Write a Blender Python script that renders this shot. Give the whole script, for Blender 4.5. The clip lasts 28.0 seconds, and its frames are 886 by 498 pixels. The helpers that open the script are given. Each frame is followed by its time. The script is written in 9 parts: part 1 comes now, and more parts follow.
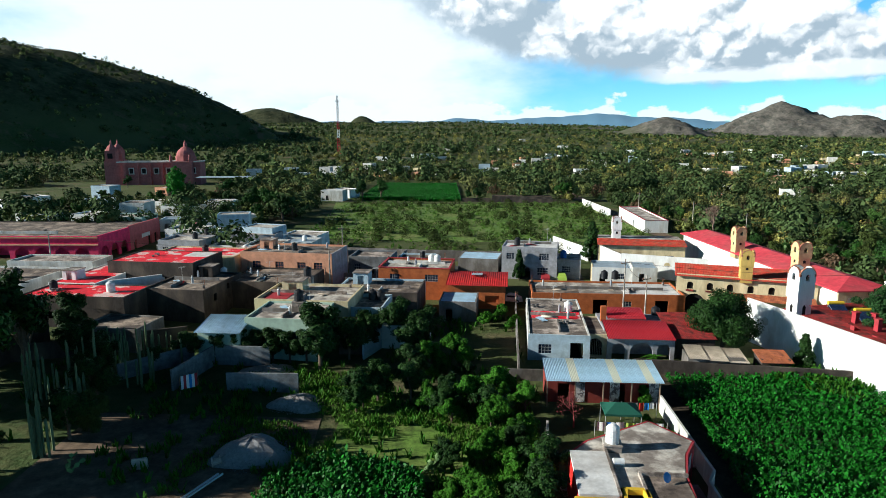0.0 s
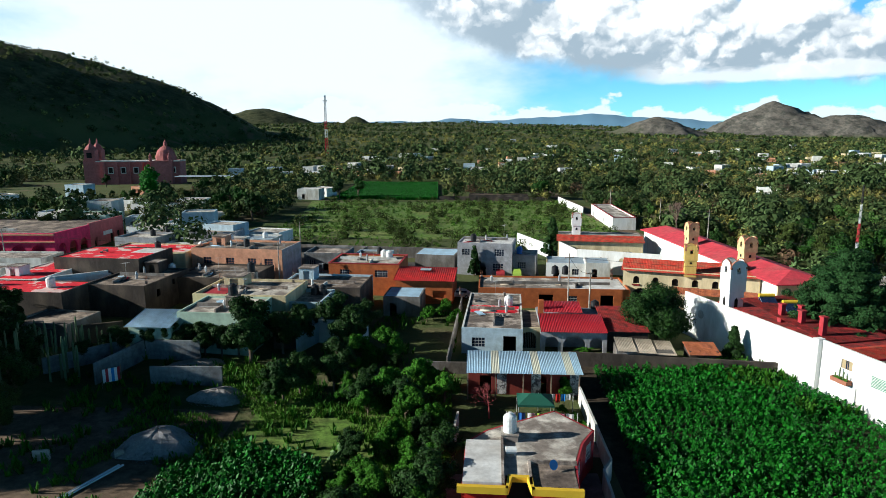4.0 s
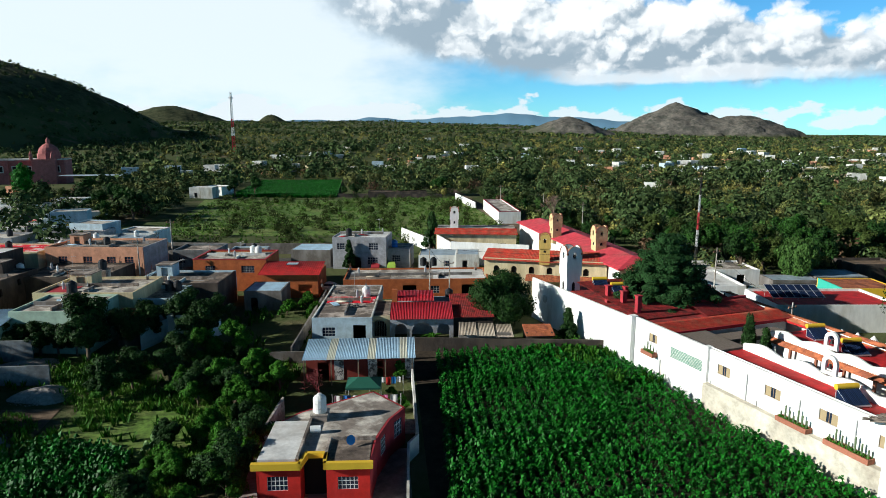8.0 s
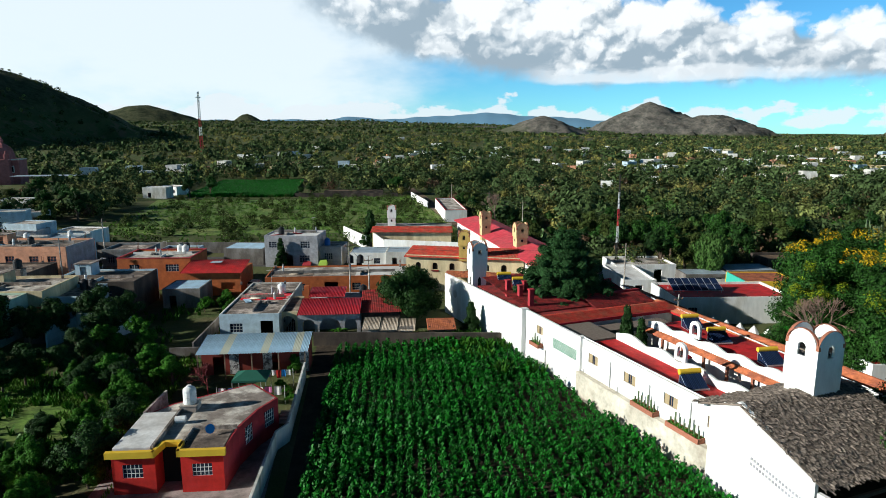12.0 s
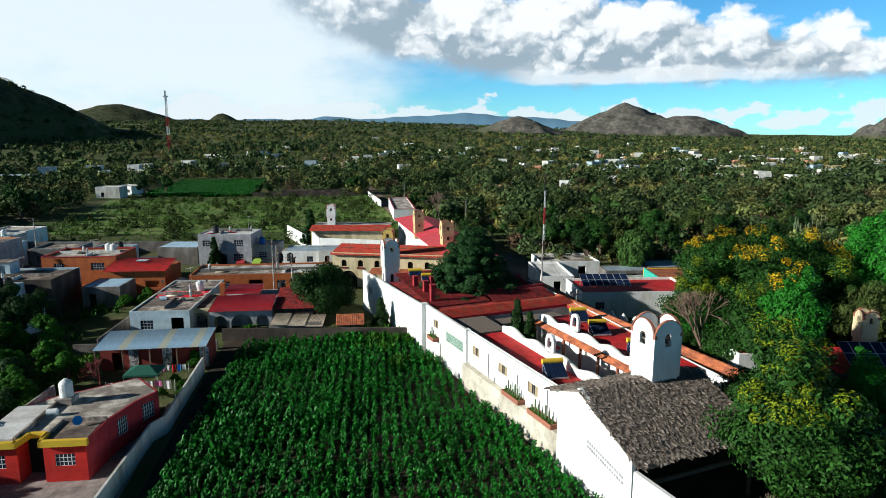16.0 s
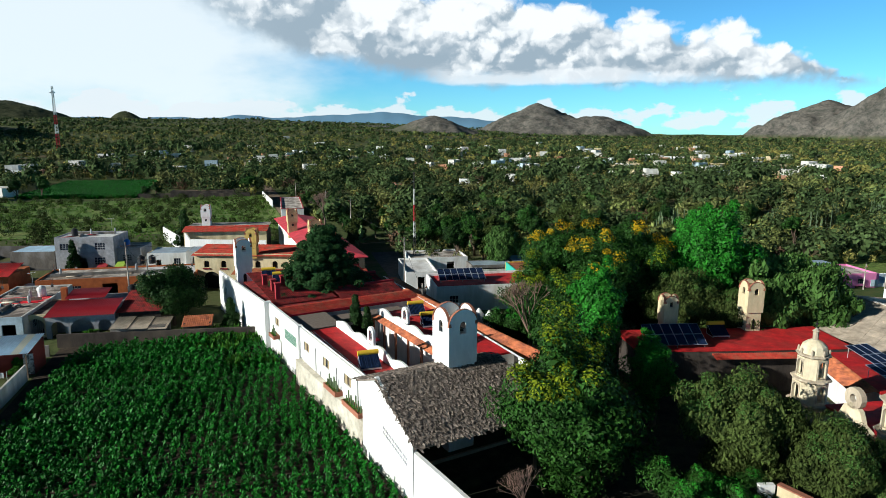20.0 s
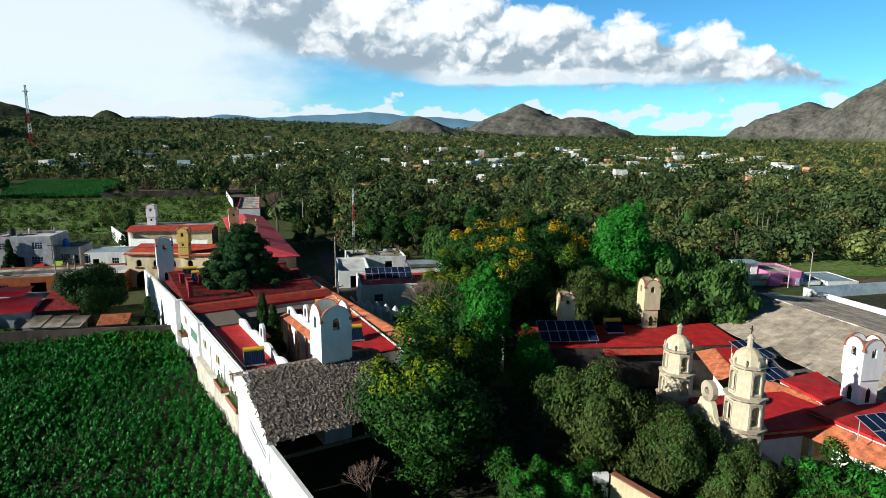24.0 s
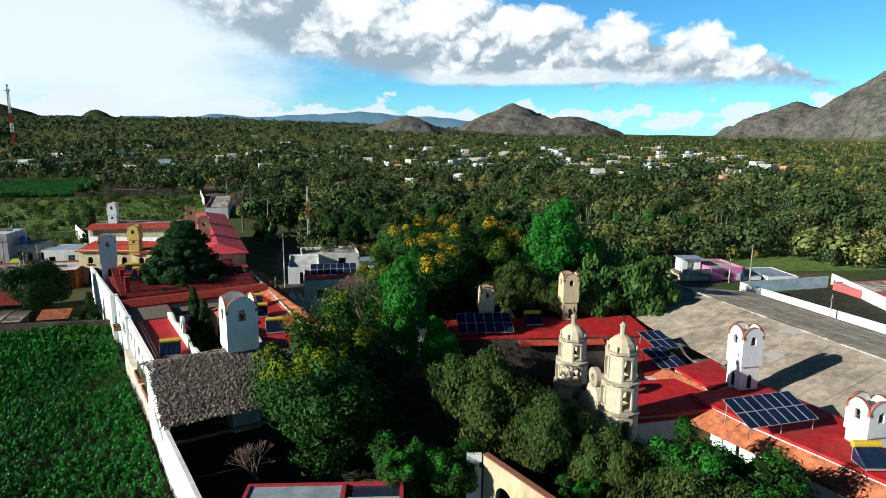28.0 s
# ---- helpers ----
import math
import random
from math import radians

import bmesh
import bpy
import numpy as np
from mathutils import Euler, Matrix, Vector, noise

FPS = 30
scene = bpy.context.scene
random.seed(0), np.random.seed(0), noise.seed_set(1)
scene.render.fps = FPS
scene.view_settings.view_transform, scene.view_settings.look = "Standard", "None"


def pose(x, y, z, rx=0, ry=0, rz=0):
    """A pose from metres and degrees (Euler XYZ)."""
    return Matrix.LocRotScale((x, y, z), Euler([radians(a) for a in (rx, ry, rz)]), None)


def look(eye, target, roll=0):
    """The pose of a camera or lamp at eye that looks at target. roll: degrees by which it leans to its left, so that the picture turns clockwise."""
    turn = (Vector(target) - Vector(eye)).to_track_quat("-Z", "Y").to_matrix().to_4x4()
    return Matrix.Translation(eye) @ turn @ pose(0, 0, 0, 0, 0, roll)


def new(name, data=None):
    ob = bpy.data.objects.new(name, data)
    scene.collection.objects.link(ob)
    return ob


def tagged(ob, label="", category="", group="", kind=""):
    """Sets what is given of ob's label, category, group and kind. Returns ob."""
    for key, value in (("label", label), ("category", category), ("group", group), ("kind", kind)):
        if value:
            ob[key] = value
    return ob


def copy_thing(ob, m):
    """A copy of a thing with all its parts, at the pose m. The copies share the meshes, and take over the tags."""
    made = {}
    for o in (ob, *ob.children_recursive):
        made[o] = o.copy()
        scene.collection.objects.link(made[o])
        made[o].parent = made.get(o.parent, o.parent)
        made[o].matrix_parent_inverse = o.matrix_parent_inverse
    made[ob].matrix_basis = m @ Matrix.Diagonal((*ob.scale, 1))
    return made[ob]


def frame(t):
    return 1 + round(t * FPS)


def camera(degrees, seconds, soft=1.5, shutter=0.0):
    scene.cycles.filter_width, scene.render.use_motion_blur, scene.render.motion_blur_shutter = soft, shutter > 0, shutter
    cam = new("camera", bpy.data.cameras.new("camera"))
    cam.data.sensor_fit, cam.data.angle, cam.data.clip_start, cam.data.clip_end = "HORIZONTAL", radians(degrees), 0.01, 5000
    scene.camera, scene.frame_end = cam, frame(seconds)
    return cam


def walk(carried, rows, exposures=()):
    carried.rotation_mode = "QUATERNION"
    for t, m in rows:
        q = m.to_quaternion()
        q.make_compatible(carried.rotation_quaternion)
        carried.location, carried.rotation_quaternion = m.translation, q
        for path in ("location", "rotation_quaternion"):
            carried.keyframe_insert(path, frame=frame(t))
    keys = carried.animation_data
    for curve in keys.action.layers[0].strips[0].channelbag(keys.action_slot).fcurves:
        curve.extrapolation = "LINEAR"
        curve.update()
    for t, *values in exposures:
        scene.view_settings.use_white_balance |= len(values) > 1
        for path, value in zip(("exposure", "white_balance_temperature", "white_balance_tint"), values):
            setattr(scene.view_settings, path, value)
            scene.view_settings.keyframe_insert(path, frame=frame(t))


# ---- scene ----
cam = camera(70.3, 28.0, 0.6)
METRES, EYE, TILT, LEAN, TURN = 65.0, 28.0, -10.5, 0.0, 0.0
ROWS = [
    (0.0, 0.0, 0.0, 0.0, 0.0, 0.0, -0.0),
    (0.5, 0.0103, -0.0005, -0.0023, -0.01, -0.0, 0.02),
    (1.0, 0.0228, -0.0009, -0.0046, -0.03, 0.01, 0.02),
    (1.5, 0.0368, -0.001, -0.0061, -0.02, 0.01, 0.03),
    (2.0, 0.0521, -0.0016, -0.0078, -0.01, 0.02, 0.06),
    (2.5, 0.0683, -0.0018, -0.0092, -0.02, 0.02, 0.06),
    (4.5, 0.1378, -0.0024, -0.0146, -0.75, 0.04, 0.23),
    (5.0, 0.1552, -0.0034, -0.0169, -1.4, 0.03, 0.35),
    (5.5, 0.1724, -0.0072, -0.0202, -2.5, -0.0, 0.52),
    (6.0, 0.1895, -0.0124, -0.0236, -3.99, -0.03, 0.8),
    (6.5, 0.2067, -0.0187, -0.0262, -5.54, -0.07, 1.01),
    (7.0, 0.2251, -0.0266, -0.0287, -6.58, -0.12, 1.15),
    (7.5, 0.2443, -0.0347, -0.0304, -7.05, -0.13, 1.24),
    (8.0, 0.2635, -0.0425, -0.0313, -7.33, -0.13, 1.3),
    (8.5, 0.2831, -0.0499, -0.0314, -7.52, -0.16, 1.35),
    (9.0, 0.3021, -0.057, -0.0317, -7.63, -0.16, 1.35),
    (9.5, 0.3206, -0.0637, -0.0328, -7.72, -0.15, 1.36),
    (10.0, 0.3384, -0.0703, -0.035, -7.81, -0.15, 1.42),
    (10.5, 0.355, -0.0772, -0.0368, -7.97, -0.17, 1.46),
    (11.0, 0.3724, -0.0835, -0.0383, -8.33, -0.19, 1.56),
    (11.5, 0.39, -0.0902, -0.0396, -8.81, -0.22, 1.64),
    (12.0, 0.4075, -0.0964, -0.041, -9.12, -0.23, 1.69),
    (12.5, 0.4245, -0.1028, -0.0422, -9.37, -0.25, 1.72),
    (14.5, 0.495, -0.1312, -0.0483, -9.93, -0.25, 1.77),
    (15.0, 0.5123, -0.1372, -0.0492, -10.08, -0.26, 1.78),
    (15.5, 0.5291, -0.1435, -0.0502, -10.37, -0.28, 1.78),
    (16.0, 0.5455, -0.1504, -0.0518, -10.91, -0.28, 1.88),
    (16.5, 0.5619, -0.1572, -0.0536, -11.81, -0.34, 2.03),
    (17.0, 0.5782, -0.1642, -0.0551, -12.47, -0.37, 2.18),
    (17.5, 0.596, -0.1706, -0.0559, -12.85, -0.38, 2.22),
    (18.0, 0.6144, -0.1782, -0.0565, -13.65, -0.43, 2.35),
    (18.5, 0.6318, -0.1857, -0.0579, -15.03, -0.49, 2.58),
    (19.0, 0.6484, -0.1938, -0.0594, -16.68, -0.59, 2.86),
    (19.5, 0.6656, -0.2031, -0.0611, -17.59, -0.63, 3.0),
    (20.0, 0.6822, -0.2116, -0.0632, -18.03, -0.65, 3.02),
    (20.5, 0.6989, -0.2193, -0.065, -18.36, -0.67, 3.06),
    (21.0, 0.7152, -0.2274, -0.0666, -18.55, -0.67, 3.0),
    (21.5, 0.7316, -0.2349, -0.0688, -18.61, -0.66, 3.02),
    (23.5, 0.7991, -0.2643, -0.0723, -18.85, -0.67, 2.97),
    (24.0, 0.8148, -0.275, -0.0738, -19.14, -0.67, 3.02),
    (24.5, 0.8289, -0.2855, -0.0759, -19.38, -0.68, 3.06),
    (25.0, 0.8425, -0.2945, -0.0784, -19.51, -0.7, 3.08),
    (25.5, 0.8554, -0.3034, -0.081, -19.64, -0.7, 3.13),
    (26.0, 0.8678, -0.3122, -0.0828, -19.73, -0.72, 3.11),
    (26.5, 0.88, -0.3203, -0.0841, -19.76, -0.73, 3.14),
    (27.0, 0.8925, -0.3289, -0.0852, -19.78, -0.74, 3.14),
    (27.5, 0.9049, -0.338, -0.0863, -19.79, -0.74, 3.12),
    (28.0, 0.9175, -0.347, -0.0878, -19.78, -0.75, 3.14),
]
walk(cam, [(t, pose(0, 0, EYE, TILT, LEAN, TURN) @ pose(METRES * x, METRES * y, METRES * z, 90 + pitch, roll, yaw)) for t, x, y, z, yaw, pitch, roll in ROWS],
     [(0, 0.72, 6150, 6), (4, 0.68, 6150, 6), (8, 0.50, 6150, 6), (20, 0.46, 6150, 6), (28, 0.50, 6150, 6)])

# ---------- light ----------
SUN_DIR = Vector((-14.6, -1.6, 5.7)).normalized()
sun = new("sun", bpy.data.lights.new("sun", "SUN"))
sun.data.energy, sun.data.angle, sun.data.color = 5.0, radians(0.5), (0.98, 0.94, 0.85)
sun.matrix_world = look(SUN_DIR * 100, (0, 0, 0))

world = bpy.data.worlds.new("sky")
scene.world = world
world.use_nodes = True


def build_sky(w):
    nt = w.node_tree
    nt.nodes.clear()
    N, L = nt.nodes.new, nt.links.new

    def op(kind, a, b=None, c=None):
        n = N("ShaderNodeMath")
        n.operation = kind
        for i, v in enumerate((a, b, c)):
            if v is None:
                continue
            if isinstance(v, (int, float)):
                n.inputs[i].default_value = v
            else:
                L(v, n.inputs[i])
        return n.outputs[0]

    def ramp(v, lo, hi, a=0.0, b=1.0):
        n = N("ShaderNodeMapRange")
        n.interpolation_type = "SMOOTHSTEP"
        L(v, n.inputs[0])
        for i, q in enumerate((lo, hi, a, b)):
            n.inputs[i + 1].default_value = q
        return n.outputs[0]

    def mix(f, a, b):
        n = N("ShaderNodeMix")
        n.data_type = "RGBA"
        if isinstance(f, (int, float)):
            n.inputs[0].default_value = f
        else:
            L(f, n.inputs[0])
        for i, v in ((6, a), (7, b)):
            if isinstance(v, tuple):
                n.inputs[i].default_value = (*v, 1)
            else:
                L(v, n.inputs[i])
        return n.outputs[2]

    sky = N("ShaderNodeTexSky")
    sky.sky_type, sky.sun_disc = "NISHITA", False
    sky.sun_elevation = math.asin(SUN_DIR.z)
    sky.sun_rotation = math.atan2(SUN_DIR.x, SUN_DIR.y)
    sky.altitude, sky.air_density, sky.dust_density, sky.ozone_density = 2400, 1.0, 0.6, 1.5
    tint = N("ShaderNodeMix")
    tint.data_type, tint.blend_type = "RGBA", "MULTIPLY"
    tint.inputs[0].default_value = 1
    L(sky.outputs[0], tint.inputs[6])
    tint.inputs[7].default_value = (0.060 * SKY_GAIN, 0.126 * SKY_GAIN, 0.155 * SKY_GAIN, 1)
    geo = N("ShaderNodeTexCoord")
    xyz = N("ShaderNodeSeparateXYZ")
    L(geo.outputs["Generated"], xyz.inputs[0])
    x, y, z = xyz.outputs
    az = op("MULTIPLY", op("ARCTAN2", x, y), 57.2958)      # degrees to the right of +y
    el = op("MULTIPLY", op("ARCSINE", z), 57.2958)

    def clouds(scale, stretch, detail, seed):
        c = N("ShaderNodeCombineXYZ")
        L(op("MULTIPLY", az, 1 / stretch), c.inputs[0])
        L(el, c.inputs[1])
        c.inputs[2].default_value = seed
        n = N("ShaderNodeTexNoise")
        n.inputs["Scale"].default_value, n.inputs["Detail"].default_value = scale, detail
        n.inputs["Roughness"].default_value = 0.55
        L(c.outputs[0], n.inputs["Vector"])
        return n.outputs[0]

    def table(v, lo, hi, stops):
        """A broken line through (position, value) stops, values up to 16."""
        n = N("ShaderNodeValToRGB")
        L(ramp_linear(v, lo, hi), n.inputs[0])
        e = n.color_ramp.elements
        while len(e) < len(stops):
            e.new(0.5)
        for q, (p, c) in zip(e, stops):
            q.position, q.color = (p - lo) / (hi - lo), (c / 16, c / 16, c / 16, 1)
        return op("MULTIPLY", n.outputs[0], 16.0)

    def ramp_linear(v, lo, hi):
        n = N("ShaderNodeMapRange")
        L(v, n.inputs[0])
        n.inputs[1].default_value, n.inputs[2].default_value = lo, hi
        return n.outputs[0]

    warp = clouds(0.55, 1.0, 6, 3.1)
    warp2 = clouds(0.55, 1.0, 6, 13.7)

    def billows(da, de):
        """Rounded heaps of cumulus at an offset in degrees."""
        out = None
        for scale, gain, seed in ((0.26, 0.60, 0.0), (0.62, 0.30, 4.2), (1.5, 0.15, 9.1)):
            c = N("ShaderNodeCombineXYZ")
            L(op("ADD", op("ADD", op("MULTIPLY", az, 0.8), da), op("MULTIPLY", warp, 2.6)), c.inputs[0])
            L(op("ADD", op("ADD", op("MULTIPLY", el, 1.15), de), op("MULTIPLY", warp2, 2.6)), c.inputs[1])
            c.inputs[2].default_value = seed
            n = N("ShaderNodeTexVoronoi")
            n.feature = "SMOOTH_F1"
            n.inputs["Scale"].default_value, n.inputs["Smoothness"].default_value = scale, 0.35
            L(c.outputs[0], n.inputs["Vector"])
            h = op("MULTIPLY", op("SUBTRACT", 1.0, n.outputs["Distance"]), gain)
            out = h if out is None else op("ADD", out, h)
        return out

    # the large cumulus bank: foot and crest both sink to the right
    foot = table(az, -12, 60, [(-12, 13.0), (-4, 11.2), (0, 8.8), (4, 6.9), (9, 5.8), (14, 4.9), (19, 4.2), (52, 3.6)])
    crest = table(az, -12, 60, [(-12, 15.5), (4, 14.0), (14, 12.6), (24, 11.8), (31, 10.3), (38, 8.9), (45, 7.6), (53.0, 4.6)])
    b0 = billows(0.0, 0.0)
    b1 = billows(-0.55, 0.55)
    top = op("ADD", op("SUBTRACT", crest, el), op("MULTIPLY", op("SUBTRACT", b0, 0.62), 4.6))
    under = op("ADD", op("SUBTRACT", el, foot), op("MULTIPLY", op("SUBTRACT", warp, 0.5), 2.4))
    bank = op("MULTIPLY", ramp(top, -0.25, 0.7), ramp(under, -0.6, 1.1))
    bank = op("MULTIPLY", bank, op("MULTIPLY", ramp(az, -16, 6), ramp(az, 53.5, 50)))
    # sunlit tops and grey undersides are painted in, shaded by the billows' offset
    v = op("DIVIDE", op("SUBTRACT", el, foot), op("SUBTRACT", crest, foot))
    relief_shading = op("MULTIPLY", op("SUBTRACT", b0, b1), 1.5)
    lit = ramp(op("ADD", op("ADD", v, relief_shading), op("MULTIPLY", op("SUBTRACT", b0, 0.62), 1.1)), 0.02, 0.66)
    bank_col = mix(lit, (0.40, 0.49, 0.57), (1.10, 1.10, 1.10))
    # a flat white shelf of cloud under the bank
    n4 = clouds(0.45, 3.2, 6, 55.0)
    shelf = op("MULTIPLY", ramp(op("ADD", el, op("MULTIPLY", op("SUBTRACT", n4, 0.5), 1.6)), 3.9, 4.3), ramp(op("ADD", el, op("MULTIPLY", op("SUBTRACT", n4, 0.5), 2.6)), 5.3, 4.8))
    shelf = op("MULTIPLY", shelf, op("MULTIPLY", ramp(az, 15, 20), ramp(az, 46, 32)))
    # low cumulus along the skyline
    n2 = clouds(0.55, 1.7, 7, 21.3)
    low = op("MULTIPLY", ramp(el, 4.2, 1.0), ramp(el, -0.5, 0.8))
    lowc = ramp(op("ADD", op("MULTIPLY", low, 0.36), op("SUBTRACT", n2, 0.5)), 0.22, 0.30)
    # thin veil and broken cloud over the rest, whitest towards the sun
    n3 = clouds(0.10, 2.4, 6, 40.0)
    veil_bias = ramp(az, 44, -20, -0.22, 0.50)
    veil = op("MULTIPLY", ramp(op("ADD", op("MULTIPLY", op("SUBTRACT", n3, 0.5), 1.3), veil_bias), 0.0, 0.42), ramp(el, 18, 11))
    # sky darkened with height so that less fill light reaches the shadows
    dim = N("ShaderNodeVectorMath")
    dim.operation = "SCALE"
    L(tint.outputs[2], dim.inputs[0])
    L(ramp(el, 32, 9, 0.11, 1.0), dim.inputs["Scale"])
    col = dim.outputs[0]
    # veil fades out towards the rear, also to keep fill light low
    veil = op("MULTIPLY", veil, ramp(az, -110, -45))
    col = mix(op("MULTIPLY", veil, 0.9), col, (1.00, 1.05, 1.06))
    col = mix(op("MULTIPLY", lowc, 0.85), col, (0.92, 0.96, 0.99))
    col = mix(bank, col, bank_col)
    col = mix(op("MULTIPLY", shelf, 0.75), col, (1.0, 1.02, 1.04))
    bg = N("ShaderNodeBackground")
    L(col, bg.inputs[0])
    bg.inputs[1].default_value = 0.68
    out = N("ShaderNodeOutputWorld")
    L(bg.outputs[0], out.inputs[0])


SKY_GAIN = 1.0
build_sky(world)

# ---------- materials ----------


def mat(name, color, rough=0.85, var=0.16, scale=2.0, bump=0.15, stain=None, amount=0.35, stain_scale=0.25, metal=0.0,
        spec=0.25, island=0.0, rand=0.0, translucent=0.0, streak=1.0, sharp=0.12):
    m = bpy.data.materials.new(name)
    m.use_nodes = True
    nt = m.node_tree
    N, L = nt.nodes.new, nt.links.new
    b = nt.nodes["Principled BSDF"]
    b.inputs["Roughness"].default_value, b.inputs["Metallic"].default_value = rough, metal
    b.inputs["Specular IOR Level"].default_value = spec
    tc = N("ShaderNodeTexCoord")
    mp = N("ShaderNodeMapping")
    mp.inputs["Scale"].default_value = (1, 1, 1 / streak)
    L(tc.outputs["Object"], mp.inputs[0])

    def noise_at(s, d, r=0.6):
        n = N("ShaderNodeTexNoise")
        n.inputs["Scale"].default_value, n.inputs["Detail"].default_value, n.inputs["Roughness"].default_value = s, d, r
        L(mp.outputs[0], n.inputs["Vector"])
        return n.outputs[0]

    def blend(f, a, c):
        n = N("ShaderNodeMix")
        n.data_type = "RGBA"
        L(f, n.inputs[0]) if not isinstance(f, float) else None
        for i, v in ((6, a), (7, c)):
            if isinstance(v, tuple):
                n.inputs[i].default_value = (*v, 1)
            else:
                L(v, n.inputs[i])
        return n.outputs[2]

    fine = noise_at(scale, 5)
    lo = tuple(c * (1 - 2 * var) for c in color)
    hi = tuple(min(1, c * (1 + 2 * var)) for c in color)
    col = blend(fine, lo, hi)
    if stain:
        big = noise_at(stain_scale, 6, 0.65)
        r = N("ShaderNodeMapRange")
        r.inputs[1].default_value, r.inputs[2].default_value = 0.62 - amount * 0.5, 0.62 - amount * 0.5 + sharp
        L(big, r.inputs[0])
        col = blend(r.outputs[0], col, stain)
    if stain:
        # fine grime at hand's-breadth scale over the broad stains
        g = N("ShaderNodeMapRange")
        g.inputs[1].default_value, g.inputs[2].default_value = 0.30, 0.70
        g.inputs[3].default_value, g.inputs[4].default_value = 1 - min(0.8, 3.4 * var), 1 + 2.2 * var
        L(noise_at(0.9, 9, 0.72), g.inputs[0])
        hs = N("ShaderNodeHueSaturation")
        L(g.outputs[0], hs.inputs["Value"])
        L(col, hs.inputs["Color"])
        col = hs.outputs[0]
    for src, amt in (("island", island), ("rand", rand)):
        if not amt:
            continue
        if src == "island":
            v = N("ShaderNodeNewGeometry").outputs["Random Per Island"]
        else:
            v = N("ShaderNodeObjectInfo").outputs["Random"]
        r = N("ShaderNodeMapRange")
        r.inputs[3].default_value, r.inputs[4].default_value = 1 - amt, 1 + amt
        L(v, r.inputs[0])
        h = N("ShaderNodeHueSaturation")
        L(r.outputs[0], h.inputs["Value"])
        L(col, h.inputs["Color"])
        col = h.outputs[0]
    L(col, b.inputs["Base Color"])
    if bump:
        bp = N("ShaderNodeBump")
        bp.inputs["Strength"].default_value, bp.inputs["Distance"].default_value = bump, 0.05
        L(noise_at(scale * 3, 4), bp.inputs["Height"])
        L(bp.outputs[0], b.inputs["Normal"])
    if translucent:
        tr = N("ShaderNodeBsdfTranslucent")
        L(col, tr.inputs[0])
        mx = N("ShaderNodeMixShader")
        mx.inputs[0].default_value = translucent
        L(b.outputs[0], mx.inputs[1])
        L(tr.outputs[0], mx.inputs[2])
        L(mx.outputs[0], nt.nodes["Material Output"].inputs[0])
    return m


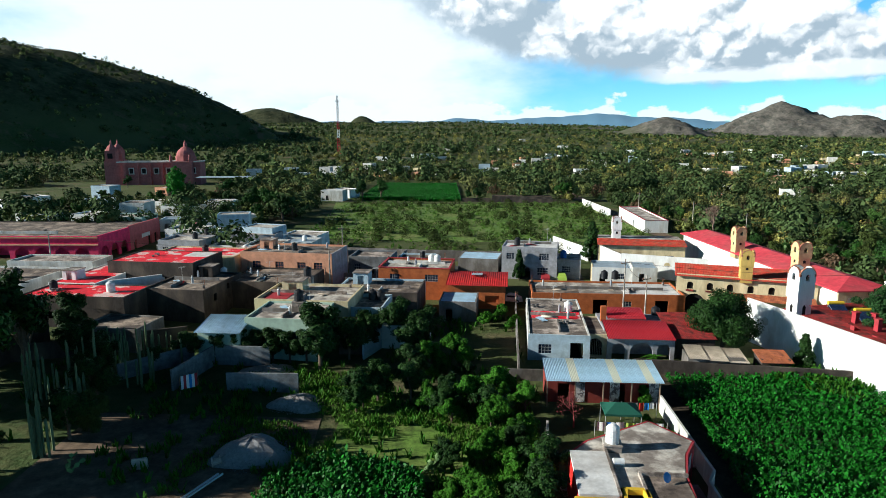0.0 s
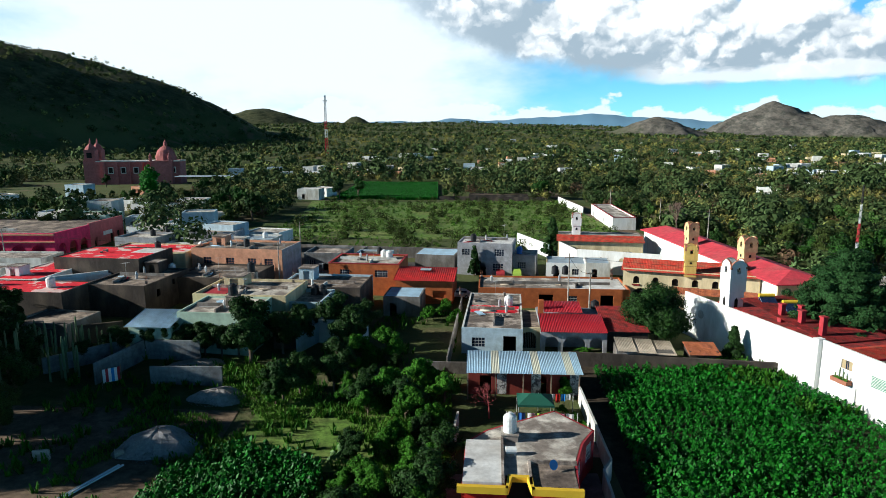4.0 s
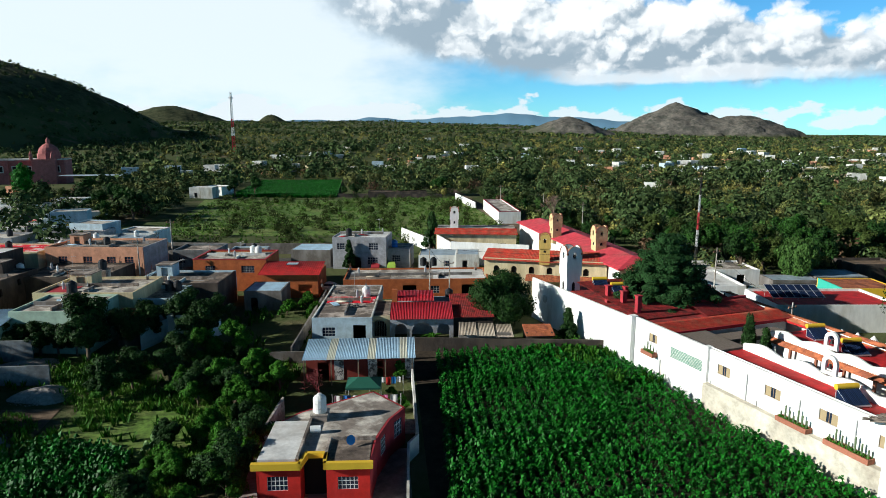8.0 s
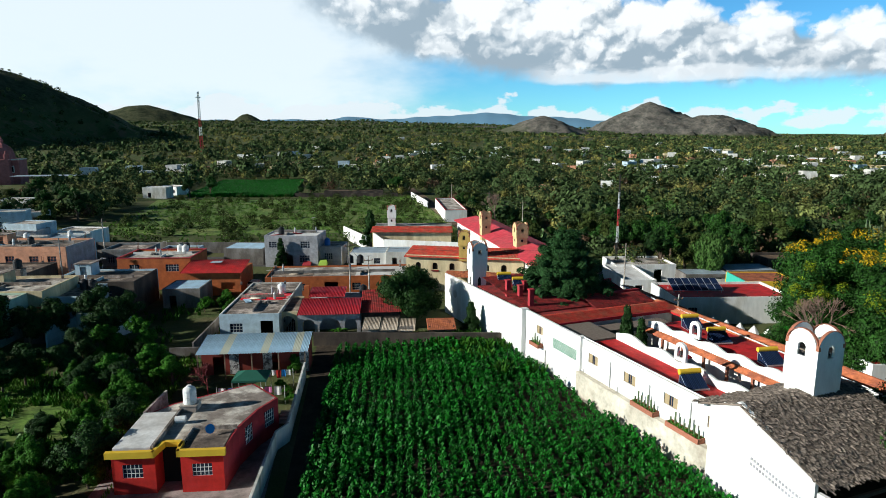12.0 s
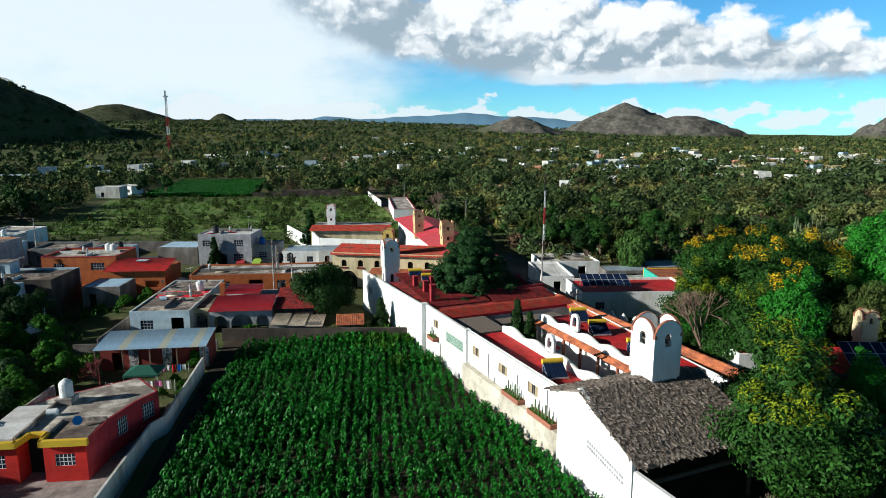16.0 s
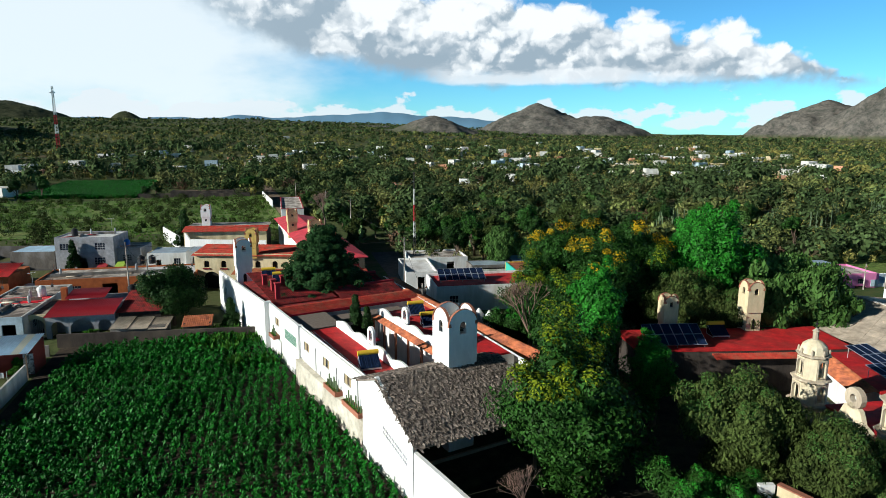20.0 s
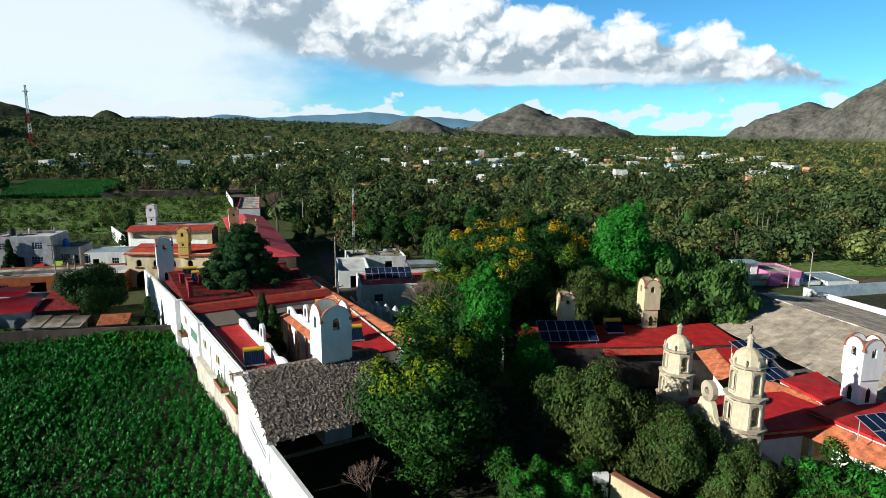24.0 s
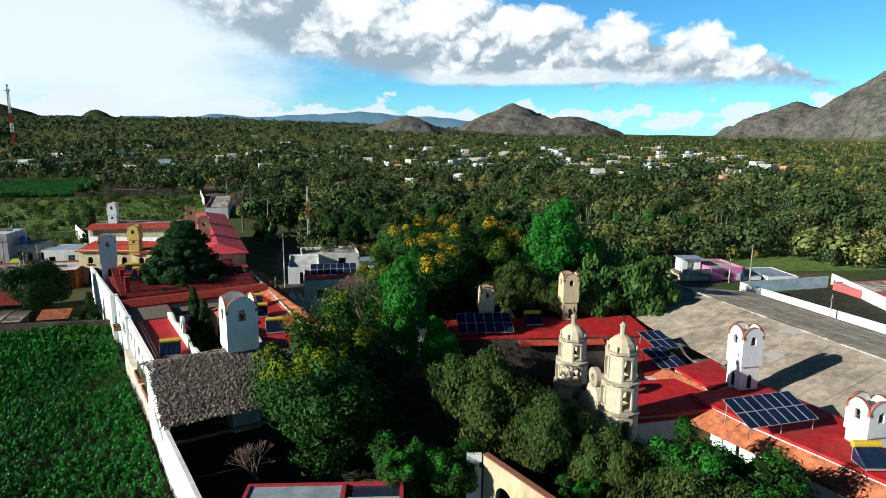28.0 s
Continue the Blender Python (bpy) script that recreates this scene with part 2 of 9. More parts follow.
M = dict(
    white=mat("white_paint", (0.78, 0.77, 0.74), 0.9, 0.05, 1.5, 0.1, (0.50, 0.46, 0.38), 0.2, 0.35, streak=3, sharp=0.3),
    offwhite=mat("aged_white_paint", (0.62, 0.61, 0.57), 0.9, 0.08, 1.5, 0.15, (0.36, 0.33, 0.27), 0.35, 0.4, streak=3, sharp=0.25),
    cream=mat("cream_paint", (0.62, 0.52, 0.32), 0.9, 0.08, 1.5, 0.15, (0.40, 0.31, 0.18), 0.35, 0.4, streak=3, sharp=0.25),
    ochre=mat("ochre_paint", (0.62, 0.42, 0.12), 0.9, 0.1, 1.5, 0.15, (0.45, 0.28, 0.08), 0.3, 0.4, streak=3, sharp=0.25),
    yellow=mat("yellow_paint", (0.66, 0.42, 0.03), 0.8, 0.08, 1.5, 0.1),
    redpaint=mat("red_paint", (0.55, 0.022, 0.015), 0.8, 0.1, 1.0, 0.1, (0.40, 0.03, 0.03), 0.35, 0.5, sharp=0.3),
    # dull red; on the red house's side walls it carries their shade
    pinkred=mat("dull_red_paint", (0.38, 0.03, 0.04), 0.85, 0.1, 1.2, 0.1, (0.30, 0.05, 0.05), 0.3, 0.5, sharp=0.3),
    magenta=mat("magenta_paint", (0.80, 0.04, 0.13), 0.85, 0.1, 1.2, 0.1, (0.45, 0.03, 0.07), 0.3, 0.3, sharp=0.3),
    salmon=mat("salmon_paint", (0.62, 0.30, 0.18), 0.9, 0.08, 1.2, 0.1, (0.42, 0.2, 0.13), 0.3, 0.4, sharp=0.3),
    orange=mat("orange_paint", (0.42, 0.115, 0.035), 0.9, 0.1, 1.2, 0.15, (0.34, 0.09, 0.03), 0.35, 0.5, sharp=0.3),
    pink=mat("pink_paint", (0.60, 0.18, 0.36), 0.9, 0.06, 1.2, 0.1),
    mint=mat("mint_paint", (0.42, 0.55, 0.44), 0.9, 0.08, 1.2, 0.1, (0.30, 0.38, 0.30), 0.3, 0.4, sharp=0.3),
    teal=mat("teal_paint", (0.05, 0.40, 0.30), 0.8, 0.08, 1.2, 0.1),
    blue=mat("pale_blue_paint", (0.45, 0.56, 0.62), 0.9, 0.08, 1.2, 0.1, (0.30, 0.36, 0.40), 0.35, 0.4, sharp=0.3),
    grey=mat("grey_render", (0.34, 0.34, 0.36), 0.9, 0.1, 1.2, 0.2, (0.22, 0.21, 0.21), 0.35, 0.4, sharp=0.3),
    adobe=mat("weathered_adobe", (0.135, 0.105, 0.082), 0.95, 0.22, 1.6, 0.5, (0.05, 0.04, 0.034), 0.50, 0.45, streak=2, sharp=0.14),
    block=mat("concrete_block", (0.32, 0.295, 0.28), 0.95, 0.18, 2.5, 0.5, (0.13, 0.115, 0.10), 0.45, 0.45, streak=2, sharp=0.14),
    slab=mat("roof_concrete", (0.50, 0.42, 0.36), 0.95, 0.17, 1.4, 0.3, (0.15, 0.12, 0.10), 0.44, 0.32, sharp=0.12),
    slab_pale=mat("pale_roof_concrete", (0.58, 0.53, 0.46), 0.95, 0.13, 1.2, 0.25, (0.24, 0.20, 0.17), 0.42, 0.38, sharp=0.14),
    slab_brown=mat("brown_earth_roof", (0.34, 0.265, 0.205), 0.95, 0.2, 1.5, 0.4, (0.12, 0.092, 0.075), 0.42, 0.32, sharp=0.14),
    redroof=mat("red_waterproofing", (0.50, 0.016, 0.018), 0.75, 0.12, 0.9, 0.12, (0.33, 0.035, 0.03), 0.4, 0.3, sharp=0.3),
    redworn=mat("worn_red_waterproofing", (0.75, 0.016, 0.032), 0.8, 0.1, 0.9, 0.15, (0.70, 0.50, 0.46), 0.20, 0.30, sharp=0.03),
    pinkroof=mat("faded_red_roof", (0.58, 0.055, 0.075), 0.75, 0.1, 0.8, 0.12, (0.40, 0.09, 0.09), 0.3, 0.2, sharp=0.3),
    tile=mat("clay_tile", (0.42, 0.13, 0.055), 0.9, 0.2, 3.0, 0.3, (0.25, 0.08, 0.05), 0.35, 0.8, island=0.25, sharp=0.2),
    tile_dark=mat("dark_clay_tile", (0.36, 0.032, 0.030), 0.9, 0.2, 3.0, 0.3, (0.14, 0.035, 0.03), 0.4, 0.8, sharp=0.2),
    redtile=mat("red_painted_tile", (0.50, 0.05, 0.03), 0.85, 0.15, 3.0, 0.2, (0.32, 0.10, 0.06), 0.35, 0.7, sharp=0.2),
    salmonochre=mat("tan_plaster", (0.62, 0.47, 0.24), 0.9, 0.1, 1.5, 0.2, (0.42, 0.28, 0.14), 0.3, 0.5, sharp=0.25),
    redmetal=mat("red_sheet_metal", (0.44, 0.018, 0.03), 0.55, 0.06, 0.8, 0.03),
    zinc=mat("galvanised_sheet", (0.42, 0.60, 0.74), 0.5, 0.08, 0.8, 0.05, (0.32, 0.44, 0.54), 0.35, 0.4, metal=0.1, sharp=0.3),
    lamina=mat("yellowed_plastic_sheet", (0.60, 0.58, 0.46), 0.5, 0.08, 0.8, 0.05),
    thatch=mat("dry_palm_thatch", (0.205, 0.165, 0.135), 0.95, 0.22, 4.0, 0.4, island=0.6),
    asbestos=mat("fibre_cement_sheet", (0.55, 0.45, 0.345), 0.9, 0.14, 1.2, 0.2, (0.24, 0.195, 0.15), 0.42, 0.22, rand=0.10, sharp=0.35),
    slab_white=mat("white_coated_roof", (0.66, 0.65, 0.63), 0.9, 0.08, 1.0, 0.15, (0.42, 0.38, 0.34), 0.35, 0.3, sharp=0.3),
    redstone=mat("dark_red_render", (0.20, 0.035, 0.025), 0.9, 0.15, 1.5, 0.2),
    darkstone=mat("patterned_stone", (0.10, 0.09, 0.09), 0.9, 0.5, 2.2, 0.4, (0.4, 0.38, 0.36), 0.3, 1.6, sharp=0.05),
    dish_blue=mat("blue_enamel", (0.03, 0.20, 0.50), 0.4, 0.05, 2.0, 0.0),
    zincroof=mat("blue_grey_sheet", (0.36, 0.44, 0.50), 0.5, 0.1, 0.8, 0.05, (0.26, 0.30, 0.34), 0.35, 0.4, metal=0.2, sharp=0.3),
    salmonred=mat("salmon_red_paint", (0.52, 0.13, 0.13), 0.9, 0.08, 1.2, 0.1, (0.40, 0.12, 0.11), 0.3, 0.3, sharp=0.3),
    tank_blue=mat("blue_plastic", (0.03, 0.14, 0.42), 0.5, 0.05, 2.0, 0.0),
    carlime=mat("lime_car_paint", (0.35, 0.50, 0.08), 0.3, 0.05, 2.0, 0.0, spec=0.5),
    asbestos_pale=mat("newer_fibre_cement_sheet", (0.48, 0.45, 0.40), 0.9, 0.1, 1.2, 0.2, rand=0.1),
    ochrestone=mat("ochre_church_plaster", (0.42, 0.29, 0.13), 0.9, 0.12, 1.8, 0.25, (0.24, 0.17, 0.10), 0.35, 0.5, streak=2, sharp=0.25),
    # very dark earth: the shade lying on it is put into the colour
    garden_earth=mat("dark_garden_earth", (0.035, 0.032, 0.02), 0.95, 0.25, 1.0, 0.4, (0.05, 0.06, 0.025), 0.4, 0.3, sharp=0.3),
    footing=mat("stained_footing", (0.58, 0.53, 0.43), 0.95, 0.12, 1.2, 0.3, (0.36, 0.31, 0.24), 0.4, 0.3, sharp=0.3),
    grille_green=mat("faded_green_louvre", (0.13, 0.24, 0.18), 0.7, 0.1, 2.0, 0.05),
    churchcream=mat("cream_church_plaster", (0.66, 0.57, 0.40), 0.9, 0.1, 1.6, 0.2, (0.44, 0.34, 0.20), 0.35, 0.6, streak=2, sharp=0.25),
    shutter=mat("tan_shutter_wood", (0.34, 0.26, 0.15), 0.8, 0.12, 2.0, 0.1),
    leaf_cedar=mat("cedar_needles", (0.022, 0.060, 0.018), 0.6, 0.25, 0.6, 0.0, island=0.5, translucent=0.08, spec=0.06),
    asphalt=mat("asphalt", (0.075, 0.07, 0.068), 0.9, 0.15, 1.5, 0.2, (0.11, 0.10, 0.09), 0.3, 0.2, sharp=0.3),
    earth=mat("bare_earth", (0.19, 0.13, 0.085), 0.95, 0.2, 0.8, 0.4, (0.10, 0.07, 0.045), 0.4, 0.15, sharp=0.3),
    concrete=mat("yard_concrete", (0.33, 0.27, 0.25), 0.95, 0.15, 1.2, 0.2, (0.20, 0.16, 0.15), 0.4, 0.4, sharp=0.25),
    glass=mat("window_glass", (0.02, 0.03, 0.05), 0.08, 0.1, 0.7, 0.0, spec=0.6),
    # near-black base colour stands for the shade inside openings
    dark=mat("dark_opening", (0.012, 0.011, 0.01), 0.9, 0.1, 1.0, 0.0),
    metal=mat("painted_steel", (0.45, 0.45, 0.44), 0.5, 0.08, 2.0, 0.0, metal=0.3),
    iron=mat("dark_iron", (0.03, 0.028, 0.026), 0.6, 0.1, 2.0, 0.0, metal=0.3),
    solar=mat("solar_cell", (0.012, 0.022, 0.055), 0.12, 0.15, 1.0, 0.0, spec=0.5, rand=0.2),
    alu=mat("aluminium", (0.62, 0.64, 0.66), 0.35, 0.05, 2.0, 0.0, metal=0.6),
    tank_white=mat("white_plastic", (0.72, 0.72, 0.70), 0.45, 0.05, 2.0, 0.05, (0.5, 0.48, 0.42), 0.2, 0.8),
    tank_black=mat("black_plastic", (0.018, 0.018, 0.02), 0.45, 0.1, 2.0, 0.05),
    rubber=mat("rubber", (0.015, 0.015, 0.015), 0.8, 0.1, 2.0, 0.0),
    wood=mat("weathered_wood", (0.22, 0.15, 0.10), 0.9, 0.2, 3.0, 0.2, rand=0.2),
    bark=mat("bark", (0.12, 0.085, 0.06), 0.95, 0.25, 4.0, 0.5),
    deadwood=mat("bare_twigs", (0.20, 0.13, 0.10), 0.95, 0.25, 4.0, 0.2),
    gravel=mat("gravel", (0.20, 0.195, 0.20), 0.95, 0.25, 5.0, 0.5, island=0.4),
    brick=mat("brick", (0.33, 0.13, 0.08), 0.95, 0.2, 4.0, 0.3, rand=0.2),
    stone=mat("carved_stone", (0.55, 0.46, 0.34), 0.9, 0.12, 2.5, 0.3, (0.30, 0.24, 0.18), 0.4, 0.7, streak=2, sharp=0.25),
    leaf_dark=mat("dark_leaves", (0.017, 0.046, 0.009), 0.6, 0.25, 0.6, 0.0, island=0.6, rand=0.15, translucent=0.05, spec=0.1),
    leaf_mid=mat("mid_green_leaves", (0.020, 0.062, 0.009), 0.6, 0.25, 0.6, 0.0, island=0.65, rand=0.15, translucent=0.04, spec=0.1),
    leaf_bright=mat("bright_green_leaves", (0.024, 0.150, 0.013), 0.55, 0.25, 0.6, 0.0, island=0.6, rand=0.1, translucent=0.04, spec=0.1),
    leaf_olive=mat("olive_leaves", (0.046, 0.066, 0.016), 0.7, 0.25, 0.6, 0.0, island=0.55, rand=0.2, translucent=0.04, spec=0.06),
    leaf_brown=mat("dry_brown_leaves", (0.12, 0.075, 0.045), 0.8, 0.25, 0.6, 0.0, island=0.4, translucent=0.1, spec=0.06),
    # lighter leaf colour that paints sunlight onto the tips of dark crowns
    leaf_tip=mat("yellow_green_tips", (0.15, 0.19, 0.010), 0.6, 0.25, 0.6, 0.0, island=0.5, translucent=0.08, spec=0.06),
    leaf_yellow=mat("yellow_blossom", (0.46, 0.29, 0.010), 0.7, 0.2, 0.6, 0.0, island=0.4, translucent=0.1, spec=0.06),
    leaf_pepper=mat("soft_green_leaves", (0.055, 0.115, 0.025), 0.6, 0.25, 0.6, 0.0, island=0.45, rand=0.15, translucent=0.08, spec=0.06),
    leaf_garden=mat("fresh_green_leaves", (0.036, 0.120, 0.010), 0.6, 0.25, 0.6, 0.0, island=0.5, rand=0.2, translucent=0.08, spec=0.06),
    leaf_far=mat("far_green_scrub", (0.145, 0.170, 0.050), 0.8, 0.3, 0.02, 0.0, (0.10, 0.10, 0.038), 0.35, 0.01, island=0.55, spec=0.06),
    leaf_far_dark=mat("far_dark_trees", (0.047, 0.073, 0.025), 0.8, 0.3, 0.02, 0.0, island=0.6, spec=0.06),
    leaf_far_olive=mat("far_olive_scrub", (0.22, 0.20, 0.055), 0.8, 0.3, 0.02, 0.0, island=0.4, spec=0.06),
    redtwig=mat("reddish_twigs", (0.22, 0.05, 0.05), 0.9, 0.2, 3.0, 0.1),
    leaf_garden_dull=mat("pasture_bush_leaves", (0.085, 0.145, 0.030), 0.7, 0.25, 0.6, 0.0, island=0.5, translucent=0.1, spec=0.06),
    parishpink=mat("dusky_pink_render", (0.40, 0.135, 0.125), 0.9, 0.1, 0.6, 0.2, (0.24, 0.08, 0.08), 0.35, 0.15, sharp=0.3),
    pad_green=mat("cactus_pad", (0.12, 0.20, 0.07), 0.7, 0.2, 2.0, 0.1, rand=0.25),
    rubble=mat("rubble", (0.30, 0.27, 0.25), 0.95, 0.35, 3.0, 0.5, island=0.5),
    tentgreen=mat("green_canvas", (0.015, 0.09, 0.06), 0.8, 0.1, 1.0, 0.05),
    greywall=mat("blue_grey_render", (0.20, 0.215, 0.225), 0.95, 0.15, 1.5, 0.25, (0.12, 0.12, 0.12), 0.4, 0.5, sharp=0.25),
    cactus=mat("cactus_skin", (0.10, 0.14, 0.07), 0.7, 0.2, 2.0, 0.1, rand=0.2),
    grass=mat("grass_blades", (0.075, 0.17, 0.02), 0.7, 0.25, 0.3, 0.0, island=0.5, translucent=0.08, spec=0.06),
    field_earth=mat("tilled_earth", (0.060, 0.043, 0.028), 0.95, 0.3, 1.2, 0.5, (0.025, 0.018, 0.012), 0.5, 0.25, sharp=0.3),
    corn=mat("maize_leaves", (0.011, 0.110, 0.008), 0.5, 0.25, 0.4, 0.0, island=0.6, translucent=0.06, spec=0.12),
    pasture_soil=mat("pasture_sward", (0.105, 0.185, 0.030), 0.9, 0.28, 0.5, 0.4, (0.17, 0.20, 0.055), 0.35, 0.08, sharp=0.2),
    # the blue base colour carries the haze of distance
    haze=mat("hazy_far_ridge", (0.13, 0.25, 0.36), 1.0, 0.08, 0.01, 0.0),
)


# ---------- building blocks ----------


def part(name, bm, material, parent=None, label="", loc=(0, 0, 0), rz=0.0):
    me = bpy.data.meshes.new(name)
    if len(bm.verts) < 1500:
        bmesh.ops.remove_doubles(bm, verts=bm.verts, dist=0.0004)
    bm.to_mesh(me)
    bm.free()
    me.materials.append(M[material])
    ob = new(name, me)
    if parent:
        ob.parent = parent
    ob.location, ob.rotation_euler = loc, (0, 0, radians(rz))
    if label:
        ob["label"] = label
    return ob


def data_part(name, verts, faces, material, parent=None, loc=(0, 0, 0)):
    me = bpy.data.meshes.new(name)
    verts, faces = np.asarray(verts, dtype=np.float32), np.asarray(faces, dtype=np.int32)
    k = faces.shape[1]
    me.vertices.add(len(verts))
    me.vertices.foreach_set("co", verts.ravel())
    me.loops.add(faces.size)
    me.loops.foreach_set("vertex_index", faces.ravel())
    me.polygons.add(len(faces))
    me.polygons.foreach_set("loop_start", np.arange(0, faces.size, k, dtype=np.int32))
    me.update(calc_edges=True)
    me.materials.append(M[material])
    ob = new(name, me)
    if parent:
        ob.parent = parent
    ob.location = loc
    return ob


def share(ob, parent, loc=(0, 0, 0), rz=0.0):
    """One more object on the mesh of ob."""
    o = new(ob.name.split(".")[0], ob.data)
    o.parent, o.location, o.rotation_euler = parent, loc, (0, 0, radians(rz))
    return o


def thing(name, x, y, z, rz=0.0, label="", category="", group="", kind=""):
    e = new(name)
    e.location, e.rotation_euler = (x, y, z), (0, 0, radians(rz))
    return tagged(e, label, category, group, kind)


def box(bm, x0, y0, z0, x1, y1, z1):
    v = [bm.verts.new(p) for p in ((x0, y0, z0), (x1, y0, z0), (x1, y1, z0), (x0, y1, z0),
                                   (x0, y0, z1), (x1, y0, z1), (x1, y1, z1), (x0, y1, z1))]
    for f in ((3, 2, 1, 0), (4, 5, 6, 7), (0, 1, 5, 4), (1, 2, 6, 5), (2, 3, 7, 6), (3, 0, 4, 7)):
        bm.faces.new([v[i] for i in f])
    return bm


def B(*args):
    bm = bmesh.new()
    for a in (args if isinstance(args[0], (tuple, list)) else (args,)):
        box(bm, *a)
    return bm


def prism(bm, poly, z0, z1, tops=None):
    """Upright prism over a plan polygon (counter-clockwise); tops: a height for each corner."""
    lo = [bm.verts.new((x, y, z0)) for x, y in poly]
    hi = [bm.verts.new((x, y, tops[i] if tops else z1)) for i, (x, y) in enumerate(poly)]
    n = len(poly)
    bm.faces.new(lo[::-1])
    bm.faces.new(hi)
    for i in range(n):
        bm.faces.new((lo[i], lo[(i + 1) % n], hi[(i + 1) % n], hi[i]))
    return bm


def lathe(bm, profile, n=14, cx=0.0, cy=0.0):
    rings = []
    for r, z in profile:
        rings.append([bm.verts.new((cx + r * math.cos(2 * math.pi * i / n), cy + r * math.sin(2 * math.pi * i / n), z)) for i in range(n)])
    for a, b in zip(rings, rings[1:]):
        for i in range(n):
            bm.faces.new((a[i], a[(i + 1) % n], b[(i + 1) % n], b[i]))
    bm.faces.new(rings[0][::-1])
    bm.faces.new(rings[-1])
    return bm


def tube(bm, a, b, r0, r1, n=6):
    a, b = Vector(a), Vector(b)
    q = (b - a).to_track_quat("Z", "Y").to_matrix()
    rings = [[bm.verts.new(c + q @ Vector((r * math.cos(2 * math.pi * i / n), r * math.sin(2 * math.pi * i / n), 0))) for i in range(n)]
             for c, r in ((a, r0), (b, r1))]
    for i in range(n):
        bm.faces.new((rings[0][i], rings[0][(i + 1) % n], rings[1][(i + 1) % n], rings[1][i]))
    bm.faces.new(rings[0][::-1])
    bm.faces.new(rings[1])
    return bm


def extruded(bm, outline, y0, y1):
    """A shape drawn in x and z (counter-clockwise seen from -y), made thick along y."""
    f = [bm.verts.new((x, y0, z)) for x, z in outline]
    b = [bm.verts.new((x, y1, z)) for x, z in outline]
    n = len(outline)
    bm.faces.new(f)
    bm.faces.new(b[::-1])
    for i in range(n):
        bm.faces.new((f[(i + 1) % n], f[i], b[i], b[(i + 1) % n]))
    return bm


def panel(bm, length, height, thick, holes=(), arch=6):
    """A wall along x from 0, its face at y=0, thickness towards +y, with openings through it.
    holes: (x0, z0, x1, z1[, arched])."""
    xs = sorted({0.0, length, *[v for h in holes for v in (h[0], h[2])]})
    zs = sorted({0.0, height, *[v for h in holes for v in (h[1], h[3])]})

    def open_at(x, z):
        return any(h[0] < x < h[2] and h[1] < z < h[3] for h in holes)

    def quad(*p):
        bm.faces.new([bm.verts.new(q) for q in p])

    for i in range(len(xs) - 1):
        for j in range(len(zs) - 1):
            xa, xb, za, zb = xs[i], xs[i + 1], zs[j], zs[j + 1]
            if open_at((xa + xb) / 2, (za + zb) / 2):
                continue
            quad((xa, 0, za), (xb, 0, za), (xb, 0, zb), (xa, 0, zb))
            quad((xb, thick, za), (xa, thick, za), (xa, thick, zb), (xb, thick, zb))
    for h in holes:
        x0, z0, x1, z1 = h[:4]
        quad((x0, 0, z0), (x0, 0, z1), (x0, thick, z1), (x0, thick, z0))
        quad((x1, 0, z1), (x1, 0, z0), (x1, thick, z0), (x1, thick, z1))
        quad((x0, 0, z1), (x1, 0, z1), (x1, thick, z1), (x0, thick, z1))
        quad((x0, 0, z0), (x0, thick, z0), (x1, thick, z0), (x1, 0, z0))
        if len(h) > 4:      # spandrels that round the head
            r = min((x1 - x0) / 2, z1 - z0)
            cx, zc = (x0 + x1) / 2, z1 - r
            for s in (-1, 1):
                pts = [(cx + s * (x1 - x0) / 2 * math.cos(a), zc + r * math.sin(a)) for a in [k * math.pi / 2 / arch for k in range(arch + 1)]]
                corner = (cx + s * (x1 - x0) / 2, z1)
                for p, q in zip(pts, pts[1:]):
                    quad((corner[0], 0, corner[1]), (p[0], 0, p[1]), (q[0], 0, q[1]))
                    quad((corner[0], thick, corner[1]), (q[0], thick, q[1]), (p[0], thick, p[1]))
                    quad((p[0], 0, p[1]), (p[0], thick, p[1]), (q[0], thick, q[1]), (q[0], 0, q[1]))
    quad((0, 0, height), (length, 0, height), (length, thick, height), (0, thick, height))
    quad((0, 0, 0), (0, 0, height), (0, thick, height), (0, thick, 0))
    quad((length, 0, 0), (length, thick, 0), (length, thick, height), (length, 0, height))
    return bm


def window(parent, loc, rz, w, h, cols=3, rows=2, frame_mat="metal", t=0.045):
    """A window set in an opening: frame with glazing bars, and each pane."""
    bm = bmesh.new()
    for i in range(cols + 1):
        x = w * i / cols
        box(bm, max(0, x - t / 2), 0, 0, min(w, x + t / 2), 0.05, h)
    for j in range(rows + 1):
        z = h * j / rows
        box(bm, 0, 0.004, max(0, z - t / 2), w, 0.046, min(h, z + t / 2))
    f = part("window", bm, frame_mat, parent, "", loc, rz)
    g = part("pane", B(0, 0.02, 0, w, 0.03, h), "glass", f)
    return f


SIDES = {"s": lambda w, d: ((0, 0), 0, w), "e": lambda w, d: ((w, 0), 90, d), "n": lambda w, d: ((w, d), 180, w), "w": lambda w, d: ((0, d), 270, d)}


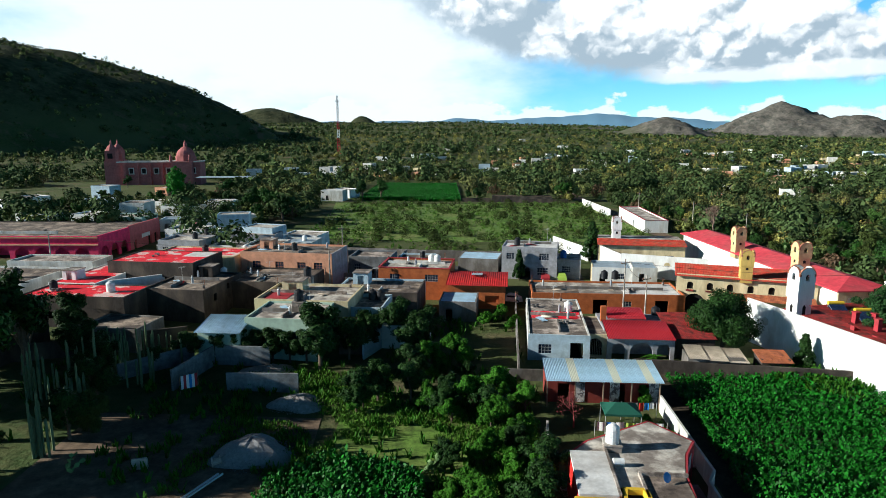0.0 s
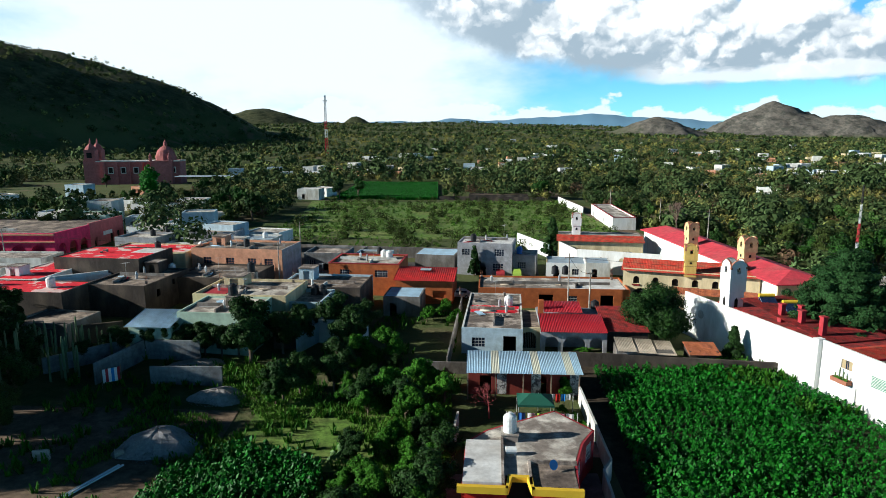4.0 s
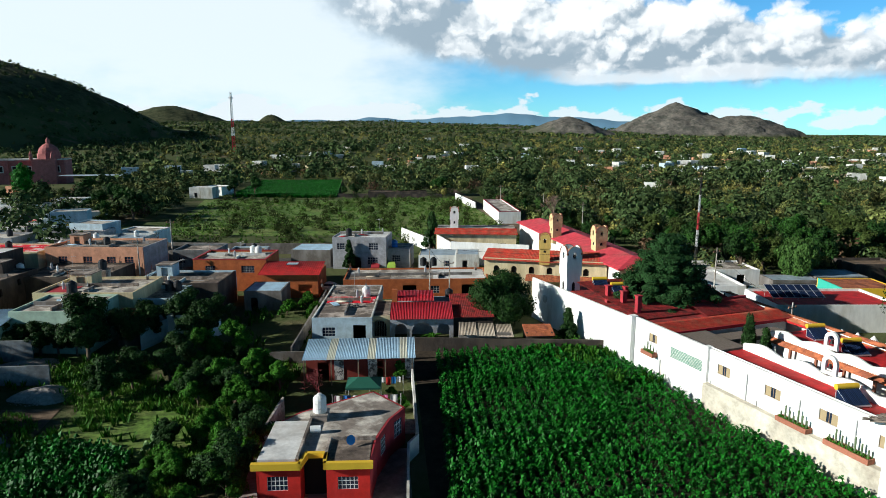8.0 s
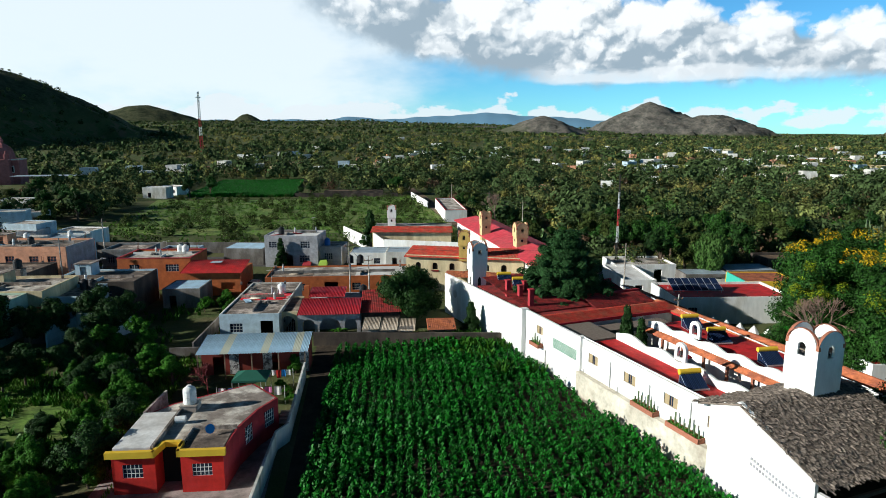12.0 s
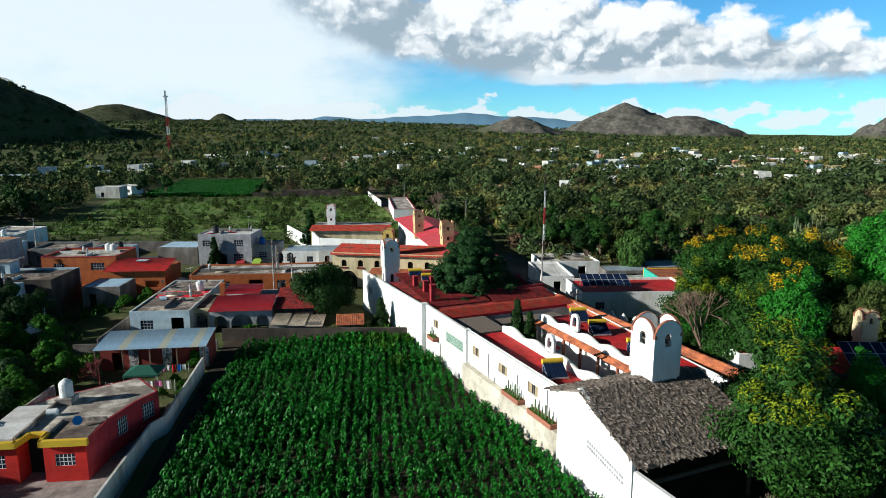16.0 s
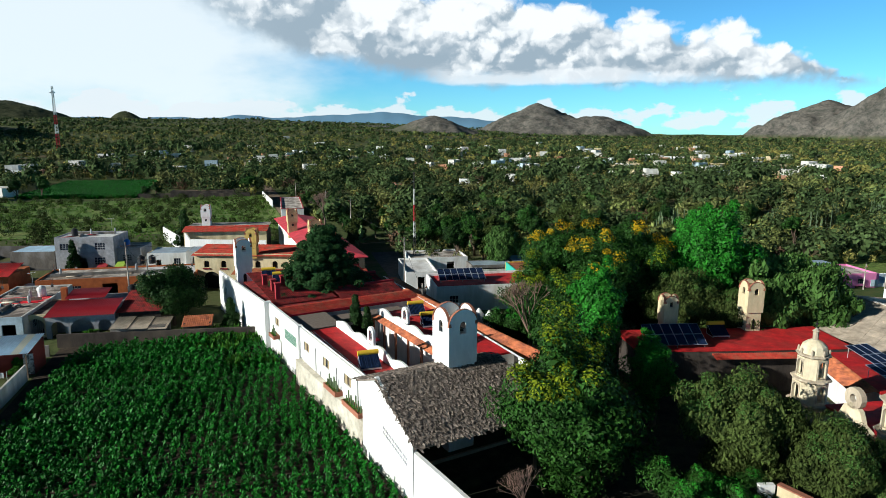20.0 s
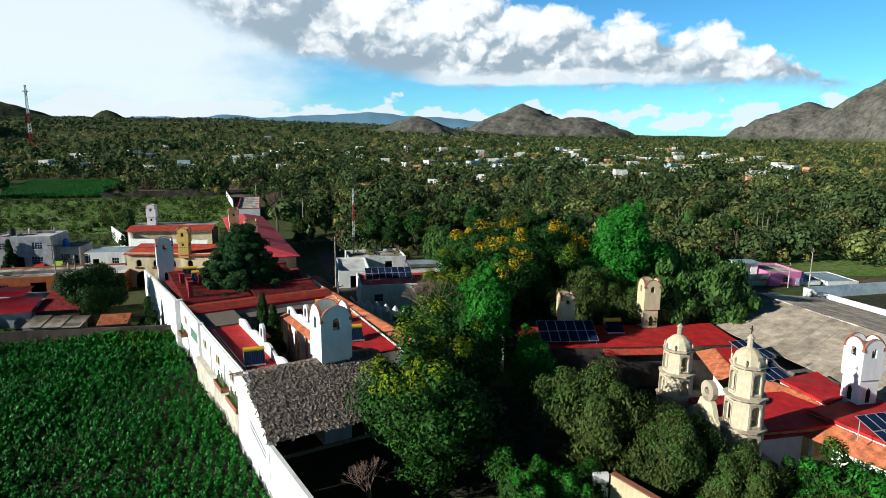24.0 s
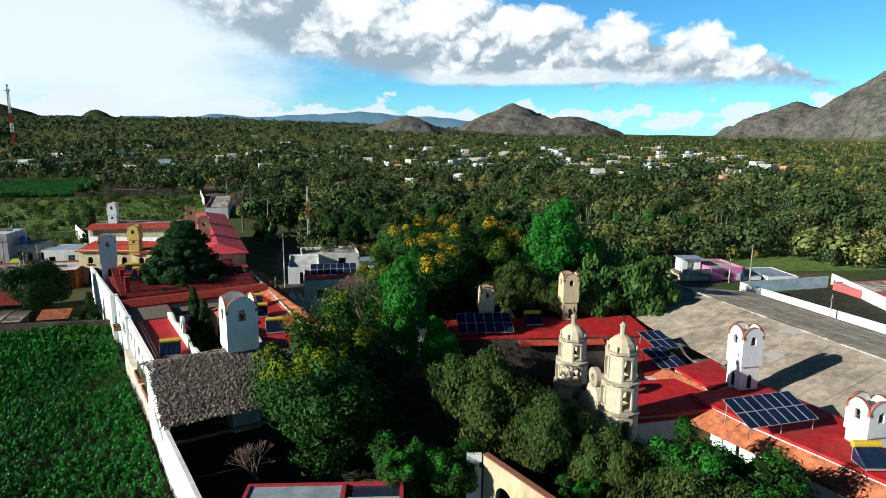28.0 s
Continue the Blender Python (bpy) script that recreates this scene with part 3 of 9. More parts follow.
def house(name, x, y, w, d, h, rz=-6.5, z=0.0, wall="cream", roof="slab", par=0.3, holes=None, label="", category="house", group="",
          side_mats=None, inset=0.0, trim=None, sink=1.5):
    """A flat-roofed house: four walls with openings, a roof slab inside the parapet, windows and doors in the openings.
    holes: {side: [(kind, x0, z0, w, h), ...]}; kinds: win, door, dark, arch."""
    e = thing(name, x, y, z, rz, label, category, group)
    holes = holes or {}
    th = 0.22
    for s, f in SIDES.items():
        (ox, oy), r, ln = f(w, d)
        hs = holes.get(s, ())
        cut = [((q[1], q[2] + sink, q[1] + q[3], q[2] + q[4] + sink) + ((1,) if q[0] == "arch" else ())) for q in hs]
        off = 0 if s in "sn" else th
        bm = panel(bmesh.new(), ln - 2 * off, h + par + sink, th, [(c[0] - off, c[1], c[2] - off, *c[3:]) for c in cut])
        a = radians(r)
        lx, ly = ox + off * math.cos(a), oy + off * math.sin(a)
        part("wall", bm, (side_mats or {}).get(s, wall), e, "", (lx, ly, -sink), r)
        for q in hs:
            kx, kz = q[1], q[2]
            px, py = ox + kx * math.cos(a) - 0.07 * math.sin(a), oy + kx * math.sin(a) + 0.07 * math.cos(a)
            if q[0] == "win":
                window(e, (px, py, kz), r, q[3], q[4], max(2, round(q[3] / 0.45)), max(2, round(q[4] / 0.45)), q[5] if len(q) > 5 else "metal")
            elif q[0] == "door":
                dob = part("door", B((0, 0, 0, q[3], 0.05, q[4]), (q[3] * 0.12, -0.02, q[4] * 0.55, q[3] * 0.88, 0, q[4] * 0.92),
                                     (q[3] * 0.12, -0.02, q[4] * 0.08, q[3] * 0.88, 0, q[4] * 0.45)), q[5] if len(q) > 5 else "wood", e, "", (px, py, kz), r)
                part("handle", B(q[3] * 0.9, -0.05, q[4] * 0.48, q[3] * 0.94, 0, q[4] * 0.52), "metal", dob)
    part("roof", B(th, th, h - 0.2, w - th, d - th, h), roof, e)
    if trim:
        bm = bmesh.new()
        o = 0.06
        for a0 in ((-o, -o, w + o, th + o), (-o, d - th - o, w + o, d + o), (-o, th + o + 0.001, th + o, d - th - o - 0.001), (w - th - o, th + o + 0.001, w + o, d - th - o - 0.001)):
            box(bm, a0[0], a0[1], h + par + 0.003, a0[2], a0[3], h + par + 0.1)
        part("coping", bm, trim, e)
    if not holes.get("noseal"):
        # near-black floor paints the dark interior behind the openings
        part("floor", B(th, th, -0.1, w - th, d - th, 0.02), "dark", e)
    return e


def wave_sheet(w, d, pitch=0.18, amp=0.03, per=4):
    """A corrugated sheet: waves across x, w wide, d long along y."""
    n = max(4, int(w / pitch * per))
    xs = np.linspace(0, w, n + 1)
    zs = amp * np.cos(xs / pitch * 2 * np.pi)
    v, f = [], []
    for k, yy in enumerate((0, d)):
        for t in (0, -0.012):
            v += [(a, yy, b + t) for a, b in zip(xs, zs)]
    m = n + 1
    for i in range(n):
        f += [(i, i + 1, 2 * m + i + 1, 2 * m + i), (m + i, 3 * m + i, 3 * m + i + 1, m + i + 1), (i, m + i, m + i + 1, i + 1),
              (2 * m + i, 2 * m + i + 1, 3 * m + i + 1, 3 * m + i)]
    return v, f


def tile_sheet(w, d, pitch=0.24, course=0.42, amp=0.06):
    """A roof field of half-round clay tiles: barrels across x, stepped in courses up along y."""
    n, c = max(2, int(w / pitch)), max(1, int(d / course))
    per = 4
    xs = np.linspace(0, w, n * per + 1)
    zs = amp * np.abs(np.sin(xs / w * n * np.pi))
    v, f = [], []
    m = len(xs)
    v += [(a, 0, -0.02) for a in xs]
    for k in range(c):
        y0, y1 = d * k / c, d * (k + 1) / c
        b = len(v)
        v += [(a, y0, q + 0.05) for a, q in zip(xs, zs)] + [(a, y1, q) for a, q in zip(xs, zs)]
        for i in range(m - 1):
            f += [(b + i, b + i + 1, b + m + i + 1, b + m + i), (b - m + i, b - m + i + 1, b + i + 1, b + i)]
    return v, f


def sloped(parent, name, sheet, material, x, y, z, pitch_deg, rz=0.0, label=""):
    ob = data_part(name, *sheet, material, parent)
    ob.location, ob.rotation_euler = (x, y, z), (radians(pitch_deg), 0, radians(rz))
    if label:
        ob["label"] = label
    return ob


def ground_z(x, y):
    """The lie of the land: level by the field, higher towards the big hill, lower towards the plain."""
    z = 0.03 * np.maximum(0, -x - 5) * (np.asarray(y) < 1e9) - 0.022 * np.maximum(0, x - 70)
    return np.clip(z, -3.0, 4.0)


# ---------- the land ----------
HILLS = [  # centre x, y, summit height, radius, roundness
    (-880, 960, 171, 660, 2.8), (-690, 2540, 122, 330, 1.6), (-335, 2700, 94, 130, 1.6), (515, 1489, 62, 175, 1.5),
    (1096, 2085, 128, 275, 1.25), (1254, 1942, 84, 220, 1.6), (1180, 1960, 72, 200, 1.5), (2190, 1187, 415, 590, 1.0), (1898, 1590, 130, 280, 1.4)]


def fbm(x, y, s, seed=0.0, octaves=4):
    out, a = 0 * x, 1.0
    for k in range(octaves):
        f = 2.0 ** k / s
        out = out + a * (np.sin(x * f + 1.7 * np.sin(y * f * 0.9 + seed + k)) * np.cos(y * f * 1.1 + 1.3 * np.sin(x * f * 0.8 + 2.1 * seed + k)))
        a *= 0.5
    return out


def hills(x, y):
    h = 0 * x
    for cx, cy, hh, rad, p in HILLS:
        d = np.hypot(x - cx, y - cy) / rad
        gully = np.abs(np.sin(np.arctan2(y - cy, x - cx) * 7 + 2.0 * fbm(x, y, rad * 0.35, cx)))
        d = d * (1 + 0.05 * fbm(x, y, rad * 0.28, cx) + (0.22 if cx > 0 else 0.05) * (1 - gully) ** 2 * np.clip(d * 2.5, 0, 1))
        spur = np.abs(fbm(x, y, rad * 0.12, cx + 1.0, 3)) * (min(12.0, 0.12 * hh) if cx > 0 else 4.5) * np.clip(d * 3, 0, 1)
        h = np.maximum(h, (hh * (1 - np.clip(d, 0, 1) ** p) - spur) * (d < 1))
    return h


def land(x, y):
    x, y = np.asarray(x, float), np.asarray(y, float)
    z = ground_z(x, y)
    r = np.hypot(x - 30, y)
    az = np.degrees(np.arctan2(x - 30, y))
    slope = np.interp(az, [-40, -15, 0, 8, 15, 22, 28, 35, 60, 90], [0.024, 0.029, 0.030, 0.027, 0.022, 0.015, 0.008, 0.004, 0.003, 0.0])
    rise = slope * np.clip(r - 450, 0, 2300)
    rough = np.clip((r - 300) / 1200, 0, 1) * 4.0 * fbm(x, y, 140.0)
    h = hills(x, y)
    h = h + np.clip(h / 60, 0, 1) * 3.5 * fbm(x, y, 45.0, 3.0, 5)
    flat = z * np.clip(1 - (r - 200) / 300, 0, 1) + rise + rough
    return np.maximum(flat, h)


def build_land():
    front = np.arange(-62, 82, 0.36)
    back = np.arange(82, 298, 4.5)
    ang = np.radians(np.concatenate([front, back]))
    rad = np.concatenate([[4], np.geomspace(10, 1300, 150), np.linspace(1320, 2900, 100), np.geomspace(2960, 4650, 14)])
    A, R = np.meshgrid(ang, rad)
    x, y = 40 + R * np.sin(A), 10 + R * np.cos(A)
    v = np.stack([x, y, land(x, y)], -1).reshape(-1, 3)
    n, m = len(ang), len(rad)
    i, j = np.meshgrid(np.arange(n), np.arange(m - 1))
    a, b = (j * n + i).ravel(), (j * n + (i + 1) % n).ravel()
    f = np.stack([a, a + n, b + n, b], -1)
    ob = data_part("ground", v, f, "ground")
    ob.data.polygons.foreach_set("use_smooth", np.ones(len(ob.data.polygons), dtype=bool))
    return tagged(ob, "rough earth and scrub land rising to hills", "ground", kind="structure")


def ground_material():
    m = bpy.data.materials.new("scrub_ground")
    m.use_nodes = True
    nt = m.node_tree
    N, L = nt.nodes.new, nt.links.new
    b = nt.nodes["Principled BSDF"]
    b.inputs["Roughness"].default_value, b.inputs["Specular IOR Level"].default_value = 0.95, 0.1
    geo = N("ShaderNodeNewGeometry")

    def nz(s, d=5, r=0.6):
        n = N("ShaderNodeTexNoise")
        n.inputs["Scale"].default_value, n.inputs["Detail"].default_value, n.inputs["Roughness"].default_value = s, d, r
        L(geo.outputs["Position"], n.inputs["Vector"])
        return n.outputs[0]

    def rng(v, lo, hi):
        n = N("ShaderNodeMapRange")
        n.inputs[1].default_value, n.inputs[2].default_value = lo, hi
        L(v, n.inputs[0])
        return n.outputs[0]

    def blend(f, a, c):
        n = N("ShaderNodeMix")
        n.data_type = "RGBA"
        L(f, n.inputs[0])
        for i, v in ((6, a), (7, c)):
            if isinstance(v, tuple):
                n.inputs[i].default_value = (*v, 1)
            else:
                L(v, n.inputs[i])
        return n.outputs[2]

    col = blend(rng(nz(0.6), 0.4, 0.65), (0.045, 0.075, 0.022), (0.085, 0.095, 0.035))
    col = blend(rng(nz(0.07), 0.52, 0.66), col, (0.14, 0.105, 0.065))
    col = blend(rng(nz(0.012, 6), 0.45, 0.62), col, (0.095, 0.105, 0.042))
    sep = N("ShaderNodeSeparateXYZ")
    L(geo.outputs["Position"], sep.inputs[0])
    rocky = blend(rng(nz(0.06, 6, 0.8), 0.40, 0.60), (0.165, 0.145, 0.125), (0.060, 0.062, 0.052))
    wooded = blend(rng(nz(0.05, 7, 0.8), 0.36, 0.60), (0.095, 0.095, 0.050), (0.020, 0.030, 0.012))
    dots = blend(rng(sep.outputs[0], -300, 300), wooded, rocky)
    east = N("ShaderNodeMath")
    east.operation = "MULTIPLY"
    L(rng(sep.outputs[2], 8, 22), east.inputs[0])
    L(rng(sep.outputs[0], 370, 470), east.inputs[1])
    both = N("ShaderNodeMath")
    both.operation = "MAXIMUM"
    L(east.outputs[0], both.inputs[0])
    L(rng(sep.outputs[2], 35, 70), both.inputs[1])
    col = blend(both.outputs[0], col, dots)
    L(col, b.inputs["Base Color"])
    bp = N("ShaderNodeBump")
    bp.inputs["Strength"].default_value, bp.inputs["Distance"].default_value = 0.6, 0.4
    L(nz(1.2, 4), bp.inputs["Height"])
    L(bp.outputs[0], b.inputs["Normal"])
    return m


M["ground"] = ground_material()
build_land()


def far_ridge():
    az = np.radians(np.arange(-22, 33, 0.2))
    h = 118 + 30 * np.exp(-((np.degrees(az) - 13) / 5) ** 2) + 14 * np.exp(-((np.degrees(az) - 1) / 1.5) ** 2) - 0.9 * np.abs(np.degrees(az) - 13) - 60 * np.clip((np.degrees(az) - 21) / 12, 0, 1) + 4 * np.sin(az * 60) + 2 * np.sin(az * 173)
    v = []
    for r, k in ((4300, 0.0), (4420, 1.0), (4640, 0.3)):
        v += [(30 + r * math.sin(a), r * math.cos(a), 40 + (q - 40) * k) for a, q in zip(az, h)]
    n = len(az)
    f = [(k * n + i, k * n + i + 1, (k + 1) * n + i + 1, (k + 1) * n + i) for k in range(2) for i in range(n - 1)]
    tagged(data_part("backdrop", v, f, "haze"), "distant mountain ridge with haze painted into its blue", "mountain", kind="structure")


far_ridge()


def sheet(name, corners, material, dz, label, category="road", step=2.5, kind="structure"):
    """A draped strip of surface between four corners (counter-clockwise)."""
    a, b, c, d = [np.array(p, float) for p in corners]
    nu, nv = max(2, int(np.linalg.norm(b - a) / step)), max(2, int(np.linalg.norm(d - a) / step))
    v, f = [], []
    for j in range(nv + 1):
        for i in range(nu + 1):
            s, t = i / nu, j / nv
            p = (1 - s) * (1 - t) * a + s * (1 - t) * b + s * t * c + (1 - s) * t * d
            v.append((p[0], p[1], float(land(p[0], p[1])) + dz))
    for j in range(nv):
        for i in range(nu):
            k = j * (nu + 1) + i
            f.append((k, k + 1, k + nu + 2, k + nu + 1))
    return tagged(data_part(name, v, f, material), label, category, kind=kind)


sheet("field_soil", [(20.5, 8), (60, 8), (47, 69), (23, 71)], "field_earth", 0.03, "brown tilled soil between the crop rows", "soil")
sheet("road", [(-30, 128), (27, 117), (28, 126), (-30, 138)], "asphalt", 0.04, "worn grey asphalt village street", "road")
sheet("road", [(20, 96), (13, 96.4), (20, 128), (27, 126)], "asphalt", 0.05, "worn grey asphalt side street", "road")
sheet("road", [(67, 44), (71.5, 44), (78, 120), (72, 120)], "asphalt", 0.04, "worn grey asphalt lane beside the hacienda", "road")
sheet("road", [(58.5, 150), (63.5, 150), (60, 330), (55, 330)], "earth", 0.05, "pale dirt road leading away", "road")
sheet("yard", [(7, 33), (20.2, 33), (20.6, 46.5), (8, 46.5)], "concrete", 0.03, "stained concrete yard of the red house", "yard")
sheet("pasture", [(-32, 162), (58, 160), (56, 252), (-42, 246)], "pasture_soil", 0.05, "green weedy pasture", "field")
sheet("grass_lot", [(150, 70), (196, 58), (200, 84), (150, 88)], "pasture_soil", 0.06, "bright green grass lot behind the pink house", "lawn")
sheet("grass_lot", [(142.4, 22), (156, 24), (161, 54), (142.4, 55)], "garden_earth", 0.06, "dark weedy ground of the walled lot", "lot")
sheet("road", [(139, 25), (133, 25), (137, 66), (141, 66)], "asphalt", 0.04, "asphalt street beside the white wall", "road")
sheet("road", [(131, 62), (190, 74), (190, 80), (131, 70)], "asphalt", 0.05, "asphalt cross street by the pink house", "road")
sheet("garden_lawn", [(-10.5, 47), (7.6, 46.6), (8.0, 60), (-10, 61)], "pasture_soil", 0.06, "rough sunlit garden grass", "lawn")
sheet("dirt_yard", [(-34, 20), (-10, 20), (-12, 58), (-34, 58)], "earth", 0.05, "trodden bare earth yard", "yard")


# ---------- the hacienda ----------
HX, HY, HR = 55.2, 24.8, 12.1


def hac(X, Y):
    a = radians(HR)
    return HX + X * math.cos(a) - Y * math.sin(a), HY + X * math.sin(a) + Y * math.cos(a)


def hthing(name, X, Y, z, rz=0.0, **k):
    x, y = hac(X, Y)
    return thing(name, x, y, z, HR + rz, **k)


def wall_run(name, p, q, h, material, th=0.3, label="", category="wall", holes=(), z=0.0, cap=None, sink=1.0):
    ln = math.hypot(q[0] - p[0], q[1] - p[1])
    e = thing(name, p[0], p[1], z, math.degrees(math.atan2(q[1] - p[1], q[0] - p[0])), label, category, kind="structure")
    bm = panel(bmesh.new(), ln, h + sink, th, [(a, b + sink, c, d + sink, *r) for a, b, c, d, *r in holes])
    part("wall_face", bm, material, e, "", (0, 0, -sink))
    if cap:
        part("coping", B(-0.02, -0.06, h + 0.004, ln + 0.02, th + 0.06, h + 0.09), cap, e)
    return e


def scallop(length, h0, waves, amp, th=0.22):
    """A parapet whose top runs in waves."""
    n = 8 * waves
    top = []
    for i in range(n + 1):
        ph = (i / 8.0) % 1.0
        top.append((length * i / n, h0 + amp * (0.5 - 0.5 * math.cos(2 * math.pi * ph)) ** 0.7))
    bm = bmesh.new()
    rows = [[bm.verts.new((q[0], y, 0)) for q in top] for y in (0, th)]
    hi = [[bm.verts.new((x, y, z)) for x, z in top] for y in (0, th)]
    for i in range(n):
        bm.faces.new((rows[0][i], rows[0][i + 1], hi[0][i + 1], hi[0][i]))
        bm.faces.new((rows[1][i + 1], rows[1][i], hi[1][i], hi[1][i + 1]))
        bm.faces.new((hi[0][i], hi[0][i + 1], hi[1][i + 1], hi[1][i]))
    for k in (0, n):
        bm.faces.new((rows[0][k], rows[1][k], hi[1][k], hi[0][k]))
    return bm, top


def arch_top(w, h, n=9):
    return [(w / 2 * math.cos(math.pi * i / n), h + w / 2 * math.sin(math.pi * i / n)) for i in range(n + 1)]


def bell_tower(name, x, y, z0, w, h, rz, wall_mat, label, lid="slab_brown", shaft=None, group="bell-gable chimneys"):
    """A square tower with a rounded gable on every side, bell openings in the gables and a barrel vault behind each."""
    e = thing(name, x, y, z0, rz, label, "tower", group)
    th = 0.18
    sh = shaft or h * 0.5
    part("shaft", B(-w / 2 + 0.12, -w / 2 + 0.12, -0.6, w / 2 - 0.12, w / 2 - 0.12, sh), wall_mat, e)
    for k in range(4):
        # flat near-black panel draws the shade of a niche
        o = part("niche", extruded(bmesh.new(), [(-w * 0.1, sh * 0.72), (w * 0.1, sh * 0.72), (w * 0.1, sh * 0.86), (0, sh * 0.9), (-w * 0.1, sh * 0.86)], -w / 2 + 0.1, -w / 2 + 0.117), "dark", e, "near-black panel painted as a shaded niche", (0, 0, 0), 90 * k)
        ow = w * 0.24
        z1, z2 = sh, h
        bm = bmesh.new()
        ww = w / 2 if k % 2 == 0 else w / 2 - th
        zo = z2 - w * 0.1
        zt = zo + ow
        # jambs, sill and the round head cut out as a key of quads
        box(bm, -ww, -w / 2, z1, -ow / 2, -w / 2 + th, zo)
        box(bm, ow / 2, -w / 2, z1, ww, -w / 2 + th, zo)
        box(bm, -ow / 2, -w / 2, z1, ow / 2, -w / 2 + th, zo - ow * 1.1)
        n = 10
        outer = [(ww * math.cos(math.pi * i / n), z2 - w * 0.1 + (w * 0.5) * math.sin(math.pi * i / n)) for i in range(n + 1)]
        inner = [(ow / 2 * math.cos(math.pi * i / n), zo + ow / 2 * math.sin(math.pi * i / n)) for i in range(n + 1)]
        for i in range(n):
            vs = []
            for yy in (-w / 2, -w / 2 + th):
                vs.append([bm.verts.new((*p[:1], yy, p[1])) for p in (inner[i], outer[i], outer[i + 1], inner[i + 1])])
            fa, fb = vs
            bm.faces.new(fa[::-1])
            bm.faces.new(fb)
            bm.faces.new((fa[1], fa[2], fb[2], fb[1]))
            bm.faces.new((fa[3], fa[0], fb[0], fb[3]))
        part("gable", bm, wall_mat, e, "", (0, 0, 0), 90 * k)
        bm = bmesh.new()
        for i in range(n):
            a0, a1 = math.pi * i / n, math.pi * (i + 1) / n
            q = []
            for rr in (w / 2 + 0.006, w / 2 + 0.045):
                q += [(rr * math.cos(a), z2 - w * 0.1 + rr * math.sin(a)) for a in (a0, a1)]
            fv = [[bm.verts.new((p[0], yy, p[1])) for p in (q[0], q[1], q[3], q[2])] for yy in (-w / 2 - 0.03, -w / 2 + th + 0.03)]
            for j in range(4):
                bm.faces.new((fv[0][j], fv[0][(j + 1) % 4], fv[1][(j + 1) % 4], fv[1][j]))
            bm.faces.new(fv[0][::-1])
            bm.faces.new(fv[1])
        part("brick_rim", bm, "brick", e, "thin brick edging", (0, 0, 0), 90 * k)
        bell = lathe(bmesh.new(), [(0.02, 0.34), (0.09, 0.32), (0.12, 0.15), (0.2, 0.0)], 8)
        part("bell", bell, "iron", e, "dark bell", (0.0, 0, 0), 90 * k).location = (
            Matrix.Rotation(radians(90 * k), 3, "Z") @ Vector((0, -w / 2 + 0.3, zo - ow * 0.75)))
    part("deck", B(-w / 2 + th, -w / 2 + th, h - 0.62, w / 2 - th, w / 2 - th, h - 0.55), lid, e)
    return e


def solar_heater(name, x, y, z, rz, label):
    e = thing(name, x, y, z, rz, label, "solar heater", "solar heaters on the roofs")
    bm = tube(bmesh.new(), (-0.95, 0.75, 1.15), (0.95, 0.75, 1.15), 0.24, 0.24, 12)
    part("tank", bm, "yellow", e, "yellow cylindrical tank")
    for i in range(12):
        xx = -0.85 + 1.7 * i / 11
        part("tube", tube(bmesh.new(), (xx, -0.75, 0.22), (xx, 0.68, 1.05), 0.055, 0.055, 6), "solar", e)
    for sx in (-0.9, 0.9):
        bm = bmesh.new()
        tube(bm, (sx, -0.8, 0.1), (sx, 0.7, 0.98), 0.025, 0.025, 5)
        tube(bm, (sx, 0.75, 0), (sx, 0.75, 0.95), 0.025, 0.025, 5)
        tube(bm, (sx, -0.8, 0), (sx, 0.75, 0.02), 0.025, 0.025, 5)
        part("stand", bm, "alu", e)
    part("glass_bed", prism(bmesh.new(), [(-0.92, -0.8), (0.92, -0.8), (0.92, 0.66), (-0.92, 0.66)], 0.10, 0.14, [0.14, 0.14, 0.97, 0.97]), "solar", e, "dark blue collector bed")
    part("foot_rail", B(-0.95, -0.84, 0.08, 0.95, -0.74, 0.2), "alu", e)
    return e


def solar_array(x, y, z, rz, cols, rows, pitch_deg, label, pw=1.0, ph=1.65, leg=0.8):
    e = thing("solar_array", x, y, z, rz, label, "solar panels", "solar arrays")
    c, s = math.cos(radians(pitch_deg)), math.sin(radians(pitch_deg))
    cell = fr = None
    for i in range(cols):
        for j in range(rows):
            loc = (i * (pw + 0.02), j * (ph + 0.02) * c, leg + j * (ph + 0.02) * s)
            if cell is None:
                bm = B((0, 0, 0, pw, 0.035, 0.04), (0, ph - 0.035, 0, pw, ph, 0.04), (0, 0.036, 0, 0.035, ph - 0.036, 0.04), (pw - 0.035, 0.036, 0, pw, ph - 0.036, 0.04))
                fr = part("panel", bm, "alu", e, "", loc)
                cell = part("solar_glass", B(0.036, 0.036, 0.012, pw - 0.036, ph - 0.036, 0.032), "solar", fr)
                f = fr
            else:
                f = share(fr, e, loc)
                share(cell, f)
            f.rotation_euler = (radians(pitch_deg), 0, 0)
    wid, dep = cols * (pw + 0.02), rows * (ph + 0.02)
    for xx in np.linspace(0.2, wid - 0.2, max(2, cols // 3 + 1)):
        for d in (0.3, dep - 0.3):
            part("leg", tube(bmesh.new(), (xx, d * c, 0), (xx, d * c, leg + d * s - 0.02), 0.035, 0.035, 5), "metal", e)
    return e


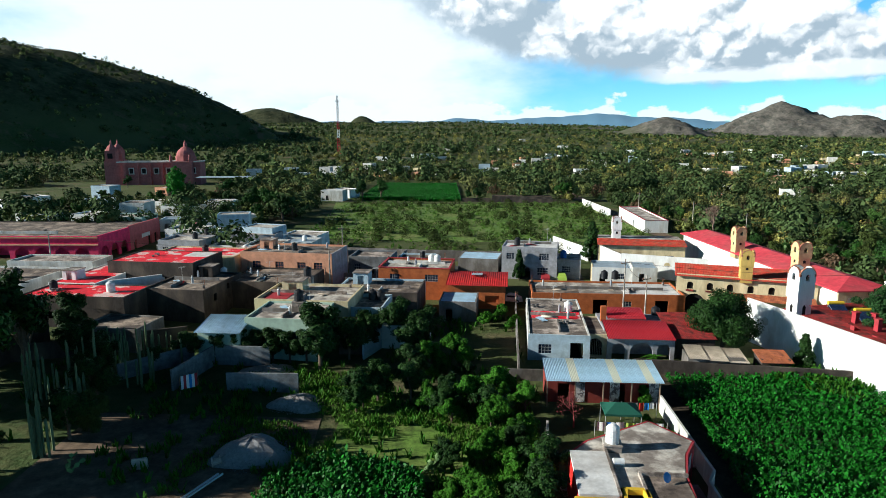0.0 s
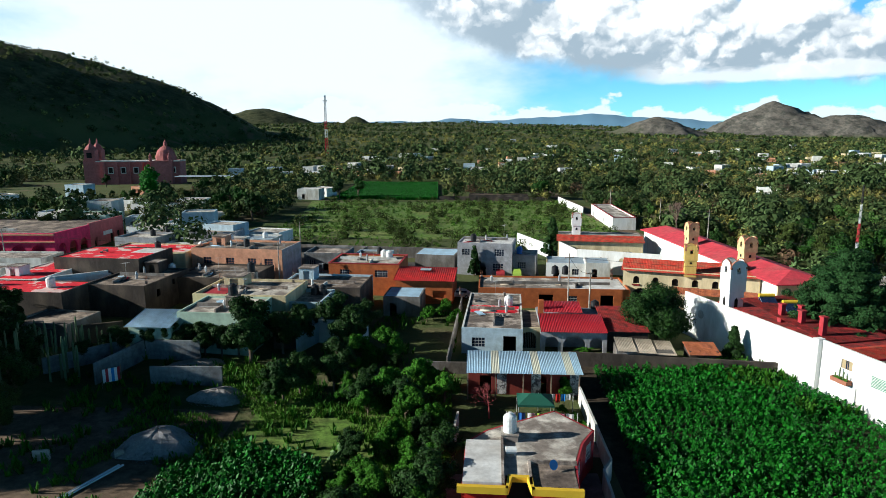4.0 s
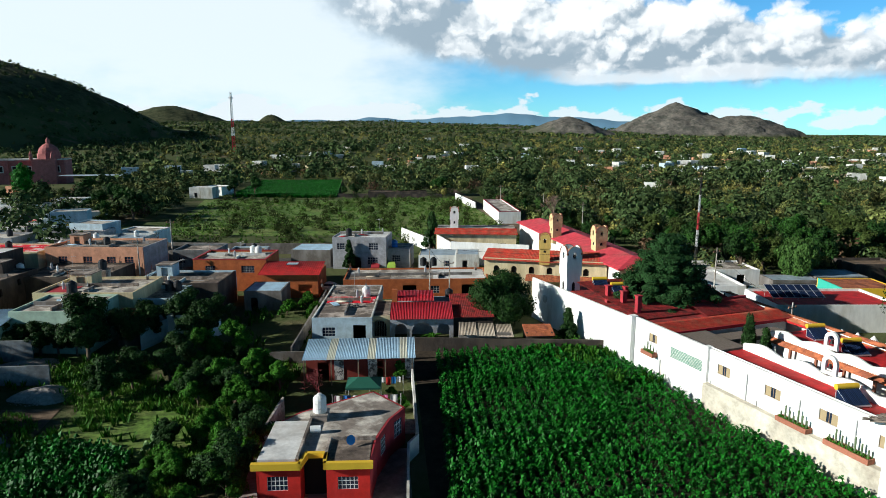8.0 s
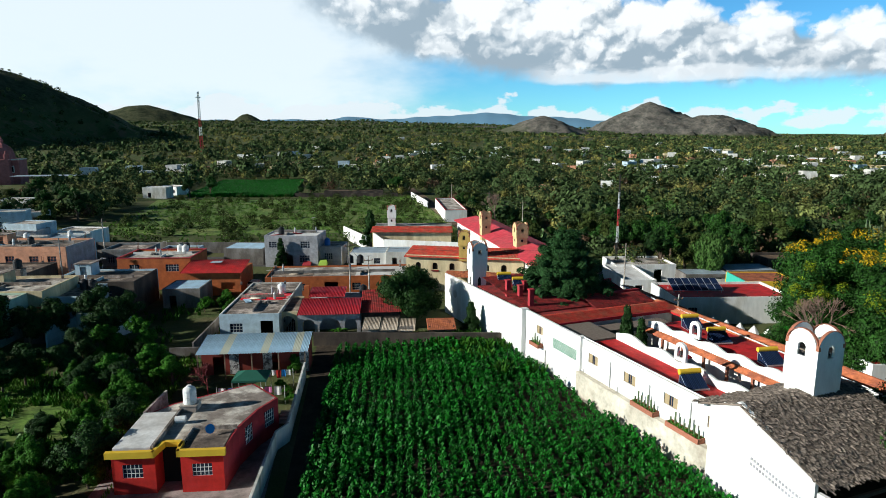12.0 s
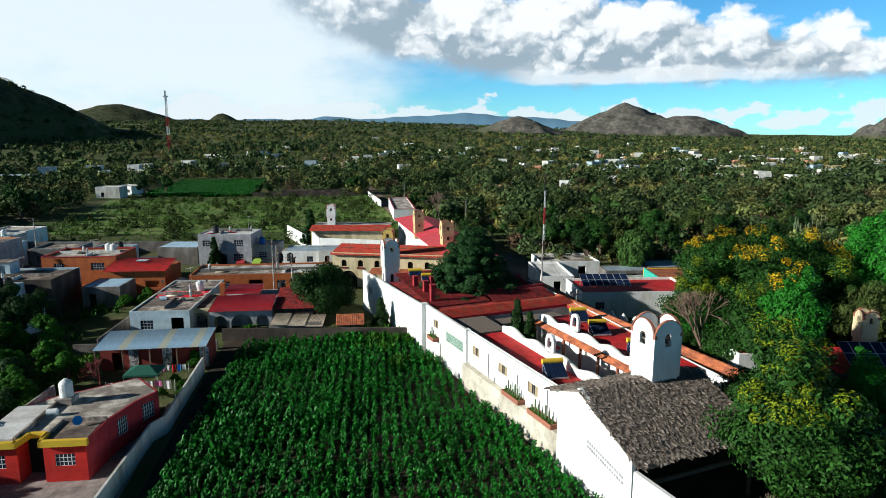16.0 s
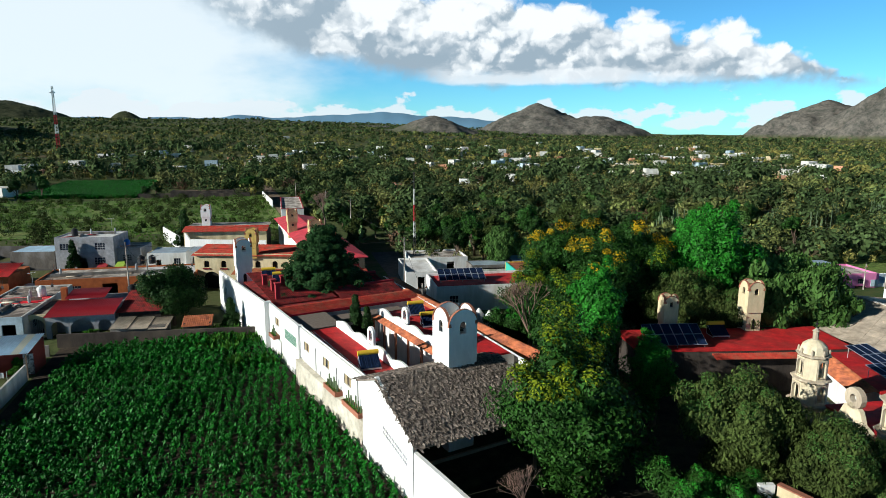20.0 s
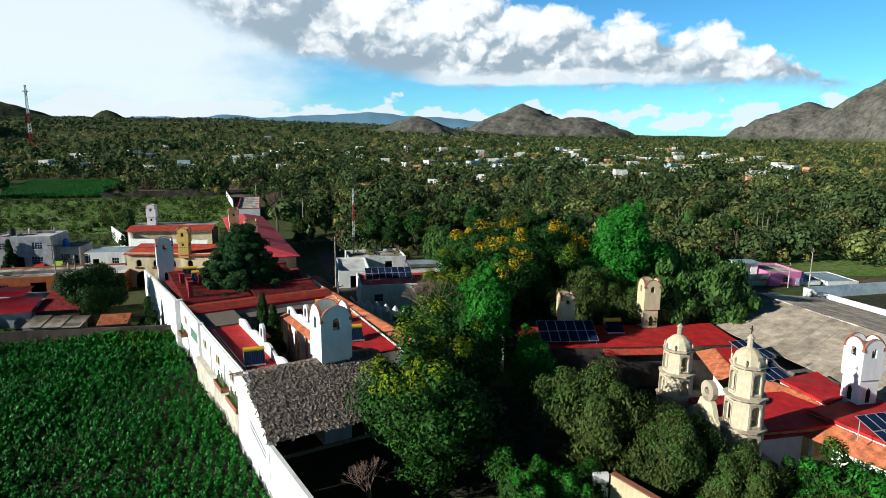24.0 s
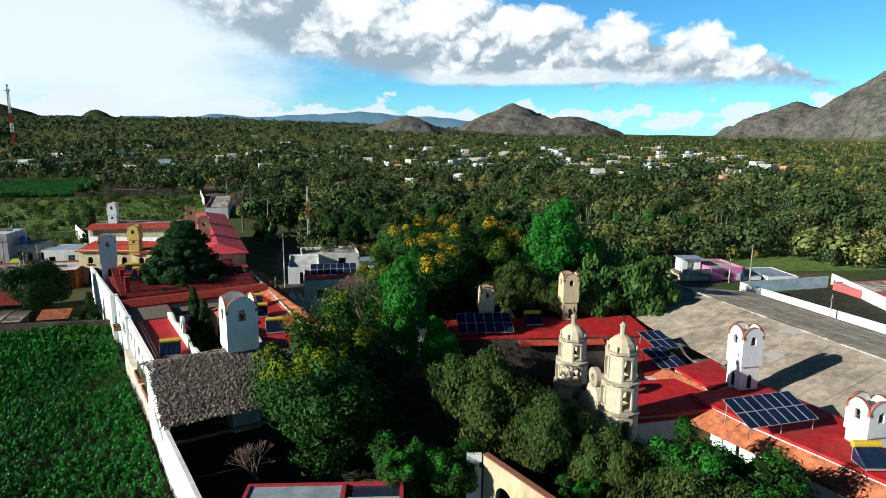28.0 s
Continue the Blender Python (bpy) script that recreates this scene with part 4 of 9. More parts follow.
# the long white wall along the field: a thick footing wall, and above its ledge the wall of the wing
WALLH = 6.1
A, E_, F_ = hac(0, 0), hac(0, 37.6), (41.4, 82.9)
W0, W1 = hac(0.15, 37.6), hac(0.8, 8.2)
OPENINGS = [(2.4, 4.05, 3.7, 5.0), (12.3, 4.0, 13.8, 4.95), (17.7, 4.05, 19.3, 5.0), (22.9, 4.1, 24.5, 5.05), (27.7, 4.1, 29.3, 5.05)]
west = wall_run("wall_west", W0, W1, WALLH, "white", 0.3, "tall whitewashed wall of the hacienda beside the field", holes=OPENINGS)
for a, z0, b, z1 in OPENINGS:
    w = window(west, (a, 0.1, z0), 0, b - a, z1 - z0, 2, 1, "wood", 0.06)
    part("shutter", B(0.03, -0.02, 0.03, (b - a) * 0.36, 0.0, z1 - z0 - 0.03), "shutter", w, "tan wooden shutter")
    part("shutter", B((b - a) * 0.64, -0.02, 0.03, b - a - 0.03, 0.0, z1 - z0 - 0.03), "shutter", w, "tan wooden shutter")
for a, z1 in ((4.4, 2.6), (10.9, 5.9), (15.8, 5.2), (21.2, 5.0), (11.6, 3.0), (26.0, 5.4), (17.0, 3.2)):
    part("drain_pipe", tube(bmesh.new(), (a, -0.06, 0.3), (a, -0.06, z1), 0.045, 0.045, 6), "metal", west)
part("vent_grille", B((5.9, -0.05, 3.45, 10.3, -0.003, 3.53), *[(5.9, -0.04, 3.58 + 0.14 * k, 10.3, -0.003, 3.67 + 0.14 * k) for k in range(7)]), "grille_green", west, "pale green louvred grille")
part("footing_wall", B(11.2, -0.62, -0.5, 30.2, -0.003, 2.7), "footing", west, "stained cream footing wall with a ledge")
part("step_pier", B(10.6, -0.25, -0.5, 11.19, 0.35, 6.25), "white", west)
part("roof_pipe", tube(bmesh.new(), (11.0, 0.2, 6.2), (29.2, 0.2, 6.2), 0.06, 0.06, 6), "tank_white", west, "white pipe along the parapet")

north = wall_run("wall_northwest", F_, hac(-0.05, 37.62), 5.9, "white", 0.3, "tall whitewashed boundary wall with a medallion", cap=None)
part("pier", B(21.4, -0.35, -1, 22.1, 0.55, 6.2), "white", north)
part("medallion", lathe(bmesh.new(), [(0.55, 0), (0.55, 0.08), (0.38, 0.08), (0.38, 0.03), (0.12, 0.03)], 16), "offwhite", north, "round plaster medallion").matrix_basis = pose(3.5, 0, 3.6, 90)
low = wall_run("wall_south", A, hac(0.4, -18), 4.4, "white", 0.3, "lower white wall running on beside the field")


def planter(along, z, ln, cacti):
    a = math.atan2(W1[1] - W0[1], W1[0] - W0[0])
    e = thing("planter_box", W0[0] + along * math.cos(a), W0[1] + along * math.sin(a), z, math.degrees(a), "brick window planter with small columnar cacti", "planter", "planters on the wall")
    part("trough", B((0, -0.75, 0, ln, -0.67, 0.42), (0, -0.1, 0, ln, -0.004, 0.42), (0, -0.668, 0, 0.08, -0.102, 0.42), (ln - 0.08, -0.668, 0, ln, -0.102, 0.42), (0.08, -0.668, 0, ln - 0.08, -0.102, 0.3)), "brick", e)
    for i in range(cacti):
        h = 0.5 + 0.9 * ((i * 37 % 10) / 10)
        part("cactus", lathe(bmesh.new(), [(0.05, 0.3), (0.075, 0.5), (0.07, 0.3 + h), (0.02, 0.36 + h)], 6, 0.25 + (ln - 0.5) * i / max(1, cacti - 1), -0.38), "cactus", e)
    rng = np.random.default_rng(int(along * 10))
    n = int(ln * 40)
    V = []
    for k in range(n):
        x, y, t = rng.uniform(0.1, ln - 0.1), rng.uniform(-0.62, -0.15), rng.uniform(0, 6.28)
        q = rng.uniform(0.08, 0.25)
        V += [(x, y, 0.3), (x + 0.05, y, 0.3), (x + 0.05 + 0.1 * math.cos(t), y + 0.1 * math.sin(t), 0.35 + q), (x + 0.1 * math.cos(t), y + 0.1 * math.sin(t), 0.35 + q)]
    data_part("greenery", V, np.arange(len(V)).reshape(-1, 4), "leaf_garden", e)["kind"] = "stuff"
    return e


planter(19.6, 2.704, 2.9, 7)
planter(24.0, 2.704, 3.6, 7)
planter(2.0, 2.7, 1.9, 4)
planter(29.0, 2.704, 1.1, 2)

# west wing: flat red roof between the wall and the waved parapet
ww = hthing("west_wing", 0.9, 8.4, 0.75, label="low wing with a flat dark red roof behind the long wall", category="building")
part("roof", B(0.1, 0, 4.6, 3.5, 18.0, 4.8), "redroof", ww)
bm, top = scallop(18.0, 5.45, 4, 0.45)
p = part("parapet", bm, "white", ww, "white parapet with a waved top", (3.75, 0, 0), 90)
part("wall", B(0.1, 17.7, -1.5, 3.5, 18.0, 4.59), "white", ww)
for i in range(2):
    part("pipe", tube(bmesh.new(), (0.5 + 0.25 * i, 0.3, 4.86), (0.5 + 0.25 * i, 17.5, 4.86), 0.04, 0.04, 6), "white", ww, "white water pipe")


def little_bell_arch(name, X, Y, z, rz=90):
    e = hthing(name, X, Y, z, rz, label="small white bell arch on the parapet", category="bell gable", group="bell arches")
    n, bm = 10, bmesh.new()
    for i in range(n):
        a0, a1 = math.pi * i / n, math.pi * (i + 1) / n
        q = [(r * math.cos(a), 1.0 + r * math.sin(a)) for r, a in ((0.35, a0), (0.7, a0), (0.7, a1), (0.35, a1))]
        f0 = [bm.verts.new((u, -0.13, w)) for u, w in q]
        f1 = [bm.verts.new((u, 0.13, w)) for u, w in q]
        bm.faces.new(f0)
        bm.faces.new(f1[::-1])
        for j in range(4):
            bm.faces.new((f0[(j + 1) % 4], f0[j], f1[j], f1[(j + 1) % 4]))
    box(bm, -0.7, -0.13, 0, -0.35, 0.13, 1.0)
    box(bm, 0.35, -0.13, 0, 0.7, 0.13, 1.0)
    box(bm, -0.35, -0.13, 0, 0.35, 0.13, 0.3)
    part("arch", bm, "white", e)
    part("bell", lathe(bmesh.new(), [(0.02, 0.95), (0.1, 0.92), (0.13, 0.7), (0.2, 0.55)], 8), "iron", e, "dark bell")
    part("little_roof", prism(bmesh.new(), [(-0.75, -0.6), (0.75, -0.6), (0.75, -0.14), (-0.75, -0.14)], 0.42, 0.5, [0.5, 0.5, 0.8, 0.8]), "redmetal", e, "small red metal roof")
    return e


little_bell_arch("bell_arch", 4.5, 17.2, 6.4)
little_bell_arch("bell_arch", 10.6, 22.0, 6.3)
heat = hac(2.7, 13.6)
solar_heater("solar_heater", heat[0], heat[1], 5.56, HR - 12, "yellow-tanked solar water heater on a red roof")

# middle wing with its tiled lean-to over the patio
mw = hthing("middle_wing", 10.4, 10.6, 0.7, label="wing with a flat red roof, waved parapet and clay-tile arcade roof", category="building")
part("body", B(0.25, 0, -1, 6.2, 18.2, 4.7), "white", mw)
part("roof", B(0.26, -0.02, 4.704, 6.25, 18.25, 4.9), "redroof", mw)
bm, top = scallop(18.2, 5.4, 5, 0.4)
part("parapet", bm, "white", mw, "white parapet with a waved top", (0.24, 0, 0), 90)
sloped(mw, "tile_roof", tile_sheet(17.6, 0.95), "tile", 0, 0, 0, 0).matrix_basis = pose(-0.82, 18.0, 4.5, 18, 0, -90)
for i in range(7):
    part("post", B(-0.75, 0.4 + 2.9 * i, -0.6, -0.53, 0.62 + 2.9 * i, 4.5), "brick", mw)
part("east_roof", B(6.26, -3.9, 4.6, 7.9, 26.2, 4.82), "redroof", mw)
sloped(mw, "tile_roof", tile_sheet(30.0, 1.7), "tile", 0, 0, 0, 0).matrix_basis = pose(6.24, 26.1, 4.86, 8, 0, -90)
ew0, ew1 = hac(16.9, 6.5), hac(20.2, 45.0)
ew = wall_run("east_wall", ew0, ew1, 5.3, "white", 0.35, "white lane wall of the hacienda capped with clay tiles")
sloped(ew, "tile_cap", tile_sheet(38.6, 1.9), "tile", 0, 0, 0, 0).matrix_basis = pose(0, -0.45, 5.36, 10)
for k in range(3):
    part("cable_line", tube(bmesh.new(), (0, 1.3 + 0.1 * k, 5.75), (38.5, 1.3 + 0.1 * k, 5.75), 0.03, 0.03, 4), "tank_white", ew)
for X, Y in ((13.2, 15.2), (13.4, 21.6), (14.2, 26.2)):
    q = hac(X, Y)
    solar_heater("solar_heater", q[0], q[1], 5.61, HR - 14, "yellow-tanked solar water heater on a red roof")

# patio floor, and cross wing with its tiled edge
pf = hthing("patio_floor", 4.8, 8.4, 0.06, label="shaded patio paving", category="paving", kind="structure")
part("paving", B(0, 0, -0.5, 5.6, 24, 0.05), "concrete", pf)
cw = hthing("cross_wing", 0.5, 33.2, 0.7, label="cross wing under dark red tiled roofs", category="building")
part("body", B(0, 0.3, -1, 17.4, 22, 4.6), "white", cw)
sloped(cw, "tile_roof", tile_sheet(17.4, 2.4), "redtile", 0, -0.6, 5.0, 9)
part("roof", B(0, 1.8, 4.604, 17.4, 22, 4.9), "tile_dark", cw)
for i in range(3):
    sloped(cw, "tile_roof", tile_sheet(8.6, 3.2), "tile_dark", 8.4, 3.0 + 6.0 * i, 5.0, 11)
    part("ridge_wall", B(8.4, 6.2 + 6.0 * i, 4.95, 17.2, 6.5 + 6.0 * i, 5.9), "pinkred", cw, "dull red ridge wall")
sloped(cw, "tile_roof", tile_sheet(8.0, 14), "tile_dark", 0.3, 4.2, 5.0, 5)
part("fascia", B(0, -0.75, 4.72, 17.4, -0.62, 5.06), "redmetal", cw, "bright red fascia board")
for X, Y, h in ((1.0, 6.0, 1.9), (1.4, 9.4, 1.6), (1.0, 12.0, 1.7), (3.2, 11.5, 1.5)):
    part("chimney", B((X, Y, 4.9, X + 0.55, Y + 0.55, 5.6 + h - 0.35), (X - 0.08, Y - 0.08, 5.603 + h - 0.35, X + 0.63, Y + 0.63, 5.6 + h - 0.2)), "pinkred", cw, "dull red chimney")
gt = hthing("grey_thatch_roof", 0.9, 26.9, 5.5, label="small weathered grey thatched roof", category="roof")
part("slab", B(0, 0, -0.4, 4.4, 5.6, 0.05), "thatch", gt)
gt2 = hthing("grey_thatch_roof", 5.2, 30.2, 5.0, label="small weathered grey thatched roof", category="roof")
part("slab", B(0, 0, -0.4, 9.5, 2.0, 0.05), "thatch", gt2)

# bell tower and the thatched shed at the near end
tx, ty = hac(7.5, 6.9)
bell_tower("bell_tower", tx, ty, 0, 2.7, 11.2, HR, "white", "white square bell tower with round gables and bells", shaft=7.6)


btower = bpy.data.objects["bell_tower"]
for k, (u, w_) in ((0, (0.35, 5.6)), (3, (0.0, 6.4)), (3, (0.3, 4.9))):
    # flat near-black disc draws the shade of a round opening
    o = part("oculus", lathe(bmesh.new(), [(0.26, 0.0), (0.26, 0.03), (0.01, 0.03)], 14), "dark", btower, "near-black disc painted as a round opening's shade")
    o.matrix_basis = pose(0, 0, 0, 0, 0, 90 * k) @ pose(u, -2.7 / 2 + 0.11, w_ + 1.2, 90)


def thatch_shed():
    e = hthing("thatched_shed", 0, 0, 0, label="open-fronted shed with a grey palm-thatch roof and white gable wall", category="shed")
    g = bmesh.new()
    extruded(g, [(0, -1), (9.0, -1), (9.0, 6.6), (6.4, 7.75), (0.2, 5.2)], 0, 0.3)
    part("gable_wall", g, "white", e, "white gable wall", (0.3, 0, 0), 90)
    for k in range(16):
        part("vent_block", B(-0.03, 1.0 + 0.26 * k, 2.9 + 0.05 * k, 0.0, 1.16 + 0.26 * k, 3.1 + 0.05 * k), "grey", e)
        part("vent_block", B(-0.03, 1.0 + 0.26 * k, 3.3 + 0.05 * k, 0.0, 1.16 + 0.26 * k, 3.5 + 0.05 * k), "grey", e)
    v = [(-0.05, -0.35, 5.0), (11.3, -0.35, 5.0), (11.3, 6.4, 7.62), (-0.05, 6.4, 7.62), (11.3, 10.2, 6.2), (-0.05, 10.2, 6.2)]
    v += [(a, b, c - 0.16) for a, b, c in v]
    part_ob = data_part("roof_deck", v, [(0, 1, 2, 3), (3, 2, 4, 5), (9, 8, 7, 6), (11, 10, 8, 9), (0, 6, 7, 1), (0, 3, 9, 6), (1, 7, 8, 2), (3, 5, 11, 9), (2, 8, 10, 4), (5, 4, 10, 11)], "thatch", e)
    rng = np.random.default_rng(5)
    n = 9000
    u, s = rng.uniform(-0.15, 11.4, n), rng.uniform(-0.5, 10.3, n)
    z = np.where(s < 6.4, 5.0 + (s + 0.35) * 0.388, 7.62 - (s - 6.4) * 0.374) + 0.06
    ln, wd = rng.uniform(0.25, 0.6, n), rng.uniform(0.05, 0.12, n)
    sgn = np.where(s < 6.4, -1.0, 1.0)
    yaw = rng.normal(0, 0.45, n)
    dx, dy = np.sin(yaw) * ln, sgn * np.cos(yaw) * ln
    dz = -0.36 * np.abs(dy) + rng.uniform(0.0, 0.14, n)
    P = np.stack([u, s, z], -1)
    D = np.stack([dx, dy, dz], -1)
    W = np.stack([np.cos(yaw) * wd, -np.sin(yaw) * sgn * wd, rng.uniform(-0.03, 0.03, n)], -1)
    V = np.stack([P - W, P + W, P + D + W * 0.6, P + D - W * 0.6], 1).reshape(-1, 3)
    Fq = np.arange(n * 4).reshape(-1, 4)
    t = data_part("thatch", V, Fq, "thatch", e)
    t["kind"] = "stuff"
    part("beam", B(0.4, 0.0, 3.0, 11.0, 0.2, 3.25), "wood", e, "long pale wooden beam")
    part("beam", B(0.4, -0.2, 4.6, 11.0, 0.0, 4.82), "wood", e)
    for xx in (10.8,):
        part("post", B(xx, 0, -1, xx + 0.22, 0.2, 4.6), "wood", e)
    part("back_wall", B(0.31, 8.6, -1, 11.2, 8.9, 6.3), "adobe", e)
    # floor in the dark earth colour, painting the shed's unlit interior
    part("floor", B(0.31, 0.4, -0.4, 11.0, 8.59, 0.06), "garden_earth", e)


thatch_shed()

# far wings round the entrance court
yw = thing("yellow_wing", 37.2, 97.6, 0, -19.5, "yellow wing with a red tiled roof and dark arched windows", "building")
part("wall", panel(bmesh.new(), 19.8, 6.0, 0.3, [(1.6 + 2.9 * i, 3.6, 2.5 + 2.9 * i, 4.8, 1) for i in range(6)] + [(1.3, 0, 4.3, 2.9, 1)]), "cream", yw)
# near-black mass behind the windows paints the unlit rooms
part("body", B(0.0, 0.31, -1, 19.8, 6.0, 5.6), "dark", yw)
part("back_wall", B(0, 6.01, -1, 19.8, 6.3, 5.7), "cream", yw)
sloped(yw, "roof", tile_sheet(20.4, 6.9), "redtile", -0.3, -0.6, 5.75, 6)
sloped(yw, "awning", tile_sheet(12.5, 2.4), "tile", 7.0, -2.5, 3.0, 12)
for i in range(6):
    part("hood", prism(bmesh.new(), [(1.45 + 2.9 * i, -0.16), (2.65 + 2.9 * i, -0.16), (2.65 + 2.9 * i, -0.01), (1.45 + 2.9 * i, -0.01)], 3.3, 3.55), "tile_dark", yw)
lw = thing("long_wing", 56.0, 86.5, 0, 3.0, "long wing with a broad faded red roof and yellow end wall", "building")
part("body", B(0.4, 0.5, -1, 7.8, 52, 6.0), "white", lw)
part("end_wall", panel(bmesh.new(), 8.0, 7.0, 0.28, [(1.4, 4.8, 2.2, 5.8), (4.2, 4.8, 5.0, 5.8)]), "cream", lw, "yellow end wall", (0.2, 0.2, -1))
v = [(-0.5, -0.5, 6.0), (8.7, -0.5, 6.0), (8.7, 52, 6.0), (-0.5, 52, 6.0), (4.1, 3.6, 7.2), (4.1, 49, 7.2)]
bm = bmesh.new()
vv = [bm.verts.new(p) for p in v] + [bm.verts.new((a, b, c - 0.18)) for a, b, c in v[:4]]
for f in ((0, 1, 4), (1, 2, 5, 4), (2, 3, 5), (3, 0, 4, 5), (9, 8, 7, 6), (0, 6, 7, 1), (1, 7, 8, 2), (2, 8, 9, 3), (3, 9, 6, 0)):
    bm.faces.new([vv[i] for i in f])
part("roof", bm, "pinkroof", lw, "faded red hipped roof")
sloped(lw, "awning", tile_sheet(8.2, 1.6), "redtile", 0.2, -1.5, 3.6, 12)
cb = thing("court_wing", 33.2, 131.8, 0, -10.5, "court wing with a tiled red roof over a yellow arcade", "building")
part("wall", panel(bmesh.new(), 17.5, 5.6, 0.3, [(1.5 + 3.3 * i, 1.0, 3.5 + 3.3 * i, 3.6, 1) for i in range(3)] + [(13.5, 2.4, 15.3, 3.6)]), "cream", cb, "", (0, 0, -1))
# near-black mass behind the arches paints the arcade's inner shade
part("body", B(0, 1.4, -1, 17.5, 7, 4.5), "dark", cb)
sloped(cb, "roof", tile_sheet(18.1, 4.2), "redtile", -0.3, -0.7, 4.65, 10)
part("flat_roof", B(0, 3.4, 5.0, 17.5, 9, 5.3), "slab_pale", cb)
wall_run("curved_wall", (35.1, 121.5), (49.7, 115.6), 4.6, "white", 0.3, "white court wall with oval openings",
         holes=[(4.0, 2.6, 5.2, 3.3, 1), (8.0, 2.7, 9.2, 3.4, 1), (12.0, 2.8, 13.2, 3.5, 1)])
wall_run("court_wall", (33.4, 131.5), (35.0, 121.7), 4.4, "white", 0.3, "white court wall stepping down")
bell_tower("bell_tower", 44.9, 76.8, 0, 2.2, 10.7, 8, "white", "white bell tower with dark openings beside the gate", shaft=7.6)
bell_tower("bell_tower", 46.6, 94.6, 5.9, 1.9, 3.7, -15, "ochre", "yellow bell gable rising from a tiled roof", shaft=2.0)
bell_tower("chimney_tower", 55.0, 115.5, 5.6, 2.0, 4.4, 3, "salmonochre", "tan chimney tower with rounded gables", shaft=2.6)
bell_tower("chimney_tower", 57.6, 99.3, 5.4, 2.2, 4.5, 3, "salmonochre", "tan chimney tower with rounded gables", shaft=2.8)
bell_tower("chimney_tower", 37.9, 136.0, 4.0, 2.0, 5.2, -8, "white", "white chimney tower with rounded gables", shaft=3.2)


# ---------- the town ----------


def water_tank(x, y, z, mat_name="tank_black", r=0.55, h=1.1, label="black plastic roof water tank"):
    e = thing("water_tank", x, y, z, 0, label, "water tank", "roof water tanks")
    prof = [(r * 0.95, 0)]
    for k in range(6):
        prof += [(r, h * (k + 0.1) / 6), (r * 0.96, h * (k + 0.9) / 6)]
    prof += [(r * 0.8, h * 1.08), (r * 0.35, h * 1.2)]
    part("body", lathe(bmesh.new(), prof, 14), mat_name, e)
    part("lid", lathe(bmesh.new(), [(r * 0.34, h * 1.2), (r * 0.34, h * 1.26), (r * 0.1, h * 1.28)], 12), mat_name, e)
    return e


def tank_stand(x, y, z, w, h, material="block", label="rendered block tank stand"):
    e = thing("tank_stand", x, y, z, -6.5, label, "plinth", "tank stands")
    part("block", B((-w / 2, -w / 2, 0, w / 2, w / 2, h), (-w / 2 - 0.06, -w / 2 - 0.06, h + 0.003, w / 2 + 0.06, w / 2 + 0.06, h + 0.1)), material, e)
    return e


def gz(x, y):
    return float(ground_z(np.float64(x), np.float64(y)))


# the red house by the field
rh = thing("red_house", 9.3, 39.2, 0.2, -5.0, "small red house with yellow eaves and barred windows", "house")
H3 = 3.1
part("wall", panel(bmesh.new(), 3.1, H3 + 1, 0.2, [(0.75, 2.1, 2.2, 3.2)]), "redpaint", rh, "", (0, 0, -1))
window(rh, (0.75, 0.06, 1.1), 0, 1.45, 1.1, 5, 3, "tank_white")
part("wall", panel(bmesh.new(), 3.1, H3 + 1, 0.2, [(0.8, 2.1, 2.25, 3.1)]), "redpaint", rh, "", (4.95, 0, -1))
window(rh, (5.75, 0.06, 1.1), 0, 1.45, 1.0, 5, 3, "tank_white")
# back of the recess coloured near-black for its shade
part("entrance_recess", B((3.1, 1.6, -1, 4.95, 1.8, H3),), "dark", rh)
part("side_wall", B(2.9, 0.21, -1, 3.1, 1.6, H3 - 0.2), "redpaint", rh)
part("side_wall", B(4.95, 0.21, -1, 5.15, 1.6, H3 - 0.2), "redpaint", rh)


def seg_wall(parent, name, p, q, h, material, holes=(), th=0.2, z=-1.0):
    ln = math.hypot(q[0] - p[0], q[1] - p[1])
    ang = math.degrees(math.atan2(q[1] - p[1], q[0] - p[0]))
    part(name, panel(bmesh.new(), ln, h - z, th, [(a, b - z, c, d - z) for a, b, c, d in holes]), material, parent, "", (p[0], p[1], z), ang)
    for a, b, c, d in holes:
        aa = radians(ang)
        window(parent, (p[0] + a * math.cos(aa) - 0.06 * math.sin(aa), p[1] + a * math.sin(aa) + 0.06 * math.cos(aa), b), ang, c - a, d - b, 5, 4, "tank_white")


# side walls in the duller red: their shade is put into the colour
seg_wall(rh, "wall", (8.05, 0.05), (8.3, 3.6), H3, "pinkred")
seg_wall(rh, "wall", (8.3, 3.6), (9.2, 6.9), H3, "pinkred", [(1.0, 1.0, 2.3, 2.5)])
seg_wall(rh, "wall", (9.2, 6.9), (10.4, 9.2), H3, "pinkred", [(0.7, 1.0, 2.0, 2.5)])
seg_wall(rh, "wall", (10.4, 9.2), (7.5, 12.7), H3, "pinkred")
seg_wall(rh, "wall", (7.5, 12.7), (1.6, 8.6), H3, "pinkred")
seg_wall(rh, "wall", (0.0, 6.5), (0.0, 0.0), H3, "redpaint")
seg_wall(rh, "wall", (1.6, 8.6), (0.0, 6.5), H3, "pinkred")
part("roof", prism(bmesh.new(), [(0.1, 0.3), (3.0, 0.3), (3.0, 1.7), (5.0, 1.7), (5.0, 0.3), (8.0, 0.3), (8.15, 3.6), (9.05, 6.95), (10.2, 9.2), (7.5, 12.5), (1.75, 8.5), (0.1, 6.4)], H3 - 0.25, H3), "slab_pale", rh)
part("roof_step", B(0.05, 0.25, H3 + 0.004, 2.75, 6.3, H3 + 0.3), "slab_white", rh, "raised white-painted roof slab")
